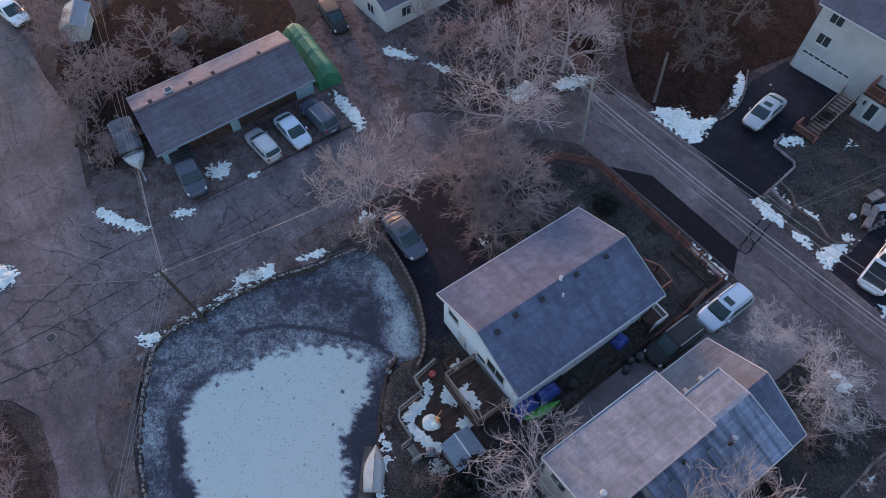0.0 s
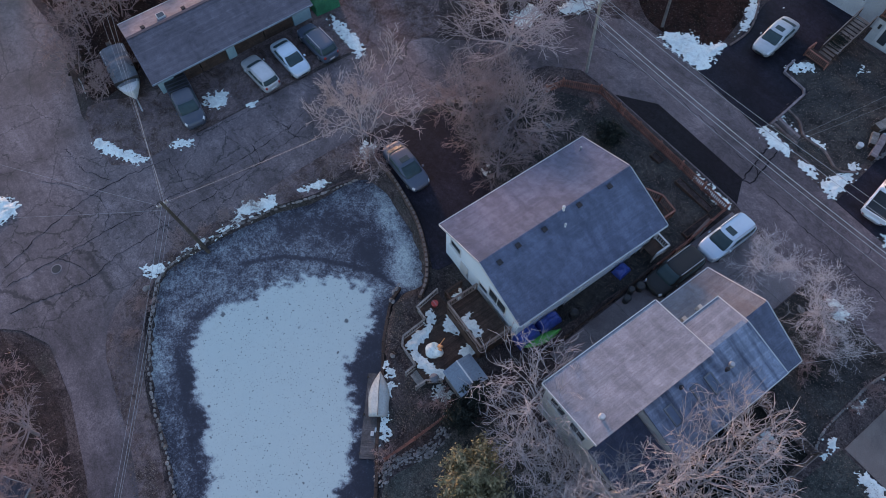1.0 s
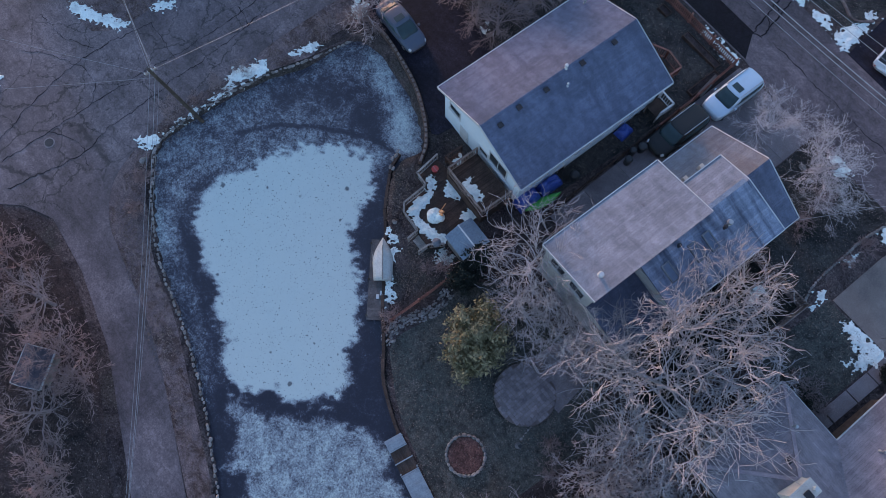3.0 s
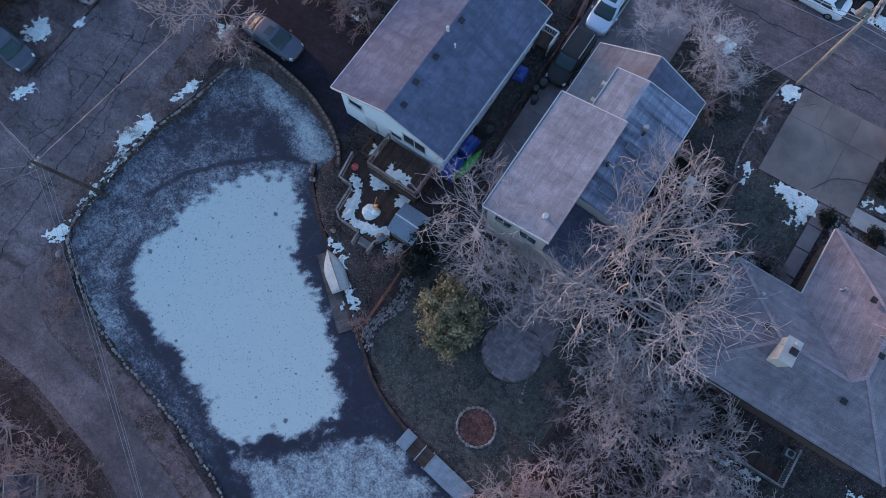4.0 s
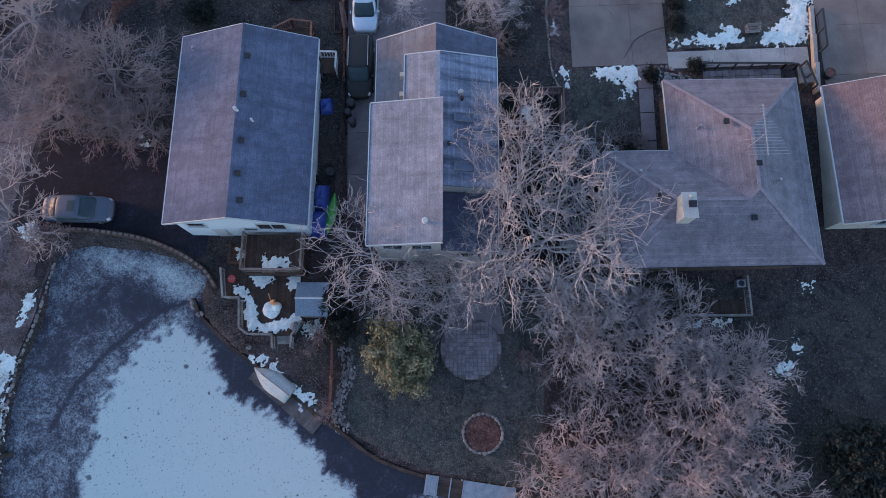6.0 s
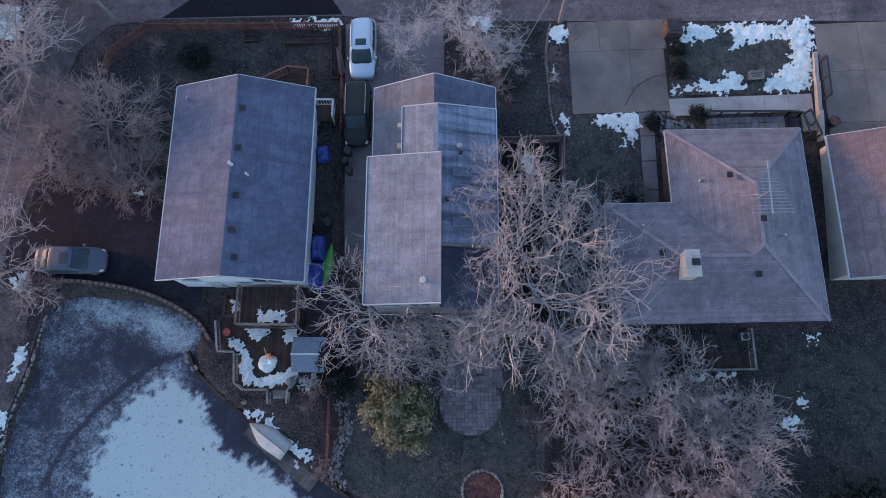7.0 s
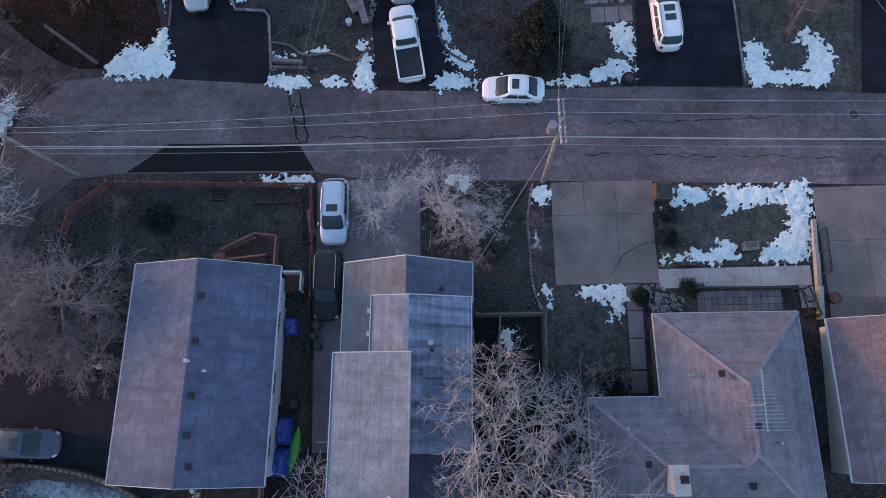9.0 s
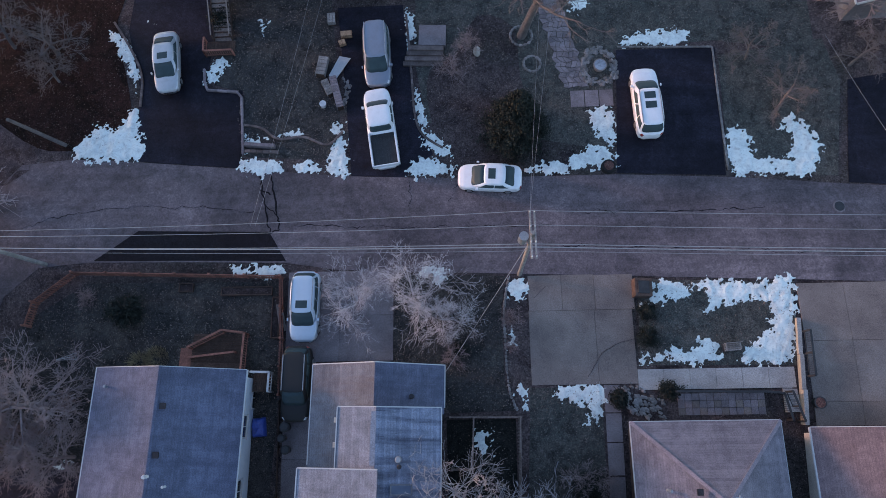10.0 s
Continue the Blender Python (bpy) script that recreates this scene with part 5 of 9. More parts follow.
def vehicle(kind, paint, x, y, turn, label, category, sunroof=False, rails=False, length=None, group="parked vehicles", name="car", lift=0.03, tonneau=False):
    L, W, H, belt, st, foot, roof = CARS[kind]
    k = (length or L) / L
    L = L * k
    z = land(x, y) + lift
    # the car tilts with the slope that it stands on
    c, s = math.cos(radians(turn)), math.sin(radians(turn))
    pitch = math.degrees(math.atan2(land(x + c, y + s) - land(x - c, y - s), 2))
    rollx = math.degrees(math.atan2(land(x - s, y + c) - land(x + s, y - c), 2))
    car = new(name)
    car.matrix_basis = Matrix.Translation((x, y, z)) @ pose(0, 0, 0, 0, 0, turn) @ pose(0, 0, 0, rollx, -pitch, 0)
    tagged(car, label, category, group)
    hw = W / 2
    sx = [q[0] for q in st]
    fine = sorted(set(sx + [-0.5 + i / 28 for i in range(29)] + [-0.493, -0.475, 0.475, 0.493]))

    def flank(fx):
        """Half width and deck height of the body at a place along it."""
        k_ = abs(2 * fx) * 0.988
        return hw * ((1 - k_ ** 10) ** 0.30 if fx < 0 else (1 - k_ ** 8) ** 0.34), float(np.interp(fx, sx, [q[2] for q in st]))

    rings = []
    for fx in fine:
        w, dz = flank(fx)
        end = abs(fx) > 0.47
        z0 = 0.34 if end else 0.22
        half = [(w * 0.92, z0), (w, z0 + 0.18), (w, dz - 0.24), (w * 0.985, dz - 0.12), (w * 0.94, dz - 0.04), (w * 0.82, dz), (w * 0.5, dz + 0.03)]
        rings.append([(fx * L, yy, zz) for yy, zz in half] + [(fx * L, 0, dz + 0.045)] + [(fx * L, -yy, zz) for yy, zz in half[::-1]])
    b = bmesh.new()
    loft(b, rings)
    for f in b.faces:
        f.smooth = True
    body = part("body", b, paint, car)
    # cabin: a rounded plan that draws in towards the roof
    r0, r1 = foot[0] * L, foot[1] * L
    t0, t1 = roof[0] * L, roof[1] * L
    bw, tw = hw * 0.94, hw * 0.84
    zb, zt = belt - 0.03, H - 0.06

    def plan(u, ang, out=0.0, shrink=1.0):
        xr, xf = r0 + (t0 - r0) * u, r1 + (t1 - r1) * u
        w_ = bw + (tw - bw) * u + 0.06 * math.sin(math.pi * min(1.0, u)) + out
        a_ = (xf - xr) / 2 * shrink + out
        c_, s_ = math.cos(ang), math.sin(ang)
        return ((xf + xr) / 2 + a_ * math.copysign(abs(c_) ** 0.42, c_), w_ * shrink * math.copysign(abs(s_) ** 0.42, s_))

    turns = [2 * math.pi * (i + 0.5) / 44 for i in range(44)]
    rings = [[(*plan(u, a), zb + (zt - zb) * u) for a in turns] for u in (0, 0.25, 0.5, 0.75, 0.93, 1.0)]
    for shrink, up in ((0.975, 0.025), (0.92, 0.045), (0.7, 0.062), (0.3, 0.07)):
        rings.append([(*plan(1.0, a, 0.0, shrink), zt + up) for a in turns])
    b = bmesh.new()
    loft(b, rings)
    for f in b.faces:
        f.smooth = True
    part("cabin", b, paint, car)

    def pane(f0, f1, lo, hi, side):
        """Glass that follows the cabin's curve: across an end (side 0) or between two places along a flank."""
        g = bmesh.new()
        if side:
            angs = [side * math.acos(math.copysign(abs(v) ** (1 / 0.42), v)) for v in (f0 + (f1 - f0) * i / 8 for i in range(9))]
        else:
            angs = [f0 + (f1 - f0) * i / 14 for i in range(15)]
        grid = [[g.verts.new((*plan(u, a, 0.012), zb + (zt - zb) * u)) for a in angs] for u in (lo, lo * 0.66 + hi * 0.34, lo * 0.34 + hi * 0.66, hi)]
        for a_, b_ in zip(grid, grid[1:]):
            for i in range(len(angs) - 1):
                g.faces.new((a_[i], a_[i + 1], b_[i + 1], b_[i]))
        for f in g.faces:
            f.smooth = True
        bmesh.ops.recalc_face_normals(g, faces=g.faces[:])
        bmesh.ops.solidify(g, geom=g.faces[:], thickness=0.012)
        return g

    def lamp(fa, fb, side):
        """A lens that follows the body's corner."""
        g = bmesh.new()
        grid = []
        for fx in (fa + (fb - fa) * i / 5 for i in range(6)):
            w, dz = flank(fx)
            grid.append([g.verts.new((fx * L + math.copysign(0.008, fx), side * (w * p + 0.008), dz + q)) for p, q in ((1, -0.26), (1, -0.2), (0.985, -0.12), (0.94, -0.04), (0.86, -0.012))])
        for a_, b_ in zip(grid, grid[1:]):
            for i in range(4):
                g.faces.new((a_[i], a_[i + 1], b_[i + 1], b_[i]))
        for f in g.faces:
            f.smooth = True
        bmesh.ops.recalc_face_normals(g, faces=g.faces[:])
        bmesh.ops.solidify(g, geom=g.faces[:], thickness=0.01)
        return g

    part("windscreen", pane(-0.62, 0.62, 0.03, 0.97, 0), "car_glass", car)
    part("rear_window", pane(math.pi - 0.60, math.pi + 0.60, 0.10 if kind in ("sedan", "pickup") else 0.22, 0.97, 0), "car_glass", car)
    for sgn in (-1, 1):
        cuts = (-0.86, -0.40, 0.16, 0.72) if kind in ("suv", "wagon", "van") else ((-0.7, 0.0, 0.70) if kind == "pickup" else (-0.70, -0.02, 0.72))
        for a, c_ in zip(cuts, cuts[1:]):
            part("side_window", pane(a + 0.025, c_ - 0.025, 0.10, 0.86, sgn), "car_glass", car)
        b = bmesh.new()
        box(b, r1 - 0.55, r1 - 0.38, sgn * (hw + 0.02) - 0.02, sgn * (hw + 0.02) + 0.02 + sgn * 0.12, belt + 0.0, belt + 0.14, 0.02)
        part("wing_mirror", b, paint, car)
        part("headlight", lamp(0.435, 0.474, sgn), "lamp_clear", car)
        part("tail_light", lamp(-0.492, -0.468, sgn), "lamp_red", car)
        for fx in (-0.29 if kind != "pickup" else -0.30, 0.315):
            wheel(car, fx * L, sgn * (hw - 0.11), 0.33 if kind in ("sedan", "wagon") else 0.37, 0.22)
        if rails:
            part("roof_rail", strip(bmesh.new(), (t0 + 0.15, sgn * tw * 0.88, H + 0.02), (t1 - 0.1, sgn * tw * 0.88, H + 0.02), 0.05, 0.05), "metal", car)
    part("grille", boxed(L * 0.485, L * 0.501, -hw * 0.36, hw * 0.36, 0.38, 0.55), "plastic", car)
    part("number_plate", boxed(-L * 0.501, -L * 0.49, -0.26, 0.26, 0.52, 0.63), "paint_white", car)
    if sunroof:
        n = 2 if sunroof == 2 else 1
        for i in range(n):
            xa = t1 - 0.26 - i * 0.72
            part("sunroof", boxed(xa - 0.50, xa, -0.38, 0.38, H - 0.03, H + 0.022, 0.01), "car_glass", car)
    if kind == "pickup":
        zb0, zb1 = 0.74, 1.10
        xa, xb = -L * 0.495, -L * 0.077
        if tonneau:
            part("tonneau_cover", boxed(xa + 0.06, xb, -hw * 0.9, hw * 0.9, 0.9, 1.12, 0.02), "plastic", car)
            for i in range(6):
                part("cover_rib", boxed(xa + 0.2 + i * 0.4, xa + 0.28 + i * 0.4, -hw * 0.88, hw * 0.88, 1.12, 1.15), paint, car)
        part("bed_liner", boxed(xa + 0.08, xb, -hw + 0.16, hw - 0.16, zb0, zb0 + 0.04), "plastic", car)
        for i in range(9):
            yy = -hw + 0.26 + i * (2 * hw - 0.52) / 8
            part("bed_rib", boxed(xa + 0.1, xb - 0.02, yy - 0.03, yy + 0.03, zb0 + 0.04, zb0 + 0.055), "black_metal", car)
        for sgn in (-1, 1):
            part("bed_side", boxed(xa + 0.05, xb, min(sgn * (hw - 0.14), sgn * (hw - 0.01)), max(sgn * (hw - 0.14), sgn * (hw - 0.01)), 0.62, zb1, 0.025), paint, car)
        part("tailgate", boxed(xa, xa + 0.07, -hw + 0.12, hw - 0.12, 0.62, zb1, 0.02), paint, car)
    return car


vehicle("sedan", "paint_grey", -24.95, 12.42, -2, "dark grey sedan with glass sunroof on the driveway", "car", sunroof=1, length=4.9)
vehicle("suv", "paint_ice", -4.95, 27.3, -91, "pale silver-blue crossover with roof rails, parked nose in", "car", sunroof=1, rails=True, length=4.7)
vehicle("suv", "paint_black", -5.3, 22.3, -91, "black sport utility vehicle with roof rails beside a house", "car", rails=True, length=4.8)
vehicle("sedan", "paint_white", 7.55, 36.0, 176, "white sedan with sunroof at the kerb", "car", sunroof=1, length=4.4)
vehicle("pickup", "paint_white", 0.0, 40.0, 98, "white extended-cab pickup truck with empty bed", "pickup truck", name="pickup_truck", length=6.0)
vehicle("van", "paint_van", -0.35, 45.7, -87, "slate-blue minivan behind a white pickup", "van", name="minivan", length=4.9, rails=True)
vehicle("suv", "paint_white", 18.65, 41.2, 92, "white sport utility vehicle with two glass roofs", "car", sunroof=2, rails=True, length=5.2)
vehicle("sedan", "paint_silver", -16.05, 45.9, -84, "silver sedan with sunroof on a black driveway", "car", sunroof=1, length=4.9)
vehicle("pickup", "paint_slate", -41.9, 1.2, -7, "dark blue pickup truck with covered bed beside the garage", "pickup truck", name="pickup_truck", length=5.9, tonneau=True)
vehicle("wagon", "paint_silver", -40.8, 7.9, 184, "old silver station wagon with roof rails", "car", rails=True, length=4.3)
vehicle("sedan", "paint_ice", -40.7, 10.9, 2, "pale silver sedan parked before the garage", "car", length=4.5)
vehicle("suv", "paint_grey", -40.8, 13.8, 183, "dark grey sport utility vehicle with roof rails", "car", rails=True, length=4.7)
vehicle("suv", "paint_black", -52.0, 22.1, -8, "black sport utility vehicle on the gravel track", "car", length=4.9)
vehicle("van", "paint_white", -73.0, -4.6, 12, "white van at the far road", "van", name="van", length=5.0)


# ---- trees and shrubs ----
def tubes_mesh(name, segs, sides, material):
    """Tapered tubes for many branch segments in one mesh; segs: rows of start, end, two radii."""
    a = np.asarray(segs, dtype=np.float64)
    p, q, r0, r1 = a[:, 0:3], a[:, 3:6], a[:, 6], a[:, 7]
    d = q - p
    d /= np.linalg.norm(d, axis=1, keepdims=True) + 1e-9
    ref = np.where(np.abs(d[:, 2:3]) < 0.9, np.array([[0.0, 0.0, 1.0]]), np.array([[1.0, 0.0, 0.0]]))
    u = np.cross(d, ref)
    u /= np.linalg.norm(u, axis=1, keepdims=True) + 1e-9
    w = np.cross(d, u)
    n = len(a)
    ang = np.arange(sides) * 2 * np.pi / sides
    off = u[:, None, :] * np.cos(ang)[None, :, None] + w[:, None, :] * np.sin(ang)[None, :, None]
    v = np.concatenate([p[:, None, :] + off * r0[:, None, None], q[:, None, :] + off * r1[:, None, None]], axis=1).reshape(-1, 3)
    i = np.arange(sides)
    quad = np.stack([i, (i + 1) % sides, (i + 1) % sides + sides, i + sides], axis=1)
    f = (quad[None] + (np.arange(n) * 2 * sides)[:, None, None]).reshape(-1, 4)
    me = bpy.data.meshes.new(name)
    me.vertices.add(len(v))
    me.vertices.foreach_set("co", v.ravel())
    me.loops.add(f.size)
    me.loops.foreach_set("vertex_index", f.ravel().astype(np.int32))
    me.polygons.add(len(f))
    me.polygons.foreach_set("loop_start", (np.arange(len(f)) * 4).astype(np.int32))
    me.update(calc_edges=True)
    me.materials.append(M[material])
    return me


def leaves_mesh(name, pts, size, material, rng, flat=0.5):
    """Many small leaves or needle sprays: two triangles each, turned at random."""
    pts = np.asarray(pts)
    n = len(pts)
    a = rng.normal(size=(n, 3))
    a[:, 2] *= flat
    a /= np.linalg.norm(a, axis=1, keepdims=True)
    b = rng.normal(size=(n, 3))
    b -= a * np.sum(a * b, axis=1, keepdims=True)
    b /= np.linalg.norm(b, axis=1, keepdims=True)
    s = size * rng.uniform(0.6, 1.4, size=(n, 1))
    v = np.stack([pts - a * s, pts + b * s * 0.45, pts + a * s, pts - b * s * 0.45], axis=1).reshape(-1, 3)
    f = np.arange(4 * n).reshape(n, 4)
    me = bpy.data.meshes.new(name)
    me.vertices.add(len(v))
    me.vertices.foreach_set("co", v.ravel())
    me.loops.add(f.size)
    me.loops.foreach_set("vertex_index", f.ravel().astype(np.int32))
    me.polygons.add(n)
    me.polygons.foreach_set("loop_start", (np.arange(n) * 4).astype(np.int32))
    me.update(calc_edges=True)
    me.materials.append(M[material])
    return me


def grow(rng, height, spread, trunk_r, stems=1, limbs=7, counts=(7, 7, 5), bare=0.25, rise=0.35, droop=0.0, wiggle=0.22, twig=0.011, shorten=(0.60, 0.50, 0.45)):
    """Branch segments of a bare tree: stems, limbs, and twigs of three orders."""
    segs = []

    def run(p, d, length, r0, r1, steps, wob, lift):
        pts, step = [np.array(p)], length / steps
        d = np.array(d, dtype=float)
        curl = rng.normal(size=3) * wob * 0.55
        for k in range(steps):
            if k == steps // 2:
                curl = -curl * rng.uniform(-0.4, 1.2)
            d = d + curl + rng.normal(size=3) * wob * 0.45
            d[2] += lift
            d /= np.linalg.norm(d)
            nxt = pts[-1] + d * step
            ra, rb = r0 + (r1 - r0) * k / steps, r0 + (r1 - r0) * (k + 1) / steps
            segs.append((*pts[-1], *nxt, ra, rb))
            pts.append(nxt)
        return pts, d

    def along(pts, u):
        k = u * (len(pts) - 1)
        i = min(int(k), len(pts) - 2)
        return pts[i] + (pts[i + 1] - pts[i]) * (k - i), (pts[i + 1] - pts[i]) / (np.linalg.norm(pts[i + 1] - pts[i]) + 1e-9)

    def child_dir(d, angle):
        a = rng.normal(size=3)
        a -= d * np.dot(a, d)
        a /= np.linalg.norm(a)
        return d * math.cos(angle) + a * math.sin(angle)

    def twigs(pts, length, r, level):
        if level >= len(counts):
            return
        for _ in range(counts[level]):
            u = rng.uniform(0.18, 1.0)
            p, d = along(pts, u)
            dd = child_dir(d, rng.uniform(0.45, 1.05))
            ll = length * shorten[level] * rng.uniform(0.6, 1.2) * (1.15 - 0.5 * u)
            rr = max(twig, r * 0.5 * (1 - 0.5 * u))
            sub, _d = run(p, dd, ll, rr, max(twig * 0.6, rr * 0.35), (5, 4, 2)[level], wiggle, 0.04 - droop)
            twigs(sub, ll, rr, level + 1)

    for s in range(stems):
        a = rng.uniform(0, 6.28)
        lean = 0.10 if stems == 1 else 0.45
        d0 = np.array([math.cos(a) * lean, math.sin(a) * lean, 1.0])
        h = height * (0.62 if stems == 1 else 0.7) * rng.uniform(0.9, 1.1)
        base = (math.cos(a) * 0.1 * (stems > 1), math.sin(a) * 0.1 * (stems > 1), -0.2)
        tr = trunk_r / math.sqrt(stems)
        pts, d = run(base, d0 / np.linalg.norm(d0), h, tr, tr * 0.45, 7, 0.07, 0.02)
        for k in range(limbs):
            u = bare + (1 - bare) * (k + rng.uniform(0, 0.9)) / limbs
            p, dd = along(pts, min(u, 0.999))
            ang = 2.4 * k + rng.uniform(-0.5, 0.5) + a
            out = np.array([math.cos(ang), math.sin(ang), rise + 0.5 * u * rng.uniform(0.4, 1.0)])
            out /= np.linalg.norm(out)
            ll = spread * rng.uniform(0.75, 1.1) * (1.1 - 0.45 * u)
            rr = tr * 0.55 * (1.1 - 0.6 * u)
            sub, _d = run(p, out, ll, rr, rr * 0.25, 6, wiggle * 0.8, 0.03 - droop)
            twigs(sub, ll, rr, 0)
    return segs


def bare_tree(name, seed, material, **kw):
    """Meshes of a bare tree: the stem with its limbs, and the twigs."""
    rng = np.random.default_rng(seed)
    segs = grow(rng, **kw)
    thick = [s for s in segs if s[6] > 0.045]
    thin = [s for s in segs if s[6] <= 0.045]
    return tubes_mesh("trunk", thick or segs[:1], 7, material), tubes_mesh("crown", thin, 3, material)


TREES = {
    "big_pale": bare_tree("tree", 3, "bark_pale", height=8.5, spread=4.8, trunk_r=0.15, limbs=11, counts=(5, 4, 3), wiggle=0.46, twig=0.021, rise=0.22, shorten=(0.92, 0.8, 0.7)),
    "big_pale_b": bare_tree("tree", 14, "bark_pale", height=9.0, spread=5.2, trunk_r=0.16, limbs=12, counts=(5, 4, 3), wiggle=0.46, twig=0.021, rise=0.22, shorten=(0.92, 0.8, 0.7)),
    "grey": bare_tree("tree", 25, "bark_grey", height=7.5, spread=3.9, trunk_r=0.2, limbs=11, counts=(8, 6, 3), rise=0.15, droop=0.01, wiggle=0.32, twig=0.016, shorten=(0.85, 0.68, 0.6)),
    "grey_b": bare_tree("tree", 36, "bark_grey", height=8.5, spread=4.2, trunk_r=0.22, limbs=11, counts=(8, 6, 3), rise=0.2, wiggle=0.32, twig=0.016, shorten=(0.85, 0.68, 0.6)),
    "pale_grey": bare_tree("tree", 36, "bark_thicket", height=9.0, spread=4.8, trunk_r=0.20, limbs=12, counts=(6, 5, 2), rise=0.25, wiggle=0.36, twig=0.020, shorten=(0.85, 0.72, 0.62)),
    "frost": bare_tree("tree", 133, "bark_frost", height=5.0, spread=3.4, trunk_r=0.12, stems=3, limbs=5, counts=(7, 6, 3), rise=0.3, wiggle=0.28, twig=0.010, shorten=(0.75, 0.60, 0.5)),
    "red": bare_tree("tree", 47, "bark_thicket", height=5.0, spread=2.6, trunk_r=0.11, stems=3, limbs=5, counts=(7, 5, 3), rise=0.5, wiggle=0.28, twig=0.014, shorten=(0.75, 0.6, 0.5)),
    "thicket": bare_tree("shrub", 58, "bark_thicket", height=5.0, spread=2.5, trunk_r=0.11, stems=4, limbs=4, counts=(5, 4, 2), rise=0.45, wiggle=0.32, twig=0.019, shorten=(0.9, 0.7, 0.6)),
    "thicket_red": bare_tree("shrub", 69, "bark_thicket", height=4.4, spread=2.3, trunk_r=0.10, stems=4, limbs=4, counts=(5, 4, 2), rise=0.45, wiggle=0.32, twig=0.019, shorten=(0.9, 0.7, 0.6)),
    "far_grey": bare_tree("tree", 111, "bark_grey", height=8.0, spread=3.9, trunk_r=0.2, limbs=9, counts=(6, 5, 3), rise=0.25, wiggle=0.30, twig=0.019, shorten=(0.8, 0.6, 0.5)),
    "tall_grey": bare_tree("tree", 141, "bark_dark", height=14.0, spread=4.5, trunk_r=0.36, limbs=9, counts=(5, 4, 2), bare=0.6, rise=0.25, wiggle=0.30, twig=0.02, shorten=(0.8, 0.6, 0.5)),
    "far_dark": bare_tree("tree", 80, "bark_dark", height=8.5, spread=3.6, trunk_r=0.2, limbs=9, counts=(6, 5, 3), rise=0.4, wiggle=0.30, twig=0.019, shorten=(0.75, 0.6, 0.5)),
    "far_red": bare_tree("tree", 122, "bark_red", height=5.0, spread=2.6, trunk_r=0.11, stems=3, limbs=5, counts=(6, 4, 3), rise=0.5, wiggle=0.30, twig=0.018, shorten=(0.75, 0.6, 0.5)),
    "shrub": bare_tree("shrub", 91, "bark_red", height=1.5, spread=0.9, trunk_r=0.05, stems=5, limbs=5, counts=(5, 3), rise=0.6, bare=0.1, wiggle=0.26, twig=0.010, shorten=(0.7, 0.6, 0.5)),
    "shrub_grey": bare_tree("shrub", 102, "bark_grey", height=1.6, spread=1.0, trunk_r=0.05, stems=5, limbs=5, counts=(5, 3), rise=0.6, bare=0.1, wiggle=0.26, twig=0.010, shorten=(0.7, 0.6, 0.5)),
}


def plant(kind, x, y, turn, size, label, name="tree", category="tree", group="bare trees", up=1.0):
    trunk, twigs = TREES[kind]
    t = new(name)
    t.matrix_basis = Matrix.Translation((x, y, land(x, y))) @ Matrix.Rotation(radians(turn), 4, 'Z') @ Matrix.Diagonal((size, size, size * up, 1))
    tagged(t, label, category, group)
    piece("trunk", trunk, t, Matrix())
    piece("crown", twigs, t, Matrix())
    return t


L_BIG = "large bare tree with pale spreading branches"
for kind, x, y, turn, size, up, label in (
        ("big_pale", -4.4, 7.7, 20, 0.92, 1.15, "bare pale tree overhanging the pale roof"),
        ("big_pale", -2.0, 5.6, 260, 0.62, 0.9, "bare pale tree above an evergreen bush"),
        ("big_pale_b", 5.3, 8.8, 80, 1.05, 1.3, "large bare pale tree between two houses"),
        ("big_pale", 4.9, 12.6, 300, 0.98, 1.45, "bare pale tree close to the grey house"),
        ("big_pale", 4.7, 15.6, 60, 0.66, 1.7, "bare pale tree reaching over a stained roof"),
        ("big_pale", 9.4, 12.2, 130, 0.85, 0.9, "bare pale tree beside the brown hip roof"),
        ("big_pale", 0.6, 6.4, 200, 0.62, 0.95, "bare pale tree behind the grey house"),
        ("big_pale_b", 9.8, 7.2, 310, 0.82, 0.9, L_BIG),
        ("big_pale", 2.4, 7.4, 110, 0.66, 1.5, "bare pale tree leaning over the back roof"),
        ("grey", -22.4, 21.2, 0, 1.12, 0.95, "bare grey tree on the corner lawn"),
        ("grey_b", -20.0, 17.9, 75, 0.62, 0.9, "bare grey tree beside the driveway"),
        ("grey_b", -25.6, 19.8, 200, 0.85, 0.9, "bare grey tree on the corner lawn"),
        ("grey", -22.8, 18.4, 130, 0.72, 0.9, "bare grey tree on the corner lawn"),
        ("grey_b", -26.6, 22.6, 310, 0.75, 0.9, "bare grey tree near the road bend"),
        ("pale_grey", -34.2, 32.0, 140, 1.05, 0.9, "wide bare grey tree at the road bend"),
        ("pale_grey", -29.3, 26.4, 250, 1.15, 0.85, "bare grey tree at the road bend"),
        ("pale_grey", -32.0, 36.0, 30, 1.05, 0.95, "large dense bare tree at the wood's edge"),
        ("frost", -1.6, 27.6, 120, 0.78, 0.7, "small bare tree with frosted grey twigs"),
        ("frost", 2.3, 27.9, 10, 0.95, 0.7, "small bare tree with frosted grey twigs"),
        ("frost", 4.6, 26.4, 230, 0.62, 0.8, "small bare tree with frosted grey twigs"),
        ("red", -30.0, 12.0, 60, 1.5, 1.35, "small red-twigged tree beside the road")):
    plant(kind, x, y, turn, size, label, up=up)
rng_ = random.Random(5)
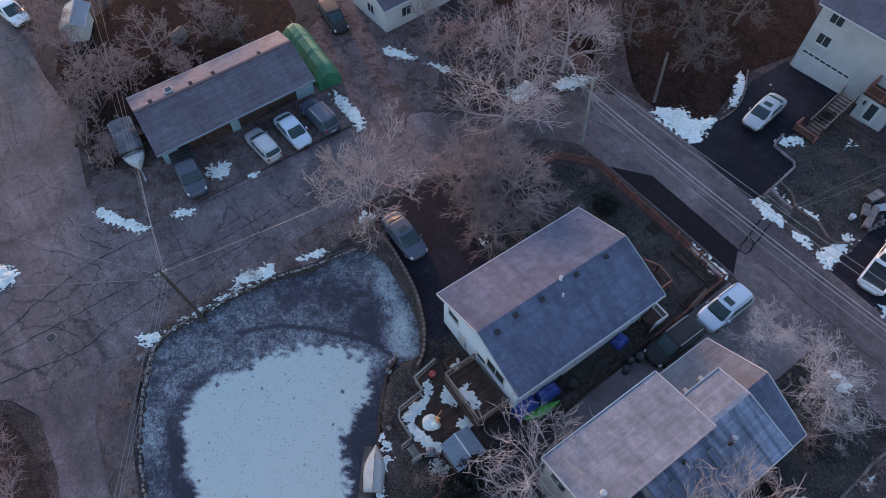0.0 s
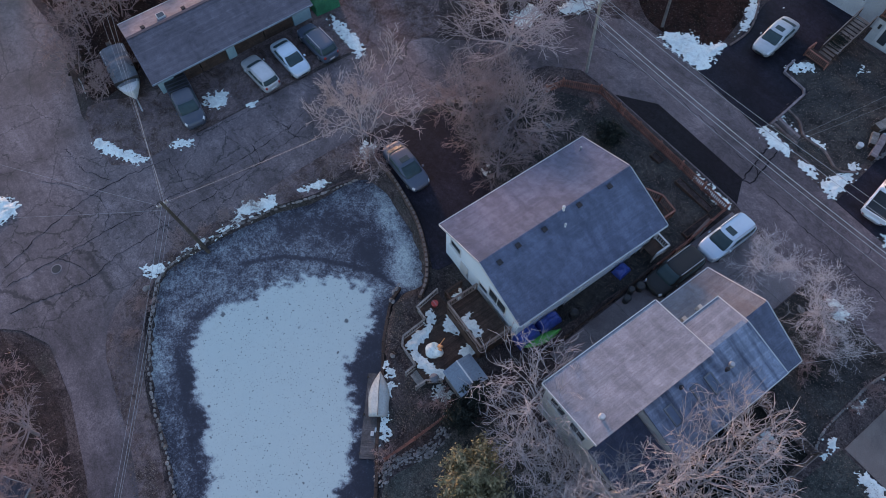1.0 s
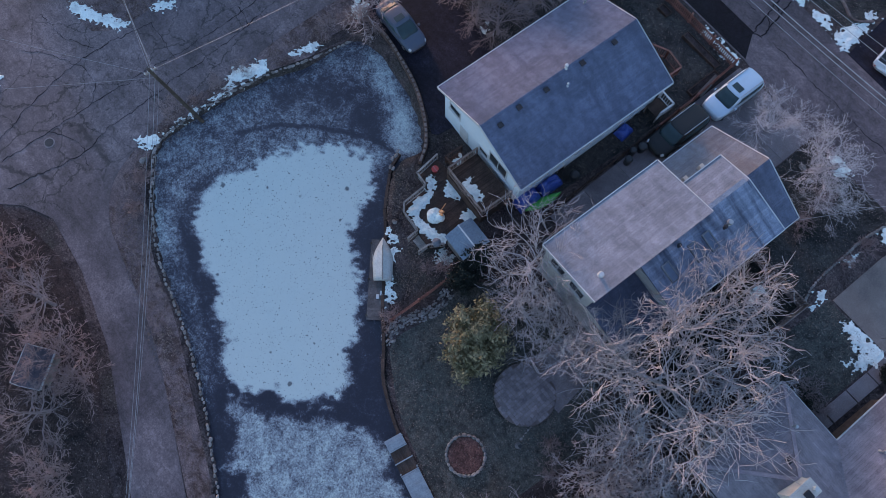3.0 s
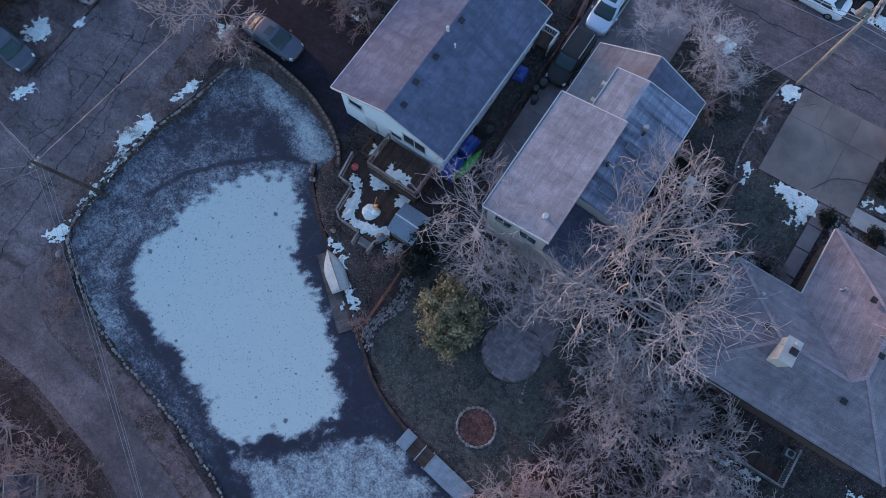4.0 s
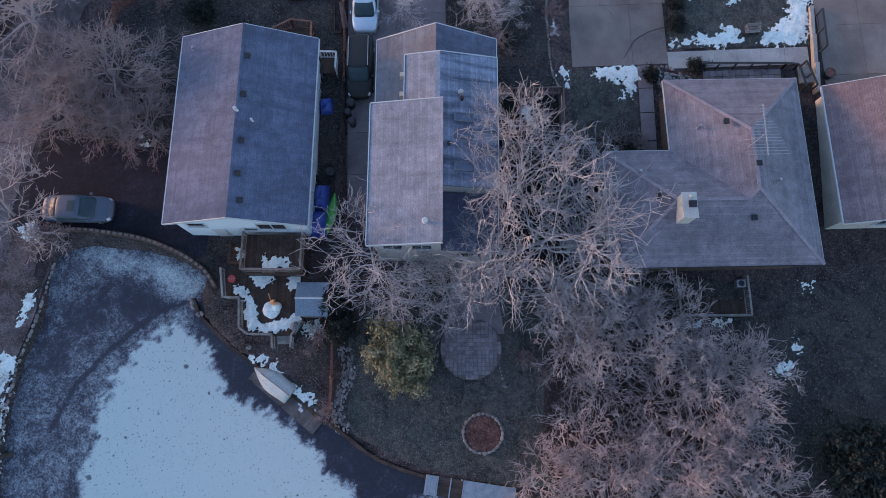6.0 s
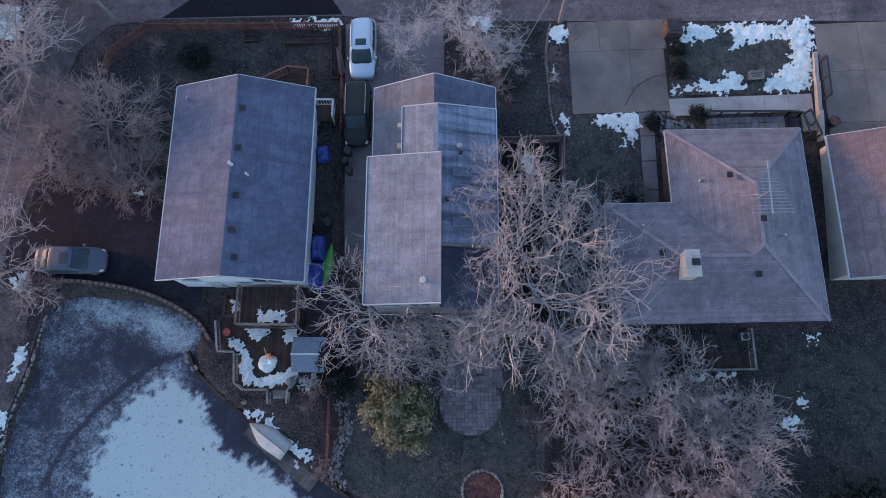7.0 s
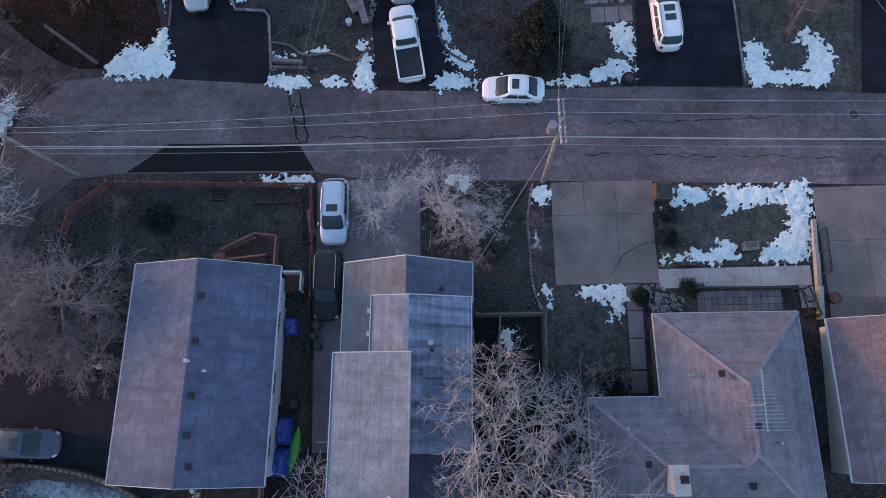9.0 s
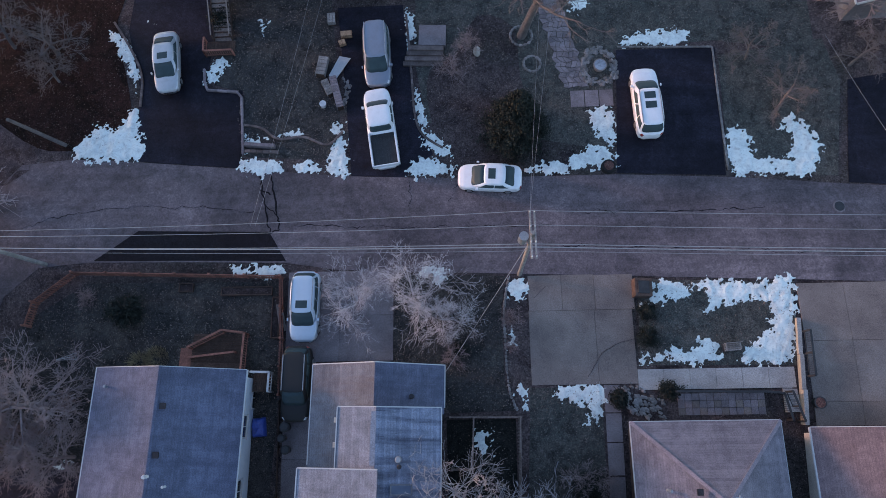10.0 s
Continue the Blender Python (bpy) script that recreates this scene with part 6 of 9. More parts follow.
for x, y, kind in ((8.3, 2.2, "thicket_red"), (12.2, 2.6, "thicket"), (15.4, 1.4, "thicket_red"), (18.0, -0.6, "thicket"), (8.4, -3.2, "thicket"), (12.0, -4.2, "thicket_red"), (15.6, -4.4, "thicket"), (17.6, -4.0, "thicket_red"),
                   (14.0, -1.4, "thicket"), (10.4, -0.6, "thicket_red"), (17.2, -7.0, "thicket"), (12.0, -7.0, "thicket"), (15.0, 4.2, "thicket"), (9.2, 5.4, "thicket_red"), (12.6, 5.2, "thicket_red"), (7.0, -6.0, "thicket"),
                   (19.6, -3.4, "thicket_red"), (19.4, 1.0, "thicket"), (20.4, -6.2, "thicket"), (13.4, -5.8, "thicket_red"), (10.2, 3.4, "thicket"), (17.0, 0.8, "thicket_red"), (9.0, -5.4, "thicket_red")):
    plant(kind, x, y, rng_.uniform(0, 360), rng_.uniform(0.85, 1.1), "leafless multi-stemmed shrub in a dense thicket", up=rng_.uniform(0.8, 1.0), group="thicket shrubs", name="shrub", category="shrub")
for x, y, kind, s in ((-60.4, -1.5, "far_grey", .8), (-54.7, -2.2, "far_red", 1.2), (-55.3, 1.0, "far_red", 1.2), (-51.2, -5.0, "far_red", 1.0), (-47.2, -3.8, "far_red", 0.8), (-57.9, 5.0, "far_grey", .8), (-54.2, 12.8, "far_dark", .8), (-57.7, 10.9, "far_red", 1.2), (-53.0, 6.0, "far_red", .9),
                      (-43.6, 28.4, "far_grey", .8), (-40.6, 32.5, "far_grey", .9), (-36.9, 37.3, "far_red", 1.4), (-33.6, 39.8, "far_grey", .8), (-25.0, 47.3, "far_dark", .8), (-31.3, 44.5, "far_dark", .9), (-38.4, 28.0, "far_red", 1.3), (-46, 38, "far_dark", 1.0), (-40, 44, "far_red", 1.5), (-34, 51, "far_dark", 1.0), (-26, 54, "far_dark", 1.0), (-50, 46, "far_grey", 1.0), (-64, 12, "far_dark", 1.0), (-70, 4, "far_grey", .9), (-66, -2, "far_red", 1.2), (-48, 1.0, "far_red", .7)):
    plant(kind, x, y, rng_.uniform(0, 360), s * rng_.uniform(0.9, 1.1), "bare tree at the edge of brown woods", group="woodland trees", up=0.9)
for x, y, kind, s in ((-22.7, -19.6, "far_grey", .75), (-19.2, -20.6, "far_red", 1.1), (-16.6, -23.4, "far_grey", .7), (-27.0, -20.4, "far_red", 1.0), (-17.0, -20.6, "far_red", .8), (-24.4, -22.6, "far_red", 1.1), (-12.5, -24.5, "far_red", 1.0), (-30.0, -21.5, "far_red", .8), (-20.5, -25.5, "far_grey", .8)):
    plant(kind, x, y, rng_.uniform(0, 360), s, "bare tree on the road island", group="island trees", up=0.85)
for x, y, kind, s in ((-24.6, 45.0, "far_dark", .55), (26.1, 44.6, "far_dark", .62), (27.8, 40.6, "far_dark", .66), (33.2, 43.8, "far_dark", .6), (-28.5, 48.0, "far_dark", .8), (10.2, 47.2, "tall_grey", 1.0), (34.5, 47.5, "far_grey", .8)):
    plant(kind, x, y, rng_.uniform(0, 360), s, "bare tree north of the street", group="northern trees", up=0.85)
for x, y, kind, s in ((-28.2, 9.6, "shrub", 1.1), (-29.9, -1.4, "shrub_grey", .9), (-29.8, -3.2, "shrub", .8), (-29.7, 0.9, "shrub_grey", .8), (-30.0, -5.2, "shrub_grey", 1.0), (-27.1, 10.2, "shrub", 1.2), (-25.9, 10.5, "shrub_grey", 1.0), (-28.9, 8.2, "shrub_grey", 1.1), (-27.8, 10.9, "shrub", 1.0),
                      (-21.8, 19.6, "shrub", 1.6), (-20.9, 21.4, "shrub", 1.3), (-23.6, 19.4, "shrub", 1.5), (-8.2, 3.6, "shrub", 1.2), (-8.8, 2.6, "shrub", .8), (-7.7, -1.6, "shrub_grey", .9), (5.1, 44.5, "shrub_grey", 1.2), (6.0, 46.3, "shrub_grey", 1.2), (8.7, 26.2, "shrub", 1.0), (8.6, 24.6, "shrub", .7), (4.6, 24.0, "shrub_grey", 1.0),
                      (6.8, 0.6, "shrub", 1.2), (5.8, 1.6, "shrub", 1.0), (12.4, 16.2, "shrub_grey", 1.2), (14.0, 16.0, "shrub_grey", 1.0), (-49.6, -2.8, "shrub", 1.2), (-20.2, 28.2, "shrub", .9), (-26.9, -9.6, "shrub", 1.0), (-25.0, -11.4, "shrub", .9), (4.4, 26.6, "shrub_grey", .9)):
    plant(kind, x, y, rng_.uniform(0, 360), s, "leafless red-brown garden shrub" if kind == "shrub" else "leafless grey garden shrub", name="shrub", category="shrub", group="garden shrubs")


def conifer(x, y, h, r, material, label, seed, name="conifer", rounded=False, size=0.13, n=9000):
    """An evergreen: a stem, whorls of boughs, and sprays along each bough."""
    rng = np.random.default_rng(seed)
    t = thing(name, x, y, land(x, y), 0, label, "evergreen", "evergreens")
    segs = [(0, 0, -0.2, 0, 0, h * 0.95, 0.12 * h / 5, 0.02)]
    pts = []
    tiers = int(h * 7)
    for k in range(tiers):
        u = (k + 0.5) / tiers
        z = h * (0.06 + 0.9 * u)
        rr = r * (math.sqrt(max(0.02, 1 - (2 * abs(u - 0.42)) ** 2.2)) if rounded else (1.02 - u) ** 0.8)
        for b in range(7):
            a = b * 0.9 + k * 2.4 + rng.uniform(-0.3, 0.3)
            lobe = 1 + (0.42 * noise.noise(Vector((math.cos(a) * 1.6, math.sin(a) * 1.6, z * 0.5 + seed))) + 0.14 * math.sin(5 * a + seed + z) if rounded else 0)
            ll = rr * rng.uniform(0.66, 1.12) * lobe
            e = (math.cos(a) * ll, math.sin(a) * ll, z + ll * (0.25 if rounded else -0.12) + rng.normal() * 0.1)
            segs.append((0, 0, z, *e, 0.03, 0.006))
            m = max(3, int(n / (tiers * 7)))
            w = rng.uniform(0.25, 1.03, size=m) ** 0.7
            q = np.array([0, 0, z]) + (np.array(e) - np.array([0, 0, z])) * w[:, None] + rng.normal(size=(m, 3)) * np.array([0.16, 0.16, 0.08]) * (0.5 + rr / 3)
            pts.append(q)
    piece("trunk", tubes_mesh("trunk", segs, 5, "bark_dark"), t, Matrix())
    piece("foliage", leaves_mesh("foliage", np.concatenate(pts), size, material, rng), t, Matrix())
    return t


conifer(9.3, 39.5, 6.0, 2.35, "leaf_dark", "tall dark spruce on a front lawn", 7, size=0.085, n=60000)
conifer(-2.9, 2.2, 3.6, 2.0, "leaf_olive", "olive and yellow-green broad evergreen bush", 8, "evergreen_bush", True, 0.13, 12000)
conifer(-2.1, 0.9, 2.4, 1.5, "leaf_olive", "low olive evergreen bush", 18, "evergreen_bush", True, 0.12, 6000)
conifer(-7.2, 5.6, 2.6, 1.0, "leaf_dark", "dark clipped evergreen beside the shed", 9, "evergreen_bush", True, 0.10, 6000)
conifer(-6.6, 3.9, 1.8, 1.1, "leaf_dark", "dark spreading evergreen by the fence", 10, "evergreen_bush", True, 0.10, 5000)
conifer(26.4, -5.4, 3.6, 2.9, "leaf_dark", "large dark evergreen at the lawn's edge", 11, "evergreen_bush", True, 0.15, 14000)
conifer(-17.2, 27.3, 1.5, 1.2, "leaf_dark", "round dark shrub on the fenced lawn", 12, "evergreen_bush", True, 0.09, 5000)
for i, (x, y, s) in enumerate(((17.4, 26.5, 0.55), (17.25, 24.85, 0.75), (18.3, 21.5, 0.6), (5.2, 24.2, 0.5), (13.0, 15.8, 0.8), (-12.4, 49.4, 0.9), (15.2, 21.0, 0.6))):
    conifer(x, y, s * 1.3, s, "leaf_dark", "clipped round dark shrub", 30 + i, "evergreen_bush", True, 0.07, 2500)


# fallen leaves and small litter, too many to count
def litter(poly, n, material, label, seed, size=0.05):
    rng = np.random.default_rng(seed)
    xs, ys = [p[0] for p in poly], [p[1] for p in poly]
    pts = []
    while len(pts) < n:
        x, y = rng.uniform(min(xs), max(xs)), rng.uniform(min(ys), max(ys))
        if noise.noise(Vector((x * 0.35, y * 0.35, seed))) > rng.uniform(-0.6, 0.5) and inside(poly, x, y):
            pts.append((x, y, land(x, y) + 0.045 + rng.uniform(0, 0.02)))
    tagged(new("leaf_litter", leaves_mesh("leaf_litter", pts, size, material, rng, 0.12)), label, "leaf litter", "fallen leaves", "stuff")


for poly, n, mat, seed in (
        ([(-27, 17.5), (-6.7, 17.5), (-6.7, 29.3), (-21, 29.6), (-27, 24)], 5000, "leaf_litter", 1), ([(-6, -4), (-6, 6), (10, 8), (12, -7), (0, -6)], 5000, "leaf_litter", 2), ([(10, 8), (12, -7.5), (40, -7.5), (40, 7)], 11000, "leaf_litter", 3),
        ([(-60, 60), (-52, 36), (-38.5, 27), (-28.5, 40.5), (-18.6, 39.4), (-20.5, 60)], 12000, "leaf_rust", 4), ([(-34, -21), (-27.6, -18.4), (-10.8, -22.4), (4, -34), (-33, -36)], 6000, "leaf_litter", 5), ([(-64, -3), (-47.5, -5.4), (-52, 3), (-52, 15), (-72, 14)], 5000, "leaf_rust", 6),
        ([(1, 29.3), (8.4, 29), (8.6, 20.4), (4.6, 20.3), (0.9, 23.4)], 1500, "leaf_litter", 7), ([(-12, 51), (-10.3, 38.6), (-3, 38.2), (-4, 51)], 2500, "leaf_litter", 8), ([(3.2, 41), (16, 38.6), (16.6, 46.6), (31, 46.6), (31, 56), (2.4, 56)], 3200, "leaf_litter", 9), ([(-29.5, 8), (-30.4, -7), (-26, -13.4), (-9, -17.6), (-9, -16.8), (-27, -10), (-29, -3), (-27.6, 8)], 3500, "leaf_litter", 10),
        ([(-47, -5), (-39, -4), (-38.8, 1), (-44, 1), (-44.6, -2)], 1500, "leaf_litter", 11), ([(9.6, 21.6), (14.2, 21.6), (14.2, 15), (9.3, 14.6)], 900, "leaf_litter", 12), ([(17.1, 28.7), (27, 28.2), (26.5, 23), (16.8, 23.1)], 1200, "leaf_litter", 13), ([(-16.4, 6), (-9, 3), (-7.4, -1.5), (-9, -1), (-15, 3.6)], 1500, "leaf_litter", 14)):
    litter(poly, n, mat, "scattered dead leaves on the ground", seed)


# ---- snow on the pond and in the gardens ----
PATCHES = [
    ([(-22.8, 38.7), (-21.4, 41.2), (-20.0, 40.9), (-18.5, 42.6), (-17.75, 40.2), (-18.0, 38.5)], 0.3), ([(-13.3, 45.5), (-12.4, 46.2), (-11.8, 45.9), (-12.3, 44.6), (-13.2, 44.4)], 0.15),
    ([(-10.6, 37.6), (-9.9, 38.5), (-8.6, 38.0), (-7.6, 38.1), (-7.4, 37.3), (-9.5, 37.1)], 0.25), ([(-6.4, 37.4), (-5.6, 37.9), (-4.4, 37.7), (-4.0, 37.2), (-5.4, 37.1)], 0.16), ([(-3.9, 37.4), (-3.4, 39.6), (-2.8, 39.5), (-2.4, 36.8), (-3.6, 37.0)], 0.2), ([(-7.6, 40.0), (-6.6, 40.3), (-5.6, 40.1), (-6.4, 39.7)], 0.1), ([(-10.0, 39.8), (-8.2, 39.6), (-8.2, 39.3), (-10.0, 39.45)], 0.1), ([(-3.6, 40.6), (-3.0, 41.0), (-2.9, 40.0), (-3.5, 40.0)], 0.1),
    ([(1.7, 37.2), (2.6, 37.9), (3.6, 37.6), (5.2, 37.2), (5.0, 36.6), (3.2, 36.5), (1.8, 36.7)], 0.25), ([(2.3, 42.9), (2.8, 42.6), (3.2, 40.0), (4.8, 38.5), (4.2, 38.0), (2.9, 39.0)], 0.16),
    ([(14.6, 41.0), (16.5, 41.0), (16.5, 39.4), (16.1, 38.3), (15.2, 39.2)], 0.2), ([(13.2, 37.4), (14.8, 38.2), (16.2, 38.0), (16.0, 36.7), (13.4, 36.8)], 0.2), ([(10.2, 36.7), (12.9, 37.2), (12.6, 36.6)], 0.15),
    ([(24.1, 39.5), (25.6, 38.6), (26.0, 37.2), (27.8, 36.9), (28.6, 38.2), (27.8, 39.4), (28.6, 40.2), (30.2, 38.6), (30.3, 37.0), (29.2, 35.8), (25.8, 35.9), (24.3, 36.0)], 0.3),
    ([(17.3, 46.6), (19.4, 47.1), (22.3, 47.1), (21.2, 45.9), (17.5, 46.0)], 0.18), ([(13.5, 50.0), (15.2, 49.9), (14.6, 48.8)], 0.12), ([(-21.1, 49.2), (-20.1, 48.4), (-18.8, 46.8), (-18.6, 43.8), (-19.3, 46.0), (-20.6, 47.8)], 0.18),
    ([(1.6, 49.4), (2.2, 49.2), (2.2, 46.7), (1.8, 46.8)], 0.15), ([(18.3, 28.8), (20.1, 28.2), (20.2, 27.6), (18.6, 27.2), (17.2, 26.9), (17.9, 27.7)], 0.16),
    ([(20.6, 28.4), (24.0, 28.5), (26.6, 28.7), (27.1, 28.0), (26.8, 25.6), (26.3, 23.2), (23.2, 23.1), (23.6, 24.3), (25.1, 25.4), (25.3, 26.4), (24.6, 27.3), (22.6, 26.8), (21.2, 26.5), (21.6, 27.4)], 0.22),
    ([(16.9, 23.4), (18.6, 24.1), (19.6, 24.0), (21.2, 24.7), (21.8, 23.4), (20.0, 23.1)], 0.18), ([(11.0, 21.7), (14.2, 21.8), (14.1, 20.2), (13.3, 19.2), (13.1, 20.6), (11.9, 20.9)], 0.16), ([(6.1, 19.2), (7.0, 18.9), (6.8, 17.6), (6.2, 17.9)], 0.15),
    ([(8.7, 29.0), (9.7, 28.8), (9.6, 27.8), (8.5, 27.8)], 0.2), ([(-10.2, 30.3), (-8.4, 30.2), (-6.9, 30.2), (-7.0, 29.7), (-9.8, 29.8)], 0.16), ([(-43.3, -6.7), (-41.6, -5.5), (-39.6, -4.4), (-38.8, -3.8), (-38.9, -4.9), (-40.4, -5.8), (-42.2, -6.9)], 0.3),
    ([(-39.2, -1.9), (-38.6, -0.2), (-37.9, -0.4), (-38.4, -1.9)], 0.2), ([(-41.9, 2.7), (-41.7, 4.4), (-40.9, 4.6), (-39.8, 3.6), (-40.6, 2.4)], 0.25), ([(-39.2, 5.0), (-38.8, 6.3), (-38.4, 5.4)], 0.14), ([(-43.3, 16.5), (-42.2, 17.2), (-39.8, 17.2), (-38.0, 16.9), (-37.4, 15.9), (-39.4, 16.1), (-41.4, 16.1)], 0.35),
    ([(-45.8, 24.0), (-44.2, 25.4), (-42.6, 26.0), (-42.2, 25.5), (-44.6, 23.6)], 0.2), ([(-41.4, 26.5), (-38.8, 27.8), (-38.8, 26.9)], 0.2), ([(-42.6, -15.0), (-41.4, -14.3), (-40.0, -15.0), (-40.6, -16.4), (-42.4, -16.4)], 0.4), ([(-29.8, -8.7), (-29.6, -7.5), (-28.8, -7.4), (-28.5, -8.3)], 0.3),
    ([(-30.3, -0.4), (-29.9, 2.1), (-28.8, 2.3), (-28.6, 1.7), (-29.2, -0.7)], 0.4), ([(-33.1, 29.9), (-33.0, 32.4), (-31.2, 32.2), (-31.0, 29.8)], 0.25), ([(-31.5, 35.0), (-30.0, 37.6), (-29.0, 36.4), (-30.3, 33.9)], 0.3),
    ([(-12.9, 2.2), (-11.7, 1.9), (-10.6, 0.9), (-11.9, 1.4)], 0.1), ([(-9.8, 0.3), (-8.4, -0.8), (-8.8, -1.1), (-10.0, -0.1)], 0.12), ([(-9.2, 4.2), (-7.7, 4.1), (-7.7, 3.6), (-9.1, 3.6)], 0.12), ([(22.2, 0.2), (23.0, 0.9), (23.9, 0.9), (23.6, 0.4)], 0.08), ([(23.4, 1.6), (23.8, 2.6), (24.2, 1.6)], 0.06),
    ([(16.2, 3.8), (17.6, 3.9), (17.4, 3.4), (16.4, 3.2)], 0.1), ([(18.2, 3.9), (19.6, 3.9), (19.2, 3.5)], 0.1), ([(24.6, 6.5), (25.2, 6.4), (25.0, 5.8)], 0.12), ([(-29.2, 10.6), (-28.6, 11.6), (-27.8, 11.2), (-28.3, 10.2)], 0.3), ([(2.8, 30.0), (4.2, 29.6), (3.9, 28.8), (2.6, 29.2)], 0.16), ([(-21.4, 17.6), (-20.6, 17.9), (-20.2, 17.2), (-20.8, 17.0)], 0.14),
    ([(9.0, 21.9), (9.5, 21.4), (9.3, 20.4), (8.9, 21.0)], 0.1), ([(8.5, 25.6), (8.9, 25.6), (8.8, 24.6), (8.4, 24.8)], 0.12), ([(-18.4, 50.0), (-17.6, 49.8), (-17.8, 49.0)], 0.1), ([(-9.6, 49.4), (-9.0, 49.2), (-9.2, 48.2)], 0.08), ([(-28.9, 4.6), (-28.3, 6.6), (-27.9, 6.4), (-28.5, 4.4)], 0.25),
    ([(-29.25, -6.9), (-29.45, -4.0), (-29.3, -0.8), (-28.9, -0.8), (-29.0, -3.9), (-28.9, -6.7)], 0.15)]
for i, (poly, th) in enumerate(PATCHES):
    snow_patch(curved(poly, 3), "ragged patch of old melting snow on the ground", 0.085, th * 0.55, "snow", 20 + i, 0.95)


# ---- fences, decks, walls and garden things ----
def along_line(pts, step):
    """Points and headings at even steps along a line of corners."""
    out = []
    for a, b in zip(pts, pts[1:]):
        a, b = Vector(a[:2]), Vector(b[:2])
        n = max(1, round((b - a).length / step))
        ang = math.degrees(math.atan2(b.y - a.y, b.x - a.x))
        for i in range(n):
            p = a.lerp(b, (i + 0.5) / n)
            out.append((p.x, p.y, ang, (b - a).length / n))
    return out


def picket_fence(pts, label, h=1.0, material="red_wood", gap=0.17, name="fence", base=None):
    f = thing(name, pts[0][0], pts[0][1], 0, 0, label, "fence", "fences")
    o = Vector((pts[0][0], pts[0][1], 0))
    zz = base or land
    post = mesh_of("post", box(bmesh.new(), -0.06, 0.06, -0.06, 0.06, -0.3, h + 0.12, 0.012), material)
    pick = mesh_of("slat", box(bmesh.new(), -0.045, 0.045, -0.05, -0.028, 0.06, h), material)
    for a, b in zip(pts, pts[1:]):
        n = max(1, round(math.dist(a, b) / 2.4))
        for i in range(n + (b is pts[-1])):
            x, y = a[0] + (b[0] - a[0]) * i / n, a[1] + (b[1] - a[1]) * i / n
            piece("post", post, f, Matrix.Translation(Vector((x, y, zz(x, y))) - o))
        for i in range(n):
            p, q = ((a[0] + (b[0] - a[0]) * k / n, a[1] + (b[1] - a[1]) * k / n) for k in (i, i + 1))
            for hh in (0.22, h - 0.18):
                r = part("rail", strip(bmesh.new(), Vector((*p, zz(*p) + hh)) - o, Vector((*q, zz(*q) + hh)) - o, 0.07, 0.09), material, f)
    for x, y, ang, _l in along_line(pts, gap):
        piece("slat", pick, f, Matrix.Translation(Vector((x, y, zz(x, y))) - o) @ Matrix.Rotation(radians(ang), 4, 'Z'))
    return f


def planks(parent, x0, x1, y0, y1, z, material, along='x', w=0.14, t=0.035, name="plank", m=None):
    """Boards side by side with open joints, each an object on one shared mesh."""
    L = (x1 - x0) if along == 'x' else (y1 - y0)
    span = (y1 - y0) if along == 'x' else (x1 - x0)
    n = max(1, round(span / w))
    w = span / n
    me = mesh_of(name, box(bmesh.new(), 0, L, 0.006, w - 0.006, 0, t), material)
    for i in range(n):
        mm = Matrix.Translation((x0, y0 + i * w, z)) if along == 'x' else Matrix.Translation((x0 + (i + 1) * w, y0, z)) @ Matrix.Rotation(radians(90), 4, 'Z')
        piece(name, me, parent, (m @ mm) if m else mm)


def railing(parent, pts, z, h, material, gap=0.14, post_step=1.6, baluster=0.035):
    for a, b in zip(pts, pts[1:]):
        d = math.dist(a, b)
        n = max(1, round(d / post_step))
        for i in range(n + 1):
            x, y = a[0] + (b[0] - a[0]) * i / n, a[1] + (b[1] - a[1]) * i / n
            part("post", boxed(x - 0.05, x + 0.05, y - 0.05, y + 0.05, z - 0.1, z + h), material, parent)
        part("handrail", strip(bmesh.new(), (*a, z + h + 0.02), (*b, z + h + 0.02), 0.13, 0.045), material, parent)
        part("bottom_rail", strip(bmesh.new(), (*a, z + 0.1), (*b, z + 0.1), 0.05, 0.05), material, parent)
        me = mesh_of("baluster", box(bmesh.new(), -baluster / 2, baluster / 2, -baluster / 2, baluster / 2, z + 0.1, z + h), material)
        k = max(1, round(d / gap))
        for i in range(k):
            u = (i + 0.5) / k
            piece("baluster", me, parent, Matrix.Translation((a[0] + (b[0] - a[0]) * u, a[1] + (b[1] - a[1]) * u, 0)))


def blob(rng, sx, sy, sz, sub=2, rough=0.18):
    bm = bmesh.new()
    bmesh.ops.create_icosphere(bm, subdivisions=sub, radius=1.0)
    o = Vector((rng.uniform(0, 90), rng.uniform(0, 90), 0))
    for v in bm.verts:
        k = 1 + rough * noise.noise(v.co * 1.3 + o) + rough * 0.5 * noise.noise(v.co * 3.1 + o)
        v.co = Vector((v.co.x * sx * k, v.co.y * sy * k, v.co.z * sz * k))
    return bm


STONES = [mesh_of("stone", blob(random.Random(60 + i), 1.0, 0.78, 0.62, 2, 0.35), "stone") for i in range(6)]


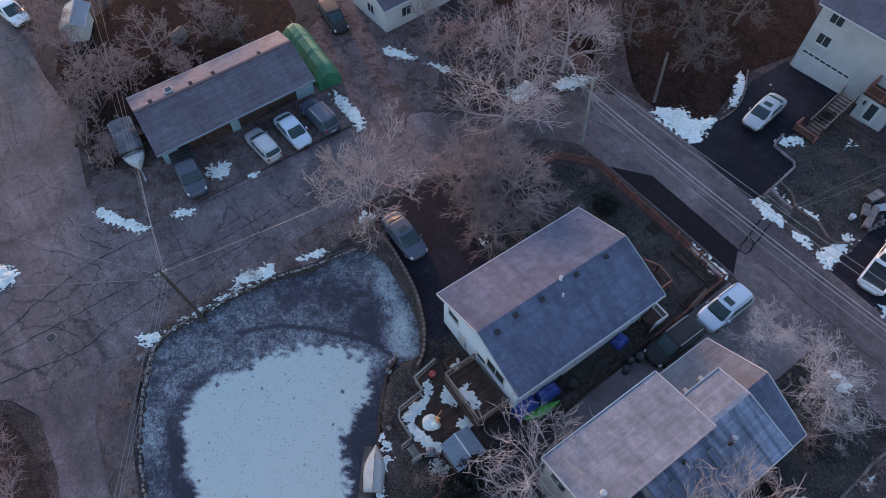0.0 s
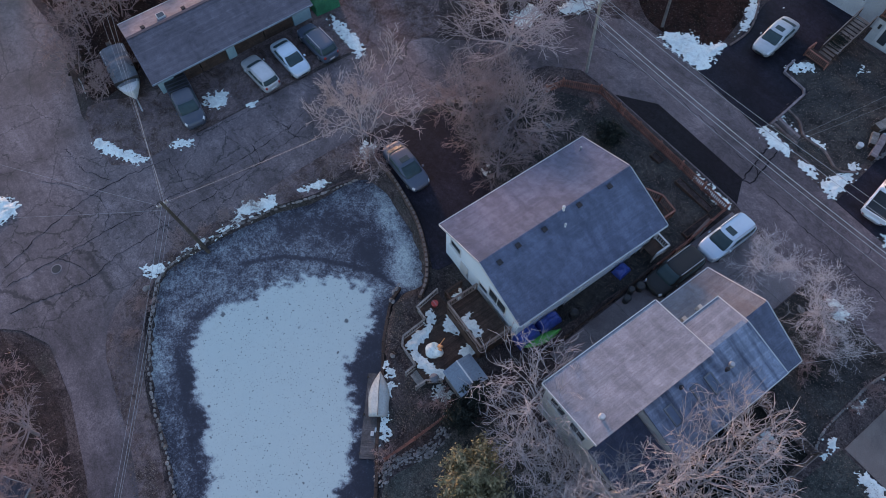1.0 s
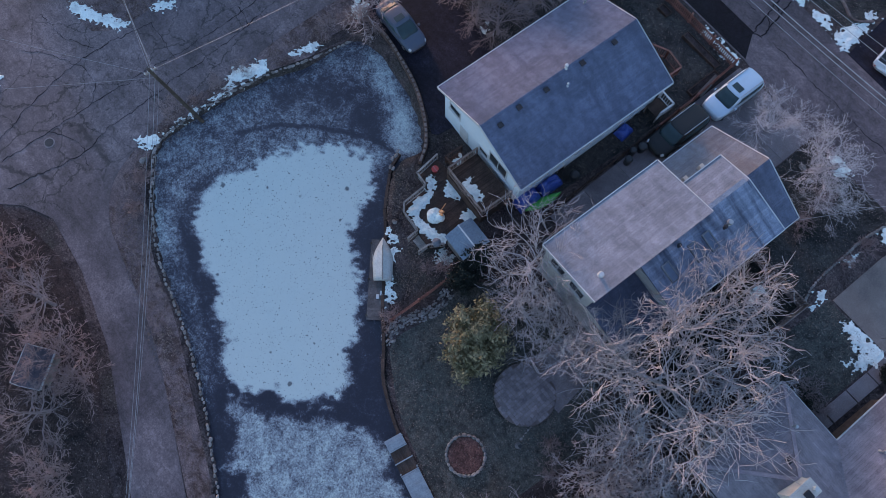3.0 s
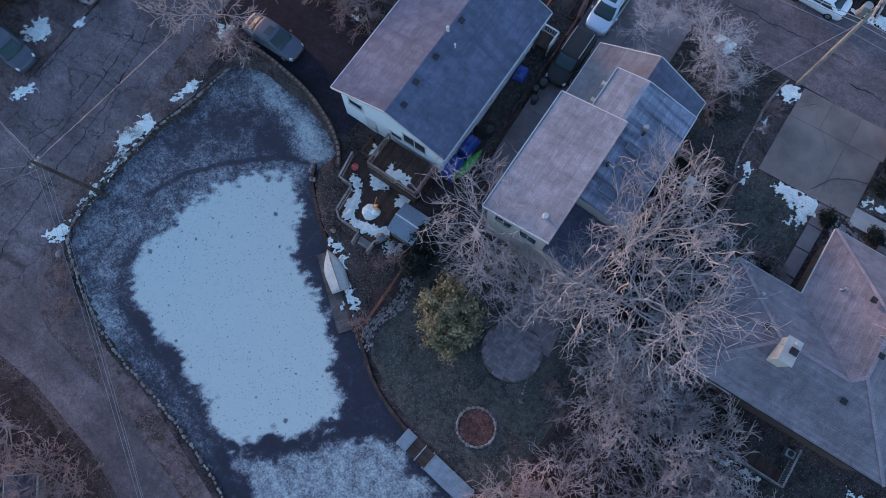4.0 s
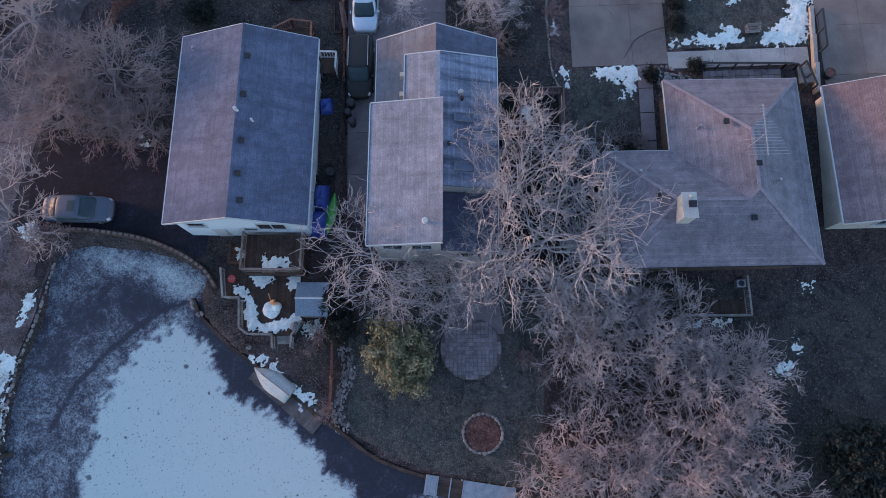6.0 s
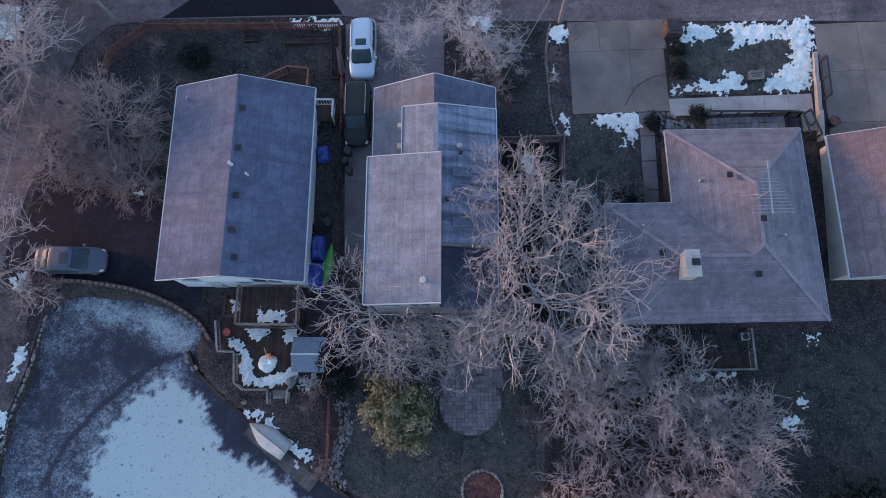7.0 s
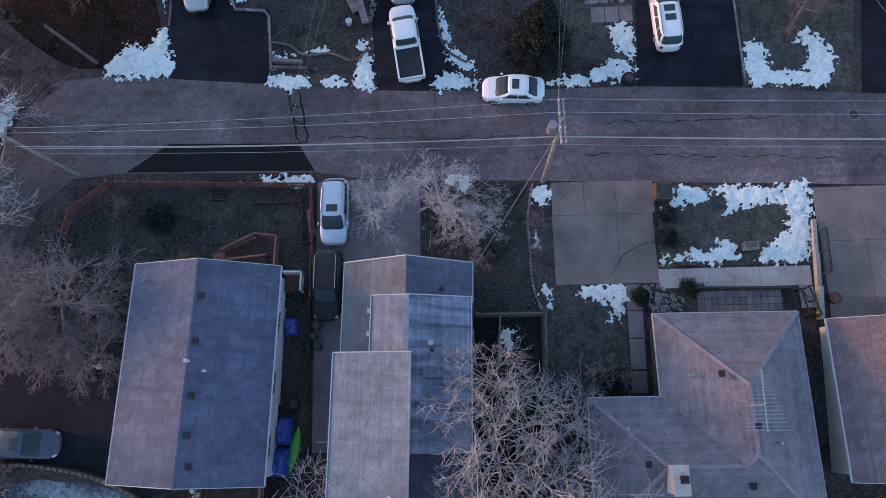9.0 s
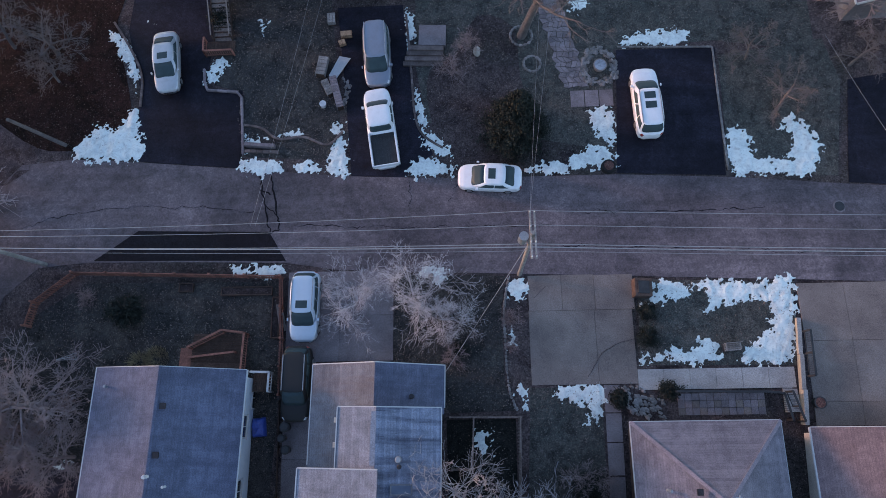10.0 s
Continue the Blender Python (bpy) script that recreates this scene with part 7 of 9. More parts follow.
def stone_row(pts, step, size, label, name="stone_edging", category="edging", sink=0.25, jitter=0.12, seed=1, curve=4, height=land, rows=1, wide=2.2):
    rng = random.Random(seed)
    line = curved(pts, curve, False) if curve else pts
    t = thing(name, pts[0][0], pts[0][1], 0, 0, label, category, "stone edgings")
    o = Vector((pts[0][0], pts[0][1], 0))
    for row in range(rows):
        for x, y, ang, l in along_line(resampled(line, step), step):
            s = size * rng.uniform(0.75, 1.25)
            x += rng.uniform(-1, 1) * jitter * size + (rng.uniform(-0.5, 0.5) * size * wide if rows > 1 else 0)
            y += rng.uniform(-1, 1) * jitter * size + (rng.uniform(-0.5, 0.5) * size * wide if rows > 1 else 0)
            m = Matrix.Translation(Vector((x, y, height(x, y) + s * sink)) - o) @ Matrix.Rotation(radians(ang + rng.uniform(-12, 12)), 4, 'Z') @ Matrix.Diagonal((s, s * 0.9, s * 0.8, 1))
            piece("stone", rng.choice(STONES), t, m)
    return t


def resampled(line, step):
    pts, acc = [Vector(line[0][:2])], 0.0
    for a, b in zip(line, line[1:]):
        a, b = Vector(a[:2]), Vector(b[:2])
        d = (b - a).length
        while acc + d >= step:
            u = (step - acc) / d
            a = a.lerp(b, u)
            pts.append(a)
            d = (b - a).length
            acc = 0.0
        acc += d
    pts.append(Vector(line[-1][:2]))
    return [tuple(p) for p in pts]


def block_wall(pts, h, w, block, label, material, name="garden_wall", height=land, cap=None, seed=2, courses=1):
    rng = random.Random(seed)
    t = thing(name, pts[0][0], pts[0][1], 0, 0, label, "wall", "garden walls")
    o = Vector((pts[0][0], pts[0][1], 0))
    me = mesh_of("block", box(bmesh.new(), -block / 2 + 0.012, block / 2 - 0.012, -w / 2, w / 2, -0.35, h / courses, 0.025), material)
    for c in range(courses):
        line = resampled(pts, block)
        for x, y, ang, l in along_line(line, block):
            z = height(x, y) + c * h / courses
            piece("block", me, t, Matrix.Translation(Vector((x, y, z)) - o) @ Matrix.Rotation(radians(ang + rng.uniform(-2, 2)), 4, 'Z') @ Matrix.Diagonal((1, rng.uniform(0.92, 1.08), rng.uniform(0.93, 1.06), 1)))
    return t


picket_fence([(-24.12, 26.43), (-23.8, 28.06), (-21.26, 30.05), (-6.75, 29.4), (-6.5, 25.2), (-6.45, 21.6)], "red-stained picket fence round the front lawn")
picket_fence([(4.5, 20.05), (8.9, 20.0), (8.78, 15.2), (8.7, 11.0)], "dark weathered wire and wood pen fence", 1.2, "pen_wood", 0.2, "pen_fence")
picket_fence([(6.0, 20.0), (5.85, 16.9), (4.6, 16.9)], "dark wooden inner pen fence", 1.2, "pen_wood", 0.2, "pen_fence")
picket_fence([(-7.2, 2.9), (-7.25, 0.6), (-7.35, -1.75)], "brown picket fence down to the pond", 0.9, "red_wood", 0.16)
picket_fence([(-6.5, 21.2), (-6.5, 15.5), (-6.45, 10.8)], "low dark board fence between two houses", 0.5, "deck_wood", 0.3)

for x0, x1, y0, y1 in ((-10.9, -7.4, 28.25, 28.85), (-7.35, -6.8, 25.3, 28.1), (-13.9, -12.9, 28.6, 29.2)):
    gb = thing("garden_bed", (x0 + x1) / 2, (y0 + y1) / 2, land((x0 + x1) / 2, (y0 + y1) / 2), 0, "raised wooden garden bed with bare soil", "garden bed", "garden beds")
    w, d = (x1 - x0) / 2, (y1 - y0) / 2
    for a in ((-w, w, -d, -d + 0.07), (-w, w, d - 0.07, d), (-w, -w + 0.07, -d + 0.07, d - 0.07), (w - 0.07, w, -d + 0.07, d - 0.07)):
        part("board", boxed(a[0], a[1], a[2], a[3], -0.1, 0.28), "deck_wood", gb)
    part("soil", boxed(-w + 0.08, w - 0.08, -d + 0.08, d - 0.08, -0.1, 0.2), "mulch_dull", gb)

picket_fence([(-57.3, -1.0), (-57.2, 2.2), (-57.0, 6.6), (-56.4, 10.7), (-56.0, 13.5)], "dark weathered fence behind the garage", 1.3, "deck_wood", 0.2)


def grass_clump(x, y, r, h, n, seed, label):
    rng = np.random.default_rng(seed)
    a, d = rng.uniform(0, 6.283, n), r * np.sqrt(rng.uniform(0, 1, n))
    out = rng.uniform(0.2, 0.9, n)
    z0 = land(x, y) - 0.03
    segs = [(x + math.cos(p) * q, y + math.sin(p) * q, z0, x + math.cos(p) * (q + o_ * h * 0.8), y + math.sin(p) * (q + o_ * h * 0.8), z0 + h * rng.uniform(0.5, 1.0), 0.012, 0.004) for p, q, o_ in zip(a, d, out)]
    return tagged(new("grass_clump", tubes_mesh("grass_clump", segs, 3, "dead_grass")), label, "grass", kind="stuff")


grass_clump(-15.1, 24.1, 0.75, 0.4, 700, 3, "clump of tall dead tan grass by a wall")
grass_clump(-16.3, 23.9, 0.55, 0.5, 400, 4, "low dead tan grass along a wall")
tcg = thing("plant_cage", -21.2, 24.3, land(-21.2, 24.3) + 0.16, 10, "fallen wire plant cage on the lawn", "plant cage")
for k in range(4):
    p_ = 6.283 * k / 4
    part("stake", tube(bmesh.new(), (-0.75, 0.03 * math.cos(p_), 0.03 * math.sin(p_)), (0.6, 0.22 * math.cos(p_), 0.16 * math.sin(p_)), 0.018, n=5), "metal", tcg)
for xx, rr in ((-0.2, 0.10), (0.2, 0.15), (0.58, 0.2)):
    for k in range(8):
        p_, q_ = 6.283 * k / 8, 6.283 * (k + 1) / 8
        part("hoop", tube(bmesh.new(), (xx, rr * math.cos(p_), rr * 0.75 * math.sin(p_)), (xx, rr * math.cos(q_), rr * 0.75 * math.sin(q_)), 0.014, n=5), "metal", tcg)

# front porch deck and its steps
pd = thing("porch_deck", -10.5, 24.6, 0, -1.8, "red-stained front porch deck with rails", "deck")
zp = 2.35
planks(pd, -1.9, 1.7, -1.45, 1.0, zp, "deck_wood", 'x')
for x, y in ((-1.8, 0.9), (1.6, 0.9), (0, 1.0), (-1.8, -1.3), (1.6, -1.3)):
    part("leg", boxed(x - 0.06, x + 0.06, y - 0.06, y + 0.06, land(-10.5, 24.6) - 0.3, zp), "red_wood", pd)
railing(pd, [(-1.9, 0.0), (0.2, 1.15), (1.7, 1.0), (1.7, -1.4)], zp, 0.95, "red_wood", 0.16)
railing(pd, [(-1.9, -0.6), (1.0, -0.2)], zp - 0.4, 0.9, "red_wood", 0.3)
for i in range(3):
    part("step", boxed(-2.9 + i * 0.34, -2.5 + i * 0.34, -1.3, 0.1, zp - 0.62 + i * 0.19, zp - 0.56 + i * 0.19), "red_wood", pd)
sd = thing("side_landing", -7.55, 22.4, land(-7.5, 22.4), -1.8, "small wooden side landing with white rails", "landing")
planks(sd, -0.6, 0.6, -0.6, 0.6, 0.75, "deck_wood", 'y')
for x in (-0.55, 0.55):
    for y in (-0.55, 0.55):
        part("leg", boxed(x - 0.05, x + 0.05, y - 0.05, y + 0.05, -0.2, 0.75), "grey_wood", sd)
railing(sd, [(-0.6, 0.6), (0.6, 0.6), (0.6, -0.6)], 0.78, 0.85, "white_trim", 0.2)

# upper deck behind the white house
ud = thing("upper_deck", -10.98, 8.85, 0, -1.8, "raised dark wooden deck behind the house", "deck")
planks(ud, -1.95, 1.95, -1.3, 1.25, 2.25, "deck_wood", 'y')
for x in (-1.85, 0, 1.85):
    for y in (-1.2, 1.1):
        part("leg", boxed(x - 0.07, x + 0.07, y - 0.07, y + 0.07, 0.3, 2.25), "deck_wood", ud)
for y in (-1.28, 1.2):
    part("joist", boxed(-1.95, 1.95, y - 0.02, y + 0.02, 2.05, 2.24), "deck_wood", ud)
railing(ud, [(-1.95, 1.2), (-1.95, -1.3), (1.95, -1.3), (1.95, 1.2)], 2.28, 0.95, "pen_wood", 0.13)
for a, b in (((-1.98, -1.34), (1.98, -1.34)), ((1.98, -1.34), (1.98, 1.2))):
    part("screen", strip(bmesh.new(), (*a, 1.35), (*b, 1.35), 0.03, 1.5), "deck_wood", ud)
sl = thing("side_stair", -13.5, 8.9, 0, -1.8, "narrow wooden stair and landing with snow", "stair")
planks(sl, -0.5, 0.5, -0.7, 0.7, 1.45, "deck_wood", 'x')
for x in (-0.45, 0.45):
    for y in (-0.6, 0.6):
        part("leg", boxed(x - 0.05, x + 0.05, y - 0.05, y + 0.05, 0.3, 1.45), "deck_wood", sl)
railing(sl, [(-0.5, 0.7), (-0.5, -0.7), (0.5, -0.7)], 1.48, 0.9, "deck_wood", 0.2)
snow_patch([(-13.85, 9.35), (-13.3, 9.4), (-13.2, 8.7), (-13.7, 8.6)], "small heap of snow on a stair landing", 0.1, 0.14, "snow", 61, 0.4, 1.49)
snow_patch([(-11.6, 8.55), (-9.9, 8.6), (-9.8, 7.75), (-11.7, 7.7)], "strip of snow left on the upper deck", 0.1, 0.12, "snow", 62, 0.6, 2.29)

# lower deck
LOW = [(-14.75, 8.0), (-14.5, 6.0), (-13.4, 5.95), (-13.3, 3.95), (-12.75, 3.5), (-9.75, 3.45), (-9.2, 4.4), (-9.2, 7.3), (-9.2, 8.2)]
ld = thing("lower_deck", 0, 0, 0, 0, "low dark wooden deck with angled railings and snow", "deck")
zl = 0.95
x = -14.75
while x < -9.2:
    xm = x + 0.07
    hits = []
    for a, b in zip(LOW, LOW[1:] + LOW[:1]):
        if (a[0] > xm) != (b[0] > xm):
            hits.append(a[1] + (b[1] - a[1]) * (xm - a[0]) / (b[0] - a[0]))
    if len(hits) >= 2:
        part("plank", boxed(x + 0.005, x + 0.135, min(hits), max(hits), zl - 0.04, zl), "deck_wood", ld)
    x += 0.14
part("frame", prism(bmesh.new(), [(p[0] * 0.985 - 0.18, p[1] * 0.985 + 0.08) for p in LOW], 0.1, zl - 0.05), "deck_wood", ld)
railing(ld, LOW[:5] + [(-11.1, 3.47), (-11.05, 2.6)], zl, 0.85, "grey_wood", 0.15)
railing(ld, [(-9.85, 2.6), (-9.8, 3.4), (-9.2, 4.3)], zl, 0.85, "grey_wood", 0.15)
for i in range(4):
    part("step", boxed(-11.0, -9.9, 3.15 - i * 0.26, 3.43 - i * 0.26, zl - 0.2 - i * 0.18, zl - 0.15 - i * 0.18), "grey_wood", ld)
snow_patch(curved([(-14.2, 6.9), (-13.2, 6.6), (-12.6, 5.7), (-12.1, 4.5), (-10.6, 4.5), (-9.6, 5.1), (-9.5, 4.4), (-10.6, 3.8), (-12.6, 3.7), (-13.1, 4.6), (-13.2, 5.9), (-13.9, 6.2)], 3), "curved drift of snow along the deck rail", 0.1, 0.2, "snow", 63, 0.5, zl)
snow_patch([(-13.0, 7.5), (-11.6, 7.9), (-11.4, 7.2), (-12.5, 6.8)], "patch of snow on the lower deck", 0.09, 0.12, "snow", 64, 0.5, zl)
snow_patch([(-10.4, 7.3), (-9.4, 7.7), (-9.4, 6.7), (-10.2, 6.5)], "patch of snow beside the shed", 0.09, 0.15, "snow", 65, 0.5, zl)
heap = thing("snow_heap", -11.4, 5.15, zl, 0, "round snow heap with orange garden ornament", "snow heap")
bmx = blob(random.Random(4), 0.62, 0.58, 0.42, 3, 0.15)
part("mound", bmx, "snow", heap)
bmx = blob(random.Random(5), 0.34, 0.32, 0.32, 3, 0.12)
bmesh.ops.translate(bmx, vec=(0.42, 0.2, 0.28), verts=bmx.verts)
part("mound", bmx, "snow", heap)
for p, q, r in (((0.12, 0.5, 0.25), (0.3, 0.62, 0.55), 0.2), ((0.32, 0.32, 0.5), (0.5, 0.4, 0.62), 0.16)):
    part("ornament", tube(bmesh.new(), p, q, r, r * 0.35, n=10), "orange", heap)
part("stake", tube(bmesh.new(), (0.0, 0.45, 0.0), (-0.05, 1.05, 0.75), 0.04, n=6), "orange", heap)
bk = thing("planter_tub", -10.6, 7.95, zl, 0, "dark wooden planter tub on the deck", "planter")
part("tub", boxed(-0.32, 0.32, -0.22, 0.22, 0, 0.4, 0.03), "deck_wood", bk)
part("soil", boxed(-0.27, 0.27, -0.17, 0.17, 0.4, 0.42), "mulch", bk)
rb = thing("red_bucket", -14.1, 7.3, zl, 0, "red plastic bucket on the deck", "bucket")
part("pail", tube(bmesh.new(), (0, 0, 0), (0, 0, 0.4), 0.2, 0.26, n=14), "red_plastic", rb)
part("handle", strip(bmesh.new(), (-0.26, 0, 0.42), (0.26, 0, 0.42), 0.02, 0.02), "metal", rb)
gr = thing("grill", -9.6, 3.95, zl, 20, "covered kettle grill on the deck corner", "grill")
part("lid", blob(random.Random(8), 0.34, 0.34, 0.3, 2, 0.02), "boat_cover", gr).location = (0, 0, 0.75)
for k in range(3):
    a = k * 2.1
    part("leg", tube(bmesh.new(), (0.1 * math.cos(a), 0.1 * math.sin(a), 0.6), (0.3 * math.cos(a), 0.3 * math.sin(a), 0), 0.02, n=6), "black_metal", gr)

# shed
sh = thing("garden_shed", -8.3, 5.6, land(-8.3, 5.6), -1.5, "small garden shed with blue-grey ribbed metal roof", "shed")
skirted_walls(sh, [(-0.92, -0.98), (0.92, -0.98), (0.92, 0.98), (-0.92, 0.98)], -0.3, 1.95, "grey_wood", 0.08)
for s in (-1, 1):
    slope("roof_slope", [(-1.05, s * 1.12, 1.95), (1.05, s * 1.12, 1.95), (1.05, 0, 2.4), (-1.05, 0, 2.4)], "metal_roof", sh, 0.05)
    for i in range(12):
        xx = -1.0 + i * 2.0 / 11
        part("roof_rib", strip(bmesh.new(), (xx, s * 1.12, 1.975), (xx, 0.02 * s, 2.415), 0.03, 0.025), "metal_roof", sh)
part("ridge_cap", boxed(-1.06, 1.06, -0.05, 0.05, 2.39, 2.43), "white_trim", sh)
part("door", boxed(-0.4, 0.4, 0.99, 1.02, 0.05, 1.8), "deck_wood", sh)

# rowing boat, keel up, on the timber landing stage
hull_turn = -37.0
bt = new("rowing_boat")
bt.matrix_basis = pose(-11.25, 0.42, 0.36, 0, 0, hull_turn)
tagged(bt, "upturned grey rowing boat on a landing stage", "boat")
rings = []
for i in range(13):
    u = i / 12
    xx = 1.55 - 3.1 * u + 0.0
    w = 0.72 * (1 - (1 - min(1, u / 0.62)) ** 2.1) if u < 0.62 else 0.72 - 0.10 * (u - 0.62) / 0.38
    w = max(w, 0.03)
    hgt = 0.50 * (0.55 + 0.45 * min(1, u / 0.35))
    rings.append([(-xx, yy * w, zz * hgt) for yy, zz in ((1, 0), (1.02, 0.25), (0.9, 0.6), (0.55, 0.9), (0.08, 1.0), (0.04, 1.08), (-0.04, 1.08), (-0.08, 1.0), (-0.55, 0.9), (-0.9, 0.6), (-1.02, 0.25), (-1, 0))])
bmx = bmesh.new()
loft(bmx, rings)
for f in bmx.faces:
    f.smooth = True
part("hull", bmx, "boat_grey", bt)
part("gunwale", strip(bmesh.new(), (1.5, -0.66, 0.03), (-0.4, -0.74, 0.03), 0.06, 0.06), "grey_wood", bt)
part("gunwale", strip(bmesh.new(), (1.5, 0.66, 0.03), (-0.4, 0.74, 0.03), 0.06, 0.06), "grey_wood", bt)
part("keel", strip(bmesh.new(), (1.55, 0, 0.56), (-0.9, 0, 0.5), 0.05, 0.06), "grey_wood", bt)
st_ = new("landing_stage")
st_.matrix_basis = pose(-10.2, -0.55, 0.14, 0, 0, -40)
tagged(st_, "weathered timber landing stage on the frozen pond", "dock")
planks(st_, -2.9, 2.9, -0.85, 0.75, 0.12, "wet_wood", 'y')
for y in (-0.7, 0.6):
    part("beam", boxed(-2.9, 2.9, y - 0.06, y + 0.06, -0.1, 0.12), "deck_wood", st_)
for xx in (-2.6, 0.0, 2.6):
    for y in (-0.85, 0.75):
        part("mooring_post", tube(bmesh.new(), (xx, y, -0.8), (xx, y, 0.3), 0.07, n=8), "dark_pole", st_)
for dx, dy in ((1.0, 0.1), (1.25, -0.15)):
    cu = thing("cushion", -10.2 + dx * 0.77 + dy * 0.64, -0.55 - dx * 0.64 + dy * 0.77, 0.295, -40, "small white cushion on the landing stage", "cushion", "cushions")
    part("cover", boxed(-0.16, 0.16, -0.11, 0.11, 0, 0.09, 0.03), "white_trim", cu)

# covered dock on the south shore
dk = new("long_dock")
dk.matrix_basis = pose(1.78, -6.78, 0.3, 0, 0, -9.5)
tagged(dk, "long low dock with ribbed metal and plank sections", "dock")
for x0_, x1_, kind in ((-2.95, -2.2, "rib"), (-2.2, -0.4, "plank"), (-0.4, 2.95, "rib")):
    if kind == "rib":
        part("deck_sheet", boxed(x0_, x1_, -0.62, 0.62, 0.14, 0.17), "metal", dk)
        n = round((x1_ - x0_) / 0.2)
        me = mesh_of("rib", box(bmesh.new(), -0.05, 0.05, -0.62, 0.62, 0.17, 0.20, 0.012), "metal")
        for i in range(n):
            piece("rib", me, dk, Matrix.Translation((x0_ + (i + 0.5) * (x1_ - x0_) / n, 0, 0)))
    else:
        planks(dk, x0_, x1_, -0.6, 0.6, 0.08, "deck_wood", 'x', 0.2)
        for xx in (x0_ + 0.05, (x0_ + x1_) / 2, x1_ - 0.05):
            part("crossbar", boxed(xx - 0.04, xx + 0.04, -0.64, 0.64, 0.12, 0.18), "metal", dk)
for xx in (-2.8, -0.6, 1.2, 2.8):
    for y in (-0.6, 0.6):
        part("mooring_post", tube(bmesh.new(), (xx, y, -0.9), (xx, y, 0.25), 0.06, n=8), "metal", dk)

# pond edging, garden walls, stone rows
BANK = [(-17.0, 6.2), (-16.6, 5.1), (-14.45, 2.95), (-11.75, 1.0), (-8.35, -1.8), (-6.6, -2.95), (-4.55, -4.6), (-2.3, -5.5), (0.6, -6.3), (6.0, -7.3)]
block_wall(BANK, 0.16, 0.22, 0.9, "dark timber edging along the pond bank", "deck_wood", "pond_edging", height=lambda x, y: 0.24)
KERB = curved([(-26.6, 8.9), (-27.4, 5.3), (-28.4, 2.0), (-28.8, -1.0), (-29.0, -3.9), (-28.9, -6.8), (-27.7, -8.6), (-24.1, -10.8), (-20.8, -12.2), (-16.6, -13.2), (-13.0, -14.2), (-10.2, -15.2), (-7.4, -16.4), (-2.0, -18.9)], 5, False)
stone_row(KERB, 0.34, 0.15, "low rough stone kerb round the pond", name="pond_kerb", category="kerb", sink=0.15, jitter=0.5, seed=51, curve=0)
CURVE = curved([(-27.6, 10.8), (-25.4, 11.05), (-23.4, 10.85), (-20.4, 10.25), (-17.85, 9.2), (-16.1, 8.0), (-15.3, 6.9)], 6, False)
block_wall(CURVE, 0.62, 0.26, 0.45, "curved brown block retaining wall beside the driveway", "brick", "retaining_wall", height=lambda x, y: land(x, y) - 0.2)
cp = thing("wall_capping", 0, 0, 0, 0, "row of pale coping stones on a curved wall", "coping", "garden walls")
cap_me = mesh_of("coping", box(bmesh.new(), -0.13, 0.13, -0.09, 0.09, 0, 0.05, 0.015), "concrete")
for x, y, ang, l in along_line(resampled(CURVE, 0.42), 0.42):
    piece("coping", cap_me, cp, Matrix.Translation((x, y, land(x, y) + 0.43)) @ Matrix.Rotation(radians(ang), 4, 'Z'))
stone_row([(8.6, 29.1), (8.2, 27.0), (8.2, 25.0), (8.3, 22.0), (8.8, 20.4)], 0.26, 0.13, "row of rounded edging stones beside a drive")
stone_row([(-6.6, 2.8), (-6.1, 0.9), (-6.6, -0.4), (-6.9, -1.4), (-6.4, -2.9)], 0.21, 0.10, "strip of pale loose stones beside the lawn", rows=8, seed=6, wide=8.0)
block_wall([(-10.1, 38.6), (-10.5, 43.5), (-13.25, 43.8), (-13.4, 45.2)], 0.22, 0.17, 0.75, "low grey timber and stone border of a driveway", "flagstone", "driveway_edging", seed=7)
block_wall([(-10.0, 39.3), (-8.0, 39.1)], 0.45, 0.26, 0.5, "low dry-stone garden wall beside a driveway", "flagstone", seed=61)
block_wall([(-10.0, 38.85), (-7.7, 38.72)], 0.2, 0.22, 0.45, "lower course of a stepped garden wall", "terrace", seed=62)
block_wall(curved([(-10.2, 40.9), (-8.8, 40.6), (-7.6, 39.7), (-5.7, 39.8), (-4.0, 39.1), (-3.0, 40.0)], 4, False), 0.16, 0.16, 0.4, "curved stone edge of a front garden bed", "terrace", seed=63)
block_wall(curved([(1.7, 49.4), (2.1, 44.4), (2.3, 41.4), (2.85, 39.7), (4.3, 38.6)], 4, False), 0.14, 0.16, 0.45, "stone border curving along a driveway", "terrace", "driveway_edging", seed=8)
block_wall([(17.1, 45.95), (23.85, 45.65), (23.85, 41.6), (23.95, 36.4)], 0.12, 0.13, 0.42, "low grey stone border of a wide driveway", "stone", "driveway_edging", seed=9)
block_wall(curved([(-20.8, 49.8), (-19.3, 47.5), (-18.2, 45.2), (-18.1, 42.8)], 4, False), 0.16, 0.17, 0.5, "stone border of a driveway in the woods", "terrace", "driveway_edging", seed=10)
stone_row([(14.9, 45.4), (15.8, 45.8), (16.6, 45.2), (16.8, 44.2), (16.4, 43.4), (15.6, 43.2), (14.8, 43.5), (14.6, 44.5), (14.9, 45.4)], 0.17, 0.15, "ring of rough rocks round a small basin", seed=12, rows=4, jitter=1.4)
bb = thing("bird_bath", 15.7, 44.4, land(15.7, 44.4), 0, "round pale stone basin among rocks", "basin")
part("basin", tube(bmesh.new(), (0, 0, -0.1), (0, 0, 0.4), 0.35, 0.5, n=18), "concrete", bb)
part("ice", tube(bmesh.new(), (0, 0, 0.40), (0, 0, 0.41), 0.42, n=18), "snow_thin", bb)
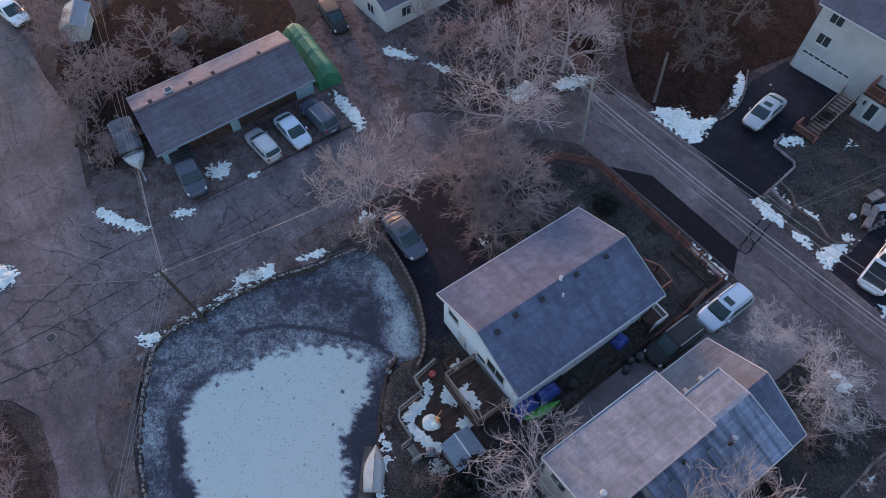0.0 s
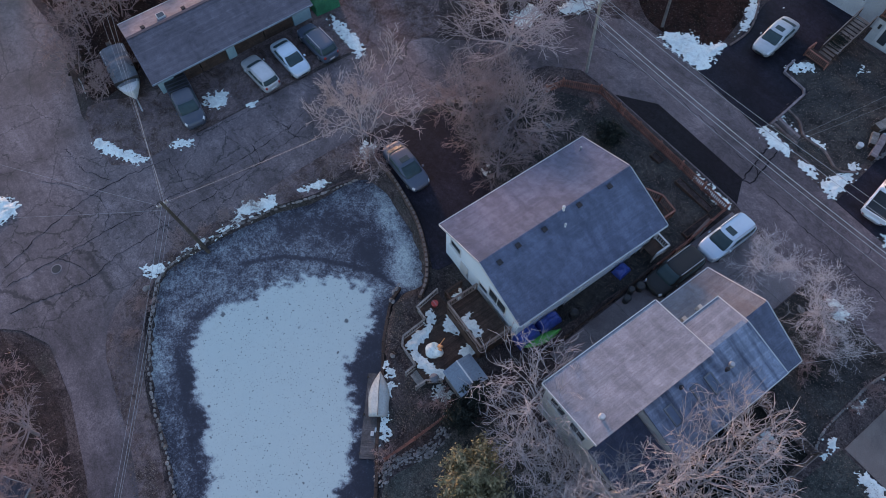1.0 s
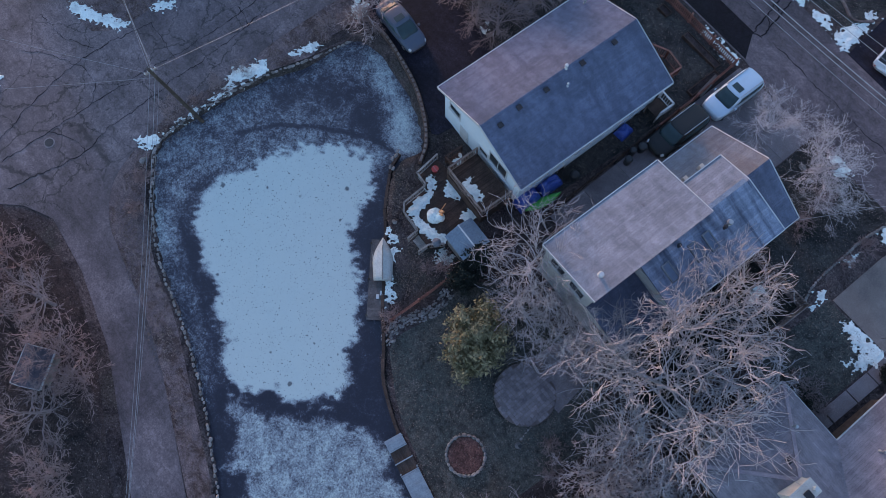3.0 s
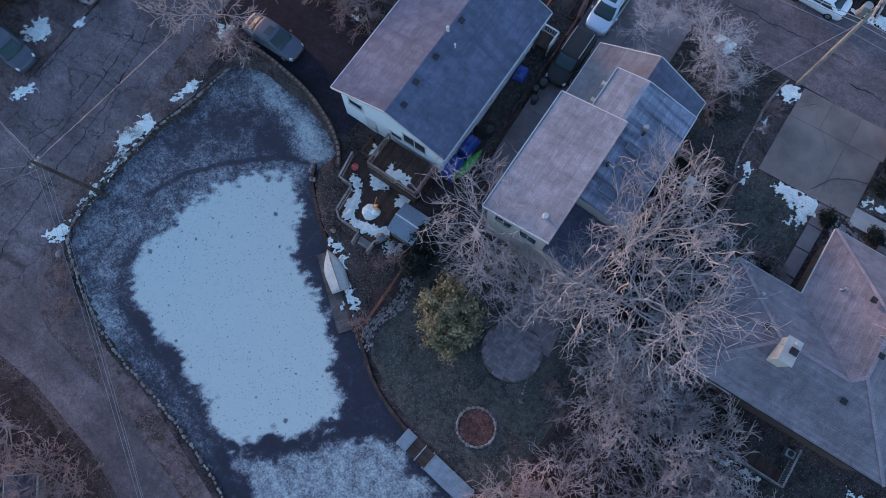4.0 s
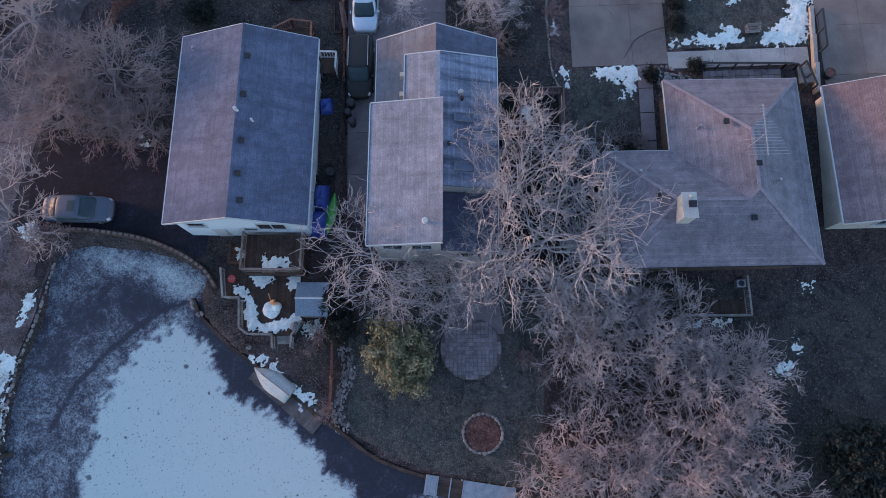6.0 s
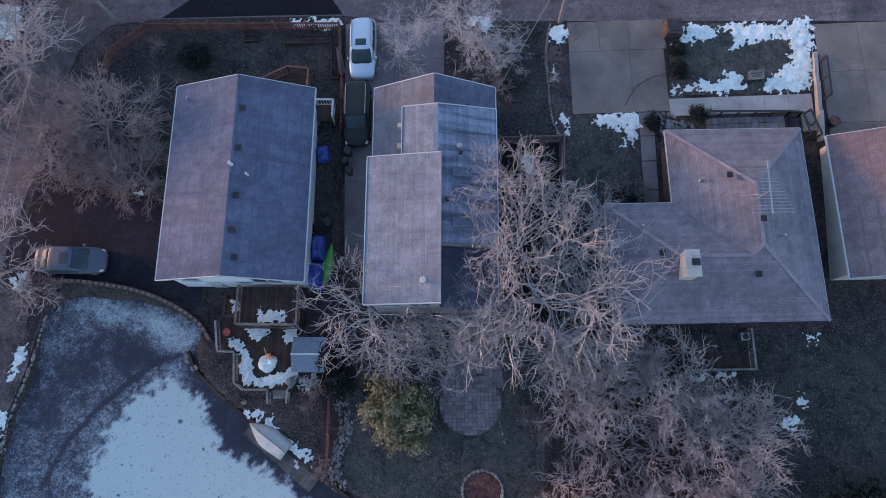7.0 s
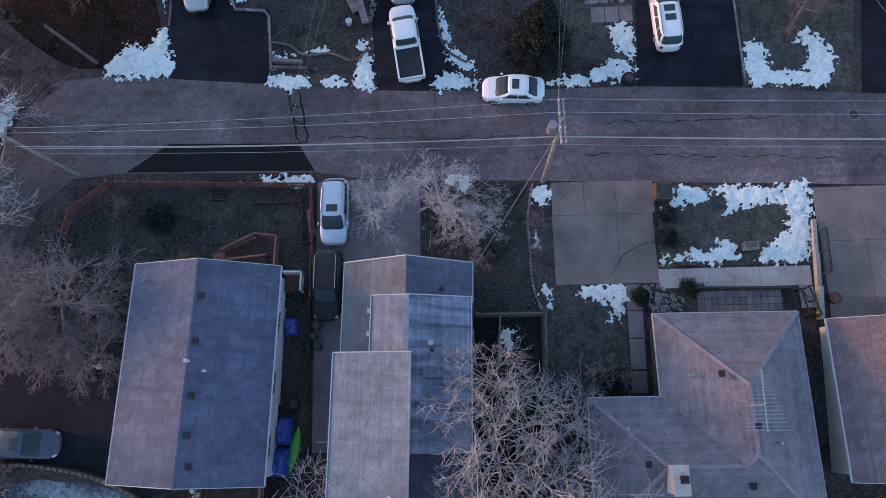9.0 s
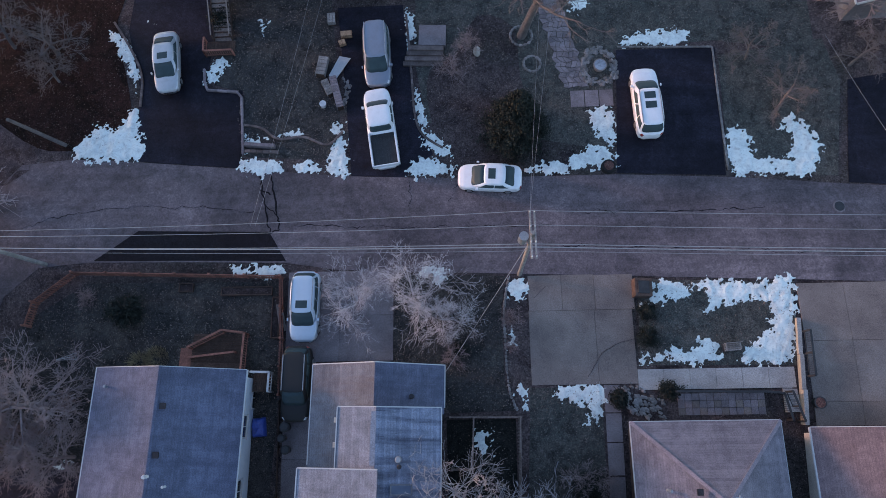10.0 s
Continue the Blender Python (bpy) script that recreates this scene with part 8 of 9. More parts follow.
for cx_, cy_, rr, n_ in ((10.9, 44.9, 0.62, 13), (10.2, 47.2, 0.8, 15)):
    t_ = thing("stone_ring", cx_, cy_, land(cx_, cy_), 0, "ring of edging stones round a planting", "stone ring", "stone rings")
    for i in range(n_):
        a = 6.283 * i / n_
        piece("stone", STONES[i % 6], t_, Matrix.Translation((rr * math.cos(a), rr * math.sin(a), 0.05)) @ Matrix.Rotation(a + 1.57, 4, 'Z') @ Matrix.Diagonal((0.17, 0.14, 0.13, 1)))

# fire pit ring, round paved mound, lantern
fr = thing("fire_ring", 2.74, -3.2, land(2.74, -3.2), 0, "ring of pale stones round a dark mulch bed", "flower bed")
for i in range(25):
    a = 6.283 * i / 25
    s = 0.17 + 0.03 * math.sin(i * 2.7)
    piece("stone", STONES[i % 6], fr, Matrix.Translation((1.30 * math.cos(a), 1.26 * math.sin(a), 0.07)) @ Matrix.Rotation(a + 1.57, 4, 'Z') @ Matrix.Diagonal((s, s * 0.85, 0.14, 1)))
part("mulch", tube(bmesh.new(), (0, 0, -0.1), (0, 0, 0.09), 1.22, 1.15, n=28), "mulch", fr)
md = thing("round_terrace", 2.1, 2.35, land(2.1, 2.35), 0, "round raised terrace of small grey pavers", "terrace")
part("core", tube(bmesh.new(), (0, 0, -0.3), (0, 0, 0.20), 2.08, n=48), "terrace", md)
k = 0
pv = mesh_of("paver", box(bmesh.new(), -0.125, 0.125, -0.125, 0.125, 0.17, 0.225, 0.012), "flagstone")
for i in range(-8, 9):
    for j in range(-8, 9):
        if math.hypot(i * 0.27, j * 0.27) < 1.95:
            piece("paver", pv, md, Matrix.Translation((i * 0.27, j * 0.27, 0)))
part("drain", tube(bmesh.new(), (-0.15, -1.75, 0.22), (-0.15, -1.75, 0.25), 0.22, 0.18, n=16), "concrete_grey", md)
lp = thing("garden_lantern", 4.35, -0.1, land(4.35, -0.1), 0, "small dark garden lantern on a stone base", "lantern")
part("base", tube(bmesh.new(), (0, 0, -0.1), (0, 0, 0.15), 0.24, 0.2, n=12), "stone", lp)
part("post", tube(bmesh.new(), (0, 0, 0.15), (0, 0, 1.1), 0.045, n=8), "black_metal", lp)
part("lamp", boxed(-0.11, 0.11, -0.11, 0.11, 1.1, 1.4, 0.02), "black_metal", lp)
stone_row([(4.2, 0.2), (3.95, 1.4), (3.9, 2.6)], 0.25, 0.1, "thin row of stones from terrace to lantern", seed=15)
stone_row([(-17.1, 6.3), (-16.8, 5.6), (-16.3, 4.9)], 0.3, 0.16, "few pale stones at the pond corner", seed=16, jitter=1.0)
for i, (x, y, s) in enumerate(((-28.3, 19.4, .4), (-27.2, 18.9, .3), (-27.9, 20.6, .35), (-20.3, 17.3, .25), (-28.2, -9.1, .3), (2.0, 27.4, .28), (3.4, 29.2, .3), (1.2, 29.3, .22), (3.0, 27.0, .25), (2.6, 26.4, .2), (-12.9, 2.7, .2))):
    b_ = new("boulder", STONES[i % 6])
    b_.matrix_basis = Matrix.Translation((x, y, land(x, y) + s * 0.3)) @ Matrix.Rotation(i * 1.3, 4, 'Z') @ Matrix.Diagonal((s, s, s, 1))
    tagged(b_, "pale rounded garden boulder on bare soil", "boulder", "boulders")

# kayak, tarps and oddments between the houses
ky = new("kayak")
ky.matrix_basis = pose(-7.38, 11.75, land(-7.4, 11.75) + 0.18, 0, 0, 80)
tagged(ky, "bright green plastic kayak lying on the ground", "kayak")
rings = []
for i in range(15):
    u = i / 14
    w = 0.36 * math.sin(math.pi * min(0.985, max(0.015, u))) ** 0.75
    lift = 0.12 * abs(2 * u - 1) ** 3
    rings.append([(-1.45 + 2.9 * u, w * math.cos(t), lift + 0.17 * math.sin(t)) for t in (6.283 * j / 10 for j in range(10))])
bmx = bmesh.new()
loft(bmx, rings)
for f in bmx.faces:
    f.smooth = True
part("hull", bmx, "kayak_green", ky)
part("cockpit", blob(random.Random(3), 0.42, 0.2, 0.05, 2, 0.03), "kayak_green", ky).location = (0, 0, 0.16)


def tarp_heap(x, y, sx, sy, h, turn, material, label, seed, name="tarp"):
    rng = random.Random(seed)
    bm = bmesh.new()
    n = 22
    vs = {}
    for i in range(n + 1):
        for j in range(n + 1):
            u, v = i / n * 2 - 1, j / n * 2 - 1
            e = (1 - abs(u) ** 3.5) * (1 - abs(v) ** 3.5)
            z = h * e ** 0.5 * (0.85 + 0.25 * noise.noise(Vector((u * 1.5 + seed, v * 1.5, 0)))) + 0.06 * noise.noise(Vector((u * 6, v * 6, seed))) * e
            vs[i, j] = bm.verts.new((u * sx, v * sy, max(0.0, z)))
    for i in range(n):
        for j in range(n):
            bm.faces.new((vs[i, j], vs[i + 1, j], vs[i + 1, j + 1], vs[i, j + 1]))
    for f in bm.faces:
        f.smooth = True
    return lone(name, bm, material, label, "tarp", "tarps", m=pose(x, y, land(x, y) + 0.02, 0, 0, turn))


tarp_heap(-8.05, 12.9, 0.5, 0.9, 1.1, -2, "blue_tarp", "bright blue tarpaulin over a heap by the wall", 3)
tarp_heap(-8.2, 11.0, 0.55, 0.95, 1.3, -2, "blue_tarp", "bright blue tarpaulin over stacked things", 5)
tarp_heap(-7.8, 19.6, 0.45, 0.6, 0.7, 5, "blue_tarp", "small blue tarpaulin beside the wall", 7)
for x, y, s in ((-6.0, 19.6, 0.32), (-6.2, 18.9, 0.25), (-5.9, 18.2, 0.28), (-7.4, 14.6, 0.3)):
    cn = thing("rubbish_bin", x, y, land(x, y), 0, "dark plastic rubbish bin beside the house", "bin", "rubbish bins")
    part("body", tube(bmesh.new(), (0, 0, 0), (0, 0, 0.75), s * 0.8, s, n=14), "plastic", cn)
    part("lid", tube(bmesh.new(), (0, 0, 0.75), (0, 0, 0.85), s * 1.05, s * 0.7, n=14), "plastic", cn)

# back deck of the hip-roofed house
cd = thing("back_deck", 18.4, 5.5, 0, -0.5, "dark stained wooden back deck with grey rails", "deck")
planks(cd, -2.35, 2.35, -1.35, 1.35, 1.15, "deck_wood", 'y')
for x in (-2.2, 0, 2.2):
    for y in (-1.25, 1.2):
        part("leg", boxed(x - 0.07, x + 0.07, y - 0.07, y + 0.07, 0.1, 1.15), "grey_wood", cd)
railing(cd, [(-2.35, 1.3), (-2.35, -1.35), (2.35, -1.35), (2.35, 1.3)], 1.18, 0.85, "grey_wood", 0.15)
ac = thing("air_conditioner", 20.4, 6.3, 1.2, 0, "grey metal air conditioner box", "air conditioner")
part("case", boxed(-0.3, 0.3, -0.25, 0.25, 0, 0.6, 0.02), "metal", ac)
part("fan_guard", tube(bmesh.new(), (0, 0, 0.6), (0, 0, 0.62), 0.2, n=16), "black_metal", ac)
for y in (13.2, 8.6):
    wl = thing("window_well", 10.95, y, land(10.9, y), 0, "pale basement window well beside the wall", "window well", "window wells")
    for a in ((-0.35, -0.27, -0.6, 0.6), (-0.27, 0.3, -0.6, -0.52), (-0.27, 0.3, 0.52, 0.6)):
        part("side", boxed(*a, -0.2, 0.5), "concrete", wl)


# ---- drives, paths, poles, wires and the far houses ----
def slab(parent, x0, x1, y0, y1, material="concrete", dz=0.05, gap=0.02, name="slab"):
    """A concrete bay lying on the land, with an open joint round it."""
    bm = bmesh.new()
    x0, x1, y0, y1 = x0 + gap / 2, x1 - gap / 2, y0 + gap / 2, y1 - gap / 2
    top = [(x0, y0), (x1, y0), (x1, y1), (x0, y1)]
    hi = [bm.verts.new((x, y, land(x, y) + dz)) for x, y in top]
    lo = [bm.verts.new((x, y, land(x, y) - 0.2)) for x, y in top]
    bm.faces.new(hi), bm.faces.new(lo[::-1])
    for i in range(4):
        bm.faces.new((lo[i], lo[(i + 1) % 4], hi[(i + 1) % 4], hi[i]))
    return part(name, bm, material, parent)


cdv = thing("concrete_driveway", 0, 0, 0, 0, "brownish concrete driveway in large bays", "driveway", kind="structure")
for a in ((9.85, 12.05, 26.75, 29.15), (12.05, 14.2, 26.75, 29.15), (14.2, 16.75, 26.75, 29.1), (9.8, 14.1, 21.95, 26.75), (14.1, 16.55, 21.95, 26.75)):
    slab(cdv, *a)
bdv = thing("concrete_driveway", 0, 0, 0, 0, "grey concrete driveway beside a house", "driveway", kind="structure")
for i in range(2):
    for j in range(2):
        slab(bdv, -6.35 + i * 3.6, -2.75 + i * 3.6, 23.7 + j * 3.05, 26.75 + j * 3.05, "concrete_grey")
for j in range(4):
    slab(bdv, -6.3, -4.25, 11.5 + j * 3.05, 14.55 + j * 3.05, "concrete_grey")
ddv = thing("concrete_driveway", 0, 0, 0, 0, "wide pale concrete driveway in square bays", "driveway", kind="structure")
for i in range(4):
    for j, (ya_, yb_) in enumerate(((24.45, 28.2), (20.65, 24.45), (19.2, 20.65))):
        slab(ddv, 27.25 + i * 2.95, 30.2 + i * 2.95, ya_, yb_)
for line_ in ([(12.2, 26.75), (12.75, 26.2), (13.25, 25.4)], [(13.4, 22.4), (14.4, 23.95), (15.4, 24.5), (16.5, 24.8)], [(10.2, 27.6), (11.0, 28.4)]):
    l_ = resample_line(line_, 0.2)
    bm = bmesh.new()
    rows_ = [[bm.verts.new((x + 0.05 * noise.noise(Vector((x * 3, y * 3, 1))) + k_ * 0.011, y + 0.07 * noise.noise(Vector((x * 3, y * 3, 6))) - k_ * 0.011, land(x, y) + z_)) for k_, z_ in ((-1, 0.03), (-1, 0.057), (1, 0.057), (1, 0.03))] for x, y in l_]
    for a_, b_ in zip(rows_, rows_[1:]):
        for k_ in range(3):
            bm.faces.new((a_[k_], a_[k_ + 1], b_[k_ + 1], b_[k_]))
    lone("drive_crack", bm, "track", "brown filled crack in a concrete driveway", "driveway crack", kind="structure")
cwk = thing("front_walk", 0, 0, 0, 0, "pale concrete front walk of square slabs", "path", kind="structure")
for i in range(6):
    slab(cwk, 16.55 + i * 1.63, 18.18 + i * 1.63, 21.55, 22.85, "concrete_pale")
for y0_, y1_ in ((20.2, 21.9), (18.4, 20.15), (16.4, 18.35), (14.9, 16.3)):
    slab(cwk, 14.35, 15.35, y0_, y1_, "concrete_grey")
ptio = thing("patio", 0, 0, 0, 0, "front patio of mixed grey pavers", "patio", kind="structure")
pm = [mesh_of("paver", box(bmesh.new(), 0.01, 0.44, 0.01, 0.44, -0.1, 0.05, 0.01), m_) for m_ in ("concrete", "flagstone", "concrete_grey")]
for i in range(12):
    for j in range(3):
        x, y = 18.9 + i * 0.45, 19.95 + j * 0.45
        piece("paver", pm[(i * 7 + j * 5 + i * j) % 3], ptio, Matrix.Translation((x, y, land(x, y))))
rl = thing("iron_railing", 0, 0, 0, 0, "black wrought-iron railing before a patio", "railing")
zr = land(21, 21.4) + 0.05
railing(rl, [(18.6, 21.4), (24.4, 21.3), (25.2, 21.2), (25.5, 19.6)], zr, 0.85, "black_metal", 0.13, 1.2, 0.02)
bw_ = thing("retaining_wall", 0, 0, 0, 0, "cream rendered retaining wall beside a drive", "wall", "garden walls")
for i, (a, b, top) in enumerate((((26.93, 25.9), (26.72, 23.6), 0.28), ((26.72, 23.58), (26.56, 21.4), 0.40), ((26.56, 21.38), (26.42, 19.3), 0.55))):
    part("wall", strip(bmesh.new(), (*a, land(*a) + top - 0.4), (*b, land(*b) + top - 0.4), 0.2, 0.8), "beige_wall", bw_)
    part("coping", strip(bmesh.new(), (*a, land(*a) + top + 0.025), (*b, land(*b) + top + 0.025), 0.26, 0.05), "concrete_pale", bw_)
gst = thing("garden_steps", 25.9, 20.6, land(25.9, 20.6), 0, "pale concrete steps beside a patio rail", "steps")
for i in range(5):
    part("step", boxed(-0.45, 0.45, 0.9 - i * 0.36, 1.24 - i * 0.36, -0.3, 0.06 + i * 0.05, 0.015), "concrete_pale", gst)
rlh = thing("stair_rail", 0, 0, 0, 0, "black iron stair rail beside garden steps", "railing")
railing(rlh, [(25.6, 21.3), (26.1, 19.5)], land(25.9, 20.5) + 0.1, 0.9, "black_metal", 0.14, 1.0, 0.022)
dpl = thing("round_planter", 27.4, 20.6, land(27.4, 20.6) + 0.04, 0, "dark round planter on a concrete drive", "planter")
part("tub", tube(bmesh.new(), (0, 0, 0), (0, 0, 0.5), 0.3, 0.38, n=18), "plastic", dpl)
part("soil", tube(bmesh.new(), (0, 0, 0.48), (0, 0, 0.505), 0.31, n=16), "mulch", dpl)
stone_row([(15.7, 21.4), (16.3, 20.9), (16.9, 20.5), (17.5, 20.2)], 0.16, 0.13, "bed of mixed rough rocks beside a walk", name="rock_bed", category="rock bed", seed=41, rows=8, jitter=0.6, wide=10.0)
rl2 = thing("iron_railing", 0, 0, 0, 0, "black iron railing on a low wall", "railing")
railing(rl2, [(27.0, 25.0), (26.9, 22.2)], land(27, 23.6) + 0.5, 0.8, "black_metal", 0.13, 1.2, 0.02)
pb = thing("masonry_planter", 17.2, 28.05, land(17.2, 28.05), -2, "square brown brick planter with black liner", "planter")
for a in ((-0.55, 0.55, -0.6, -0.42), (-0.55, 0.55, 0.42, 0.6), (-0.55, -0.37, -0.42, 0.42), (0.37, 0.55, -0.42, 0.42)):
    part("side", boxed(*a, -0.2, 0.85, 0.02), "brick", pb)
part("liner", boxed(-0.36, 0.36, -0.41, 0.41, 0.0, 0.90, 0.03), "plastic", pb)
bn = thing("garden_bench", 22.5, 24.1, land(22.5, 24.1), 4, "small grey slatted garden bench on the lawn", "bench")
for k in range(4):
    part("slat", boxed(-0.52, 0.52, -0.22 + k * 0.115, -0.125 + k * 0.115, 0.40, 0.44), "grey_wood", bn)
for k in range(3):
    part("slat", boxed(-0.52, 0.52, 0.24, 0.27, 0.5 + k * 0.13, 0.6 + k * 0.13), "grey_wood", bn)
for x in (-0.45, 0.45):
    part("leg", boxed(x - 0.04, x + 0.04, -0.2, 0.27, 0, 0.4), "dark_trim", bn)
    part("armrest", boxed(x - 0.04, x + 0.04, -0.2, 0.24, 0.62, 0.66), "grey_wood", bn)

# flagstone path and brick landing north of the street
fp = thing("flagstone_path", 0, 0, 0, 0, "crazy-paved grey flagstone path", "path", kind="structure")
rng_f = random.Random(21)
NODE = {}
for i in range(19):
    for j in range(6):
        u = i / 18
        NODE[i, j] = (12.15 + 1.75 * u + (j - 2.5) * 0.36 + rng_f.uniform(-0.11, 0.11) + 0.18 * (i % 2), 50.2 - 7.3 * u + rng_f.uniform(-0.11, 0.11))
for i in range(18):
    for j in range(5):
        q_ = [Vector(NODE[k_]) for k_ in ((i, j), (i, j + 1), (i + 1, j + 1), (i + 1, j))]
        c_ = sum(q_, Vector((0, 0))) / 4
        poly = [tuple(c_ + (p_ - c_) * rng_f.uniform(0.86, 0.94)) for p_ in q_]
        z_ = land(*c_)
        part("flagstone", prism(bmesh.new(), poly, z_ - 0.05, z_ + rng_f.uniform(0.035, 0.055)), "flagstone", fp)
bl = thing("paver_landing", 0, 0, 0, 0, "landing of large square grey slabs", "path", kind="structure")
for i in range(3):
    slab(bl, 13.5 + i * 1.02, 14.5 + i * 1.02, 41.35, 42.65, "flagstone", 0.05, 0.05)

# manholes and road covers
for x, y in ((-33.8, -13.9), (30.9, 33.4)):
    mh = thing("manhole_cover", x, y, land(x, y) + 0.03, 0, "round iron manhole cover in the road", "manhole cover", "manhole covers")
    part("rim", tube(bmesh.new(), (0, 0, -0.05), (0, 0, 0.015), 0.42, n=24), "concrete_grey", mh)
    part("lid", tube(bmesh.new(), (0, 0, 0.0), (0, 0, 0.022), 0.33, n=24), "black_metal", mh)


# ---- poles and wires ----
def utility_pole(x, y, tx, ty, h, label, material="pole_wood", arms=(), transformer=False, turn=90):
    """A wooden pole that leans by (tx, ty) over its height; arms: (height, length)."""
    p = thing("utility_pole", x, y, land(x, y), 0, label, "utility pole", "utility poles")
    part("shaft", tube(bmesh.new(), (0, 0, -1), (tx, ty, h), 0.16, 0.11, n=12), material, p)
    for hh, ll, off in arms:
        u = hh / h
        c = Vector((tx * u + off, ty * u, hh))
        a = part("crossarm", strip(bmesh.new(), c + Vector((0, -ll / 2, 0)), c + Vector((0, ll / 2, 0)), 0.1, 0.12), "grey_wood", p)
        for k_ in (-0.46, -0.16, 0.16, 0.46):
            part("insulator", tube(bmesh.new(), c + Vector((0, ll * k_, 0.06)), c + Vector((0, ll * k_, 0.2)), 0.045, 0.03, n=8), "white_trim", a)
    if transformer:
        u = 0.86
        part("transformer", tube(bmesh.new(), (tx * u - 0.42, ty * u + 0.1, h * u - 0.5), (tx * u - 0.42, ty * u + 0.1, h * u + 0.45), 0.26, n=16), "metal", p)
    return p


utility_pole(9.35, 29.25, -0.3, 0.1, 9.6, "wooden utility pole with double crossarm and transformer", arms=((9.3, 2.7, -0.1), (9.3, 2.7, 0.14)), transformer=True)
utility_pole(-23.7, 30.9, -0.25, -0.5, 8.1, "pale wooden utility pole at the road bend", arms=((7.8, 1.2, 0.0),))
utility_pole(-28.4, -3.9, 0.35, -0.6, 8.2, "dark wooden utility pole beside the pond", "dark_pole", arms=((7.9, 0.8, 0.0),))
utility_pole(-23.54, 40.05, 0.3, -1.4, 6.6, "old leaning wooden pole in the brush", "bark_dark")


def cable(p, q, sag, label="overhead cable strung between poles", r=0.014):
    n = 14
    bm = bmesh.new()
    p, q = Vector(p), Vector(q)
    pts = [p.lerp(q, i / n) - Vector((0, 0, sag * 4 * (i / n) * (1 - i / n))) for i in range(n + 1)]
    d = (q - p).normalized()
    u = d.cross(Vector((0, 0, 1))).normalized()
    w = u.cross(d)
    loft(bm, [[c + (u * math.cos(t) + w * math.sin(t)) * r for t in (6.2832 * k / 5 for k in range(5))] for c in pts])
    return lone("cable", bm, "wire", label, "cable", "overhead cables")


zp3, zp2, zp1 = land(9.35, 29.25), land(-23.7, 30.9), land(-28.4, -3.9)
T3, T2, T1 = (9.05, 29.35), (-23.95, 30.4), (-28.05, -4.5)
for dy, dz, r in ((1.25, 9.5, 0.014), (0.45, 9.5, 0.014), (-0.35, 8.0, 0.028), (0.05, 7.2, 0.022), (-0.2, 6.6, 0.012)):
    z2 = zp2 + 7.95 * dz / 9.5
    cable((T2[0], T2[1] + dy * 0.4, z2), (T3[0], T3[1] + dy, zp3 + dz), 0.5, r=r)
    cable((T3[0], T3[1] + dy, zp3 + dz), (60, 27.6 + dy, land(60, 27) + dz), 0.6, r=r)
for dy, dz, r in ((0.3, 8.0, 0.009), (0.0, 7.2, 0.012), (-0.3, 6.6, 0.008)):
    cable((T2[0], T2[1], zp2 + dz), (-56, 25 + dy * 3, 8.5 + dz - 8), 0.6, r=r)
    cable((T1[0], T1[1], zp1 + dz), (-60, 2.0 + dy * 3, 8 + dz - 8), 0.6, r=r)
    cable((T1[0], T1[1], zp1 + dz), (-4.0 + dy * 1.5, -21.5, 8 + dz - 8), 0.5, r=r)
cable((T1[0], T1[1], zp1 + 8.0), (T2[0], T2[1], zp2 + 7.6), 0.6, r=0.008)
cable((T1[0], T1[1], zp1 + 7.6), (-52, -22, 7.5), 0.6, r=0.008)
cable((T1[0], T1[1], zp1 + 7.2), (-46, -30, 7.5), 0.6, r=0.008)
cable((T3[0], T3[1], zp3 + 7.2), (4.2, 22.6, 4.9), 0.15, r=0.016)
cable((T3[0], T3[1] + 1.2, zp3 + 8.6), (11.5, 52.0, 7.5), 0.4, r=0.006)
cable((T3[0], T3[1] + 1.2, zp3 + 8.4), (12.6, 52.0, 7.5), 0.4, r=0.006)
cable((-6.6, 30.6, zp3 + 7.6), (-4.0, 52.0, 7.0), 0.3, r=0.006)
cable((-6.4, 30.6, zp3 + 7.4), (-3.0, 52.0, 6.8), 0.3, r=0.006)
cable((31.4, 30.2, land(31, 30) + 8.0), (30.6, 45.0, 6.0), 0.2, r=0.007)

# ---- the long garage and what stands about it ----
zg = land(-45, 7)
G = thing("garage", 0, 0, zg, 0, "long low garage with dark shingle roof and teal panels", "garage")
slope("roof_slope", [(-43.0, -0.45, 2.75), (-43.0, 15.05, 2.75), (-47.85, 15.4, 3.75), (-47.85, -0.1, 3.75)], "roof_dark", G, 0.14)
# west slope takes the paler roof_c: its sunlit pink is put into the colour
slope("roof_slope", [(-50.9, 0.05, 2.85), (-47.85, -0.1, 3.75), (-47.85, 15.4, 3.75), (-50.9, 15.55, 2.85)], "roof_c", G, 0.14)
part("ridge_cap", strip(bmesh.new(), (-47.85, -0.1, 3.77), (-47.85, 15.4, 3.77), 0.3, 0.03), "roof_dark", G)
part("wall", boxed(-50.6, -50.4, 0.2, 15.2, -0.5, 2.7), "teal_paint", G)
for y in (0.1, 15.0):
    part("wall", boxed(-50.4, -44.5, y, y + 0.2, -0.5, 2.75), "teal_paint", G)
for y0_, y1_ in ((0.1, 1.5), (6.6, 7.4), (13.4, 15.2)):
    part("pier", boxed(-44.5, -44.3, y0_, y1_, -0.5, 2.6), "teal_paint", G)
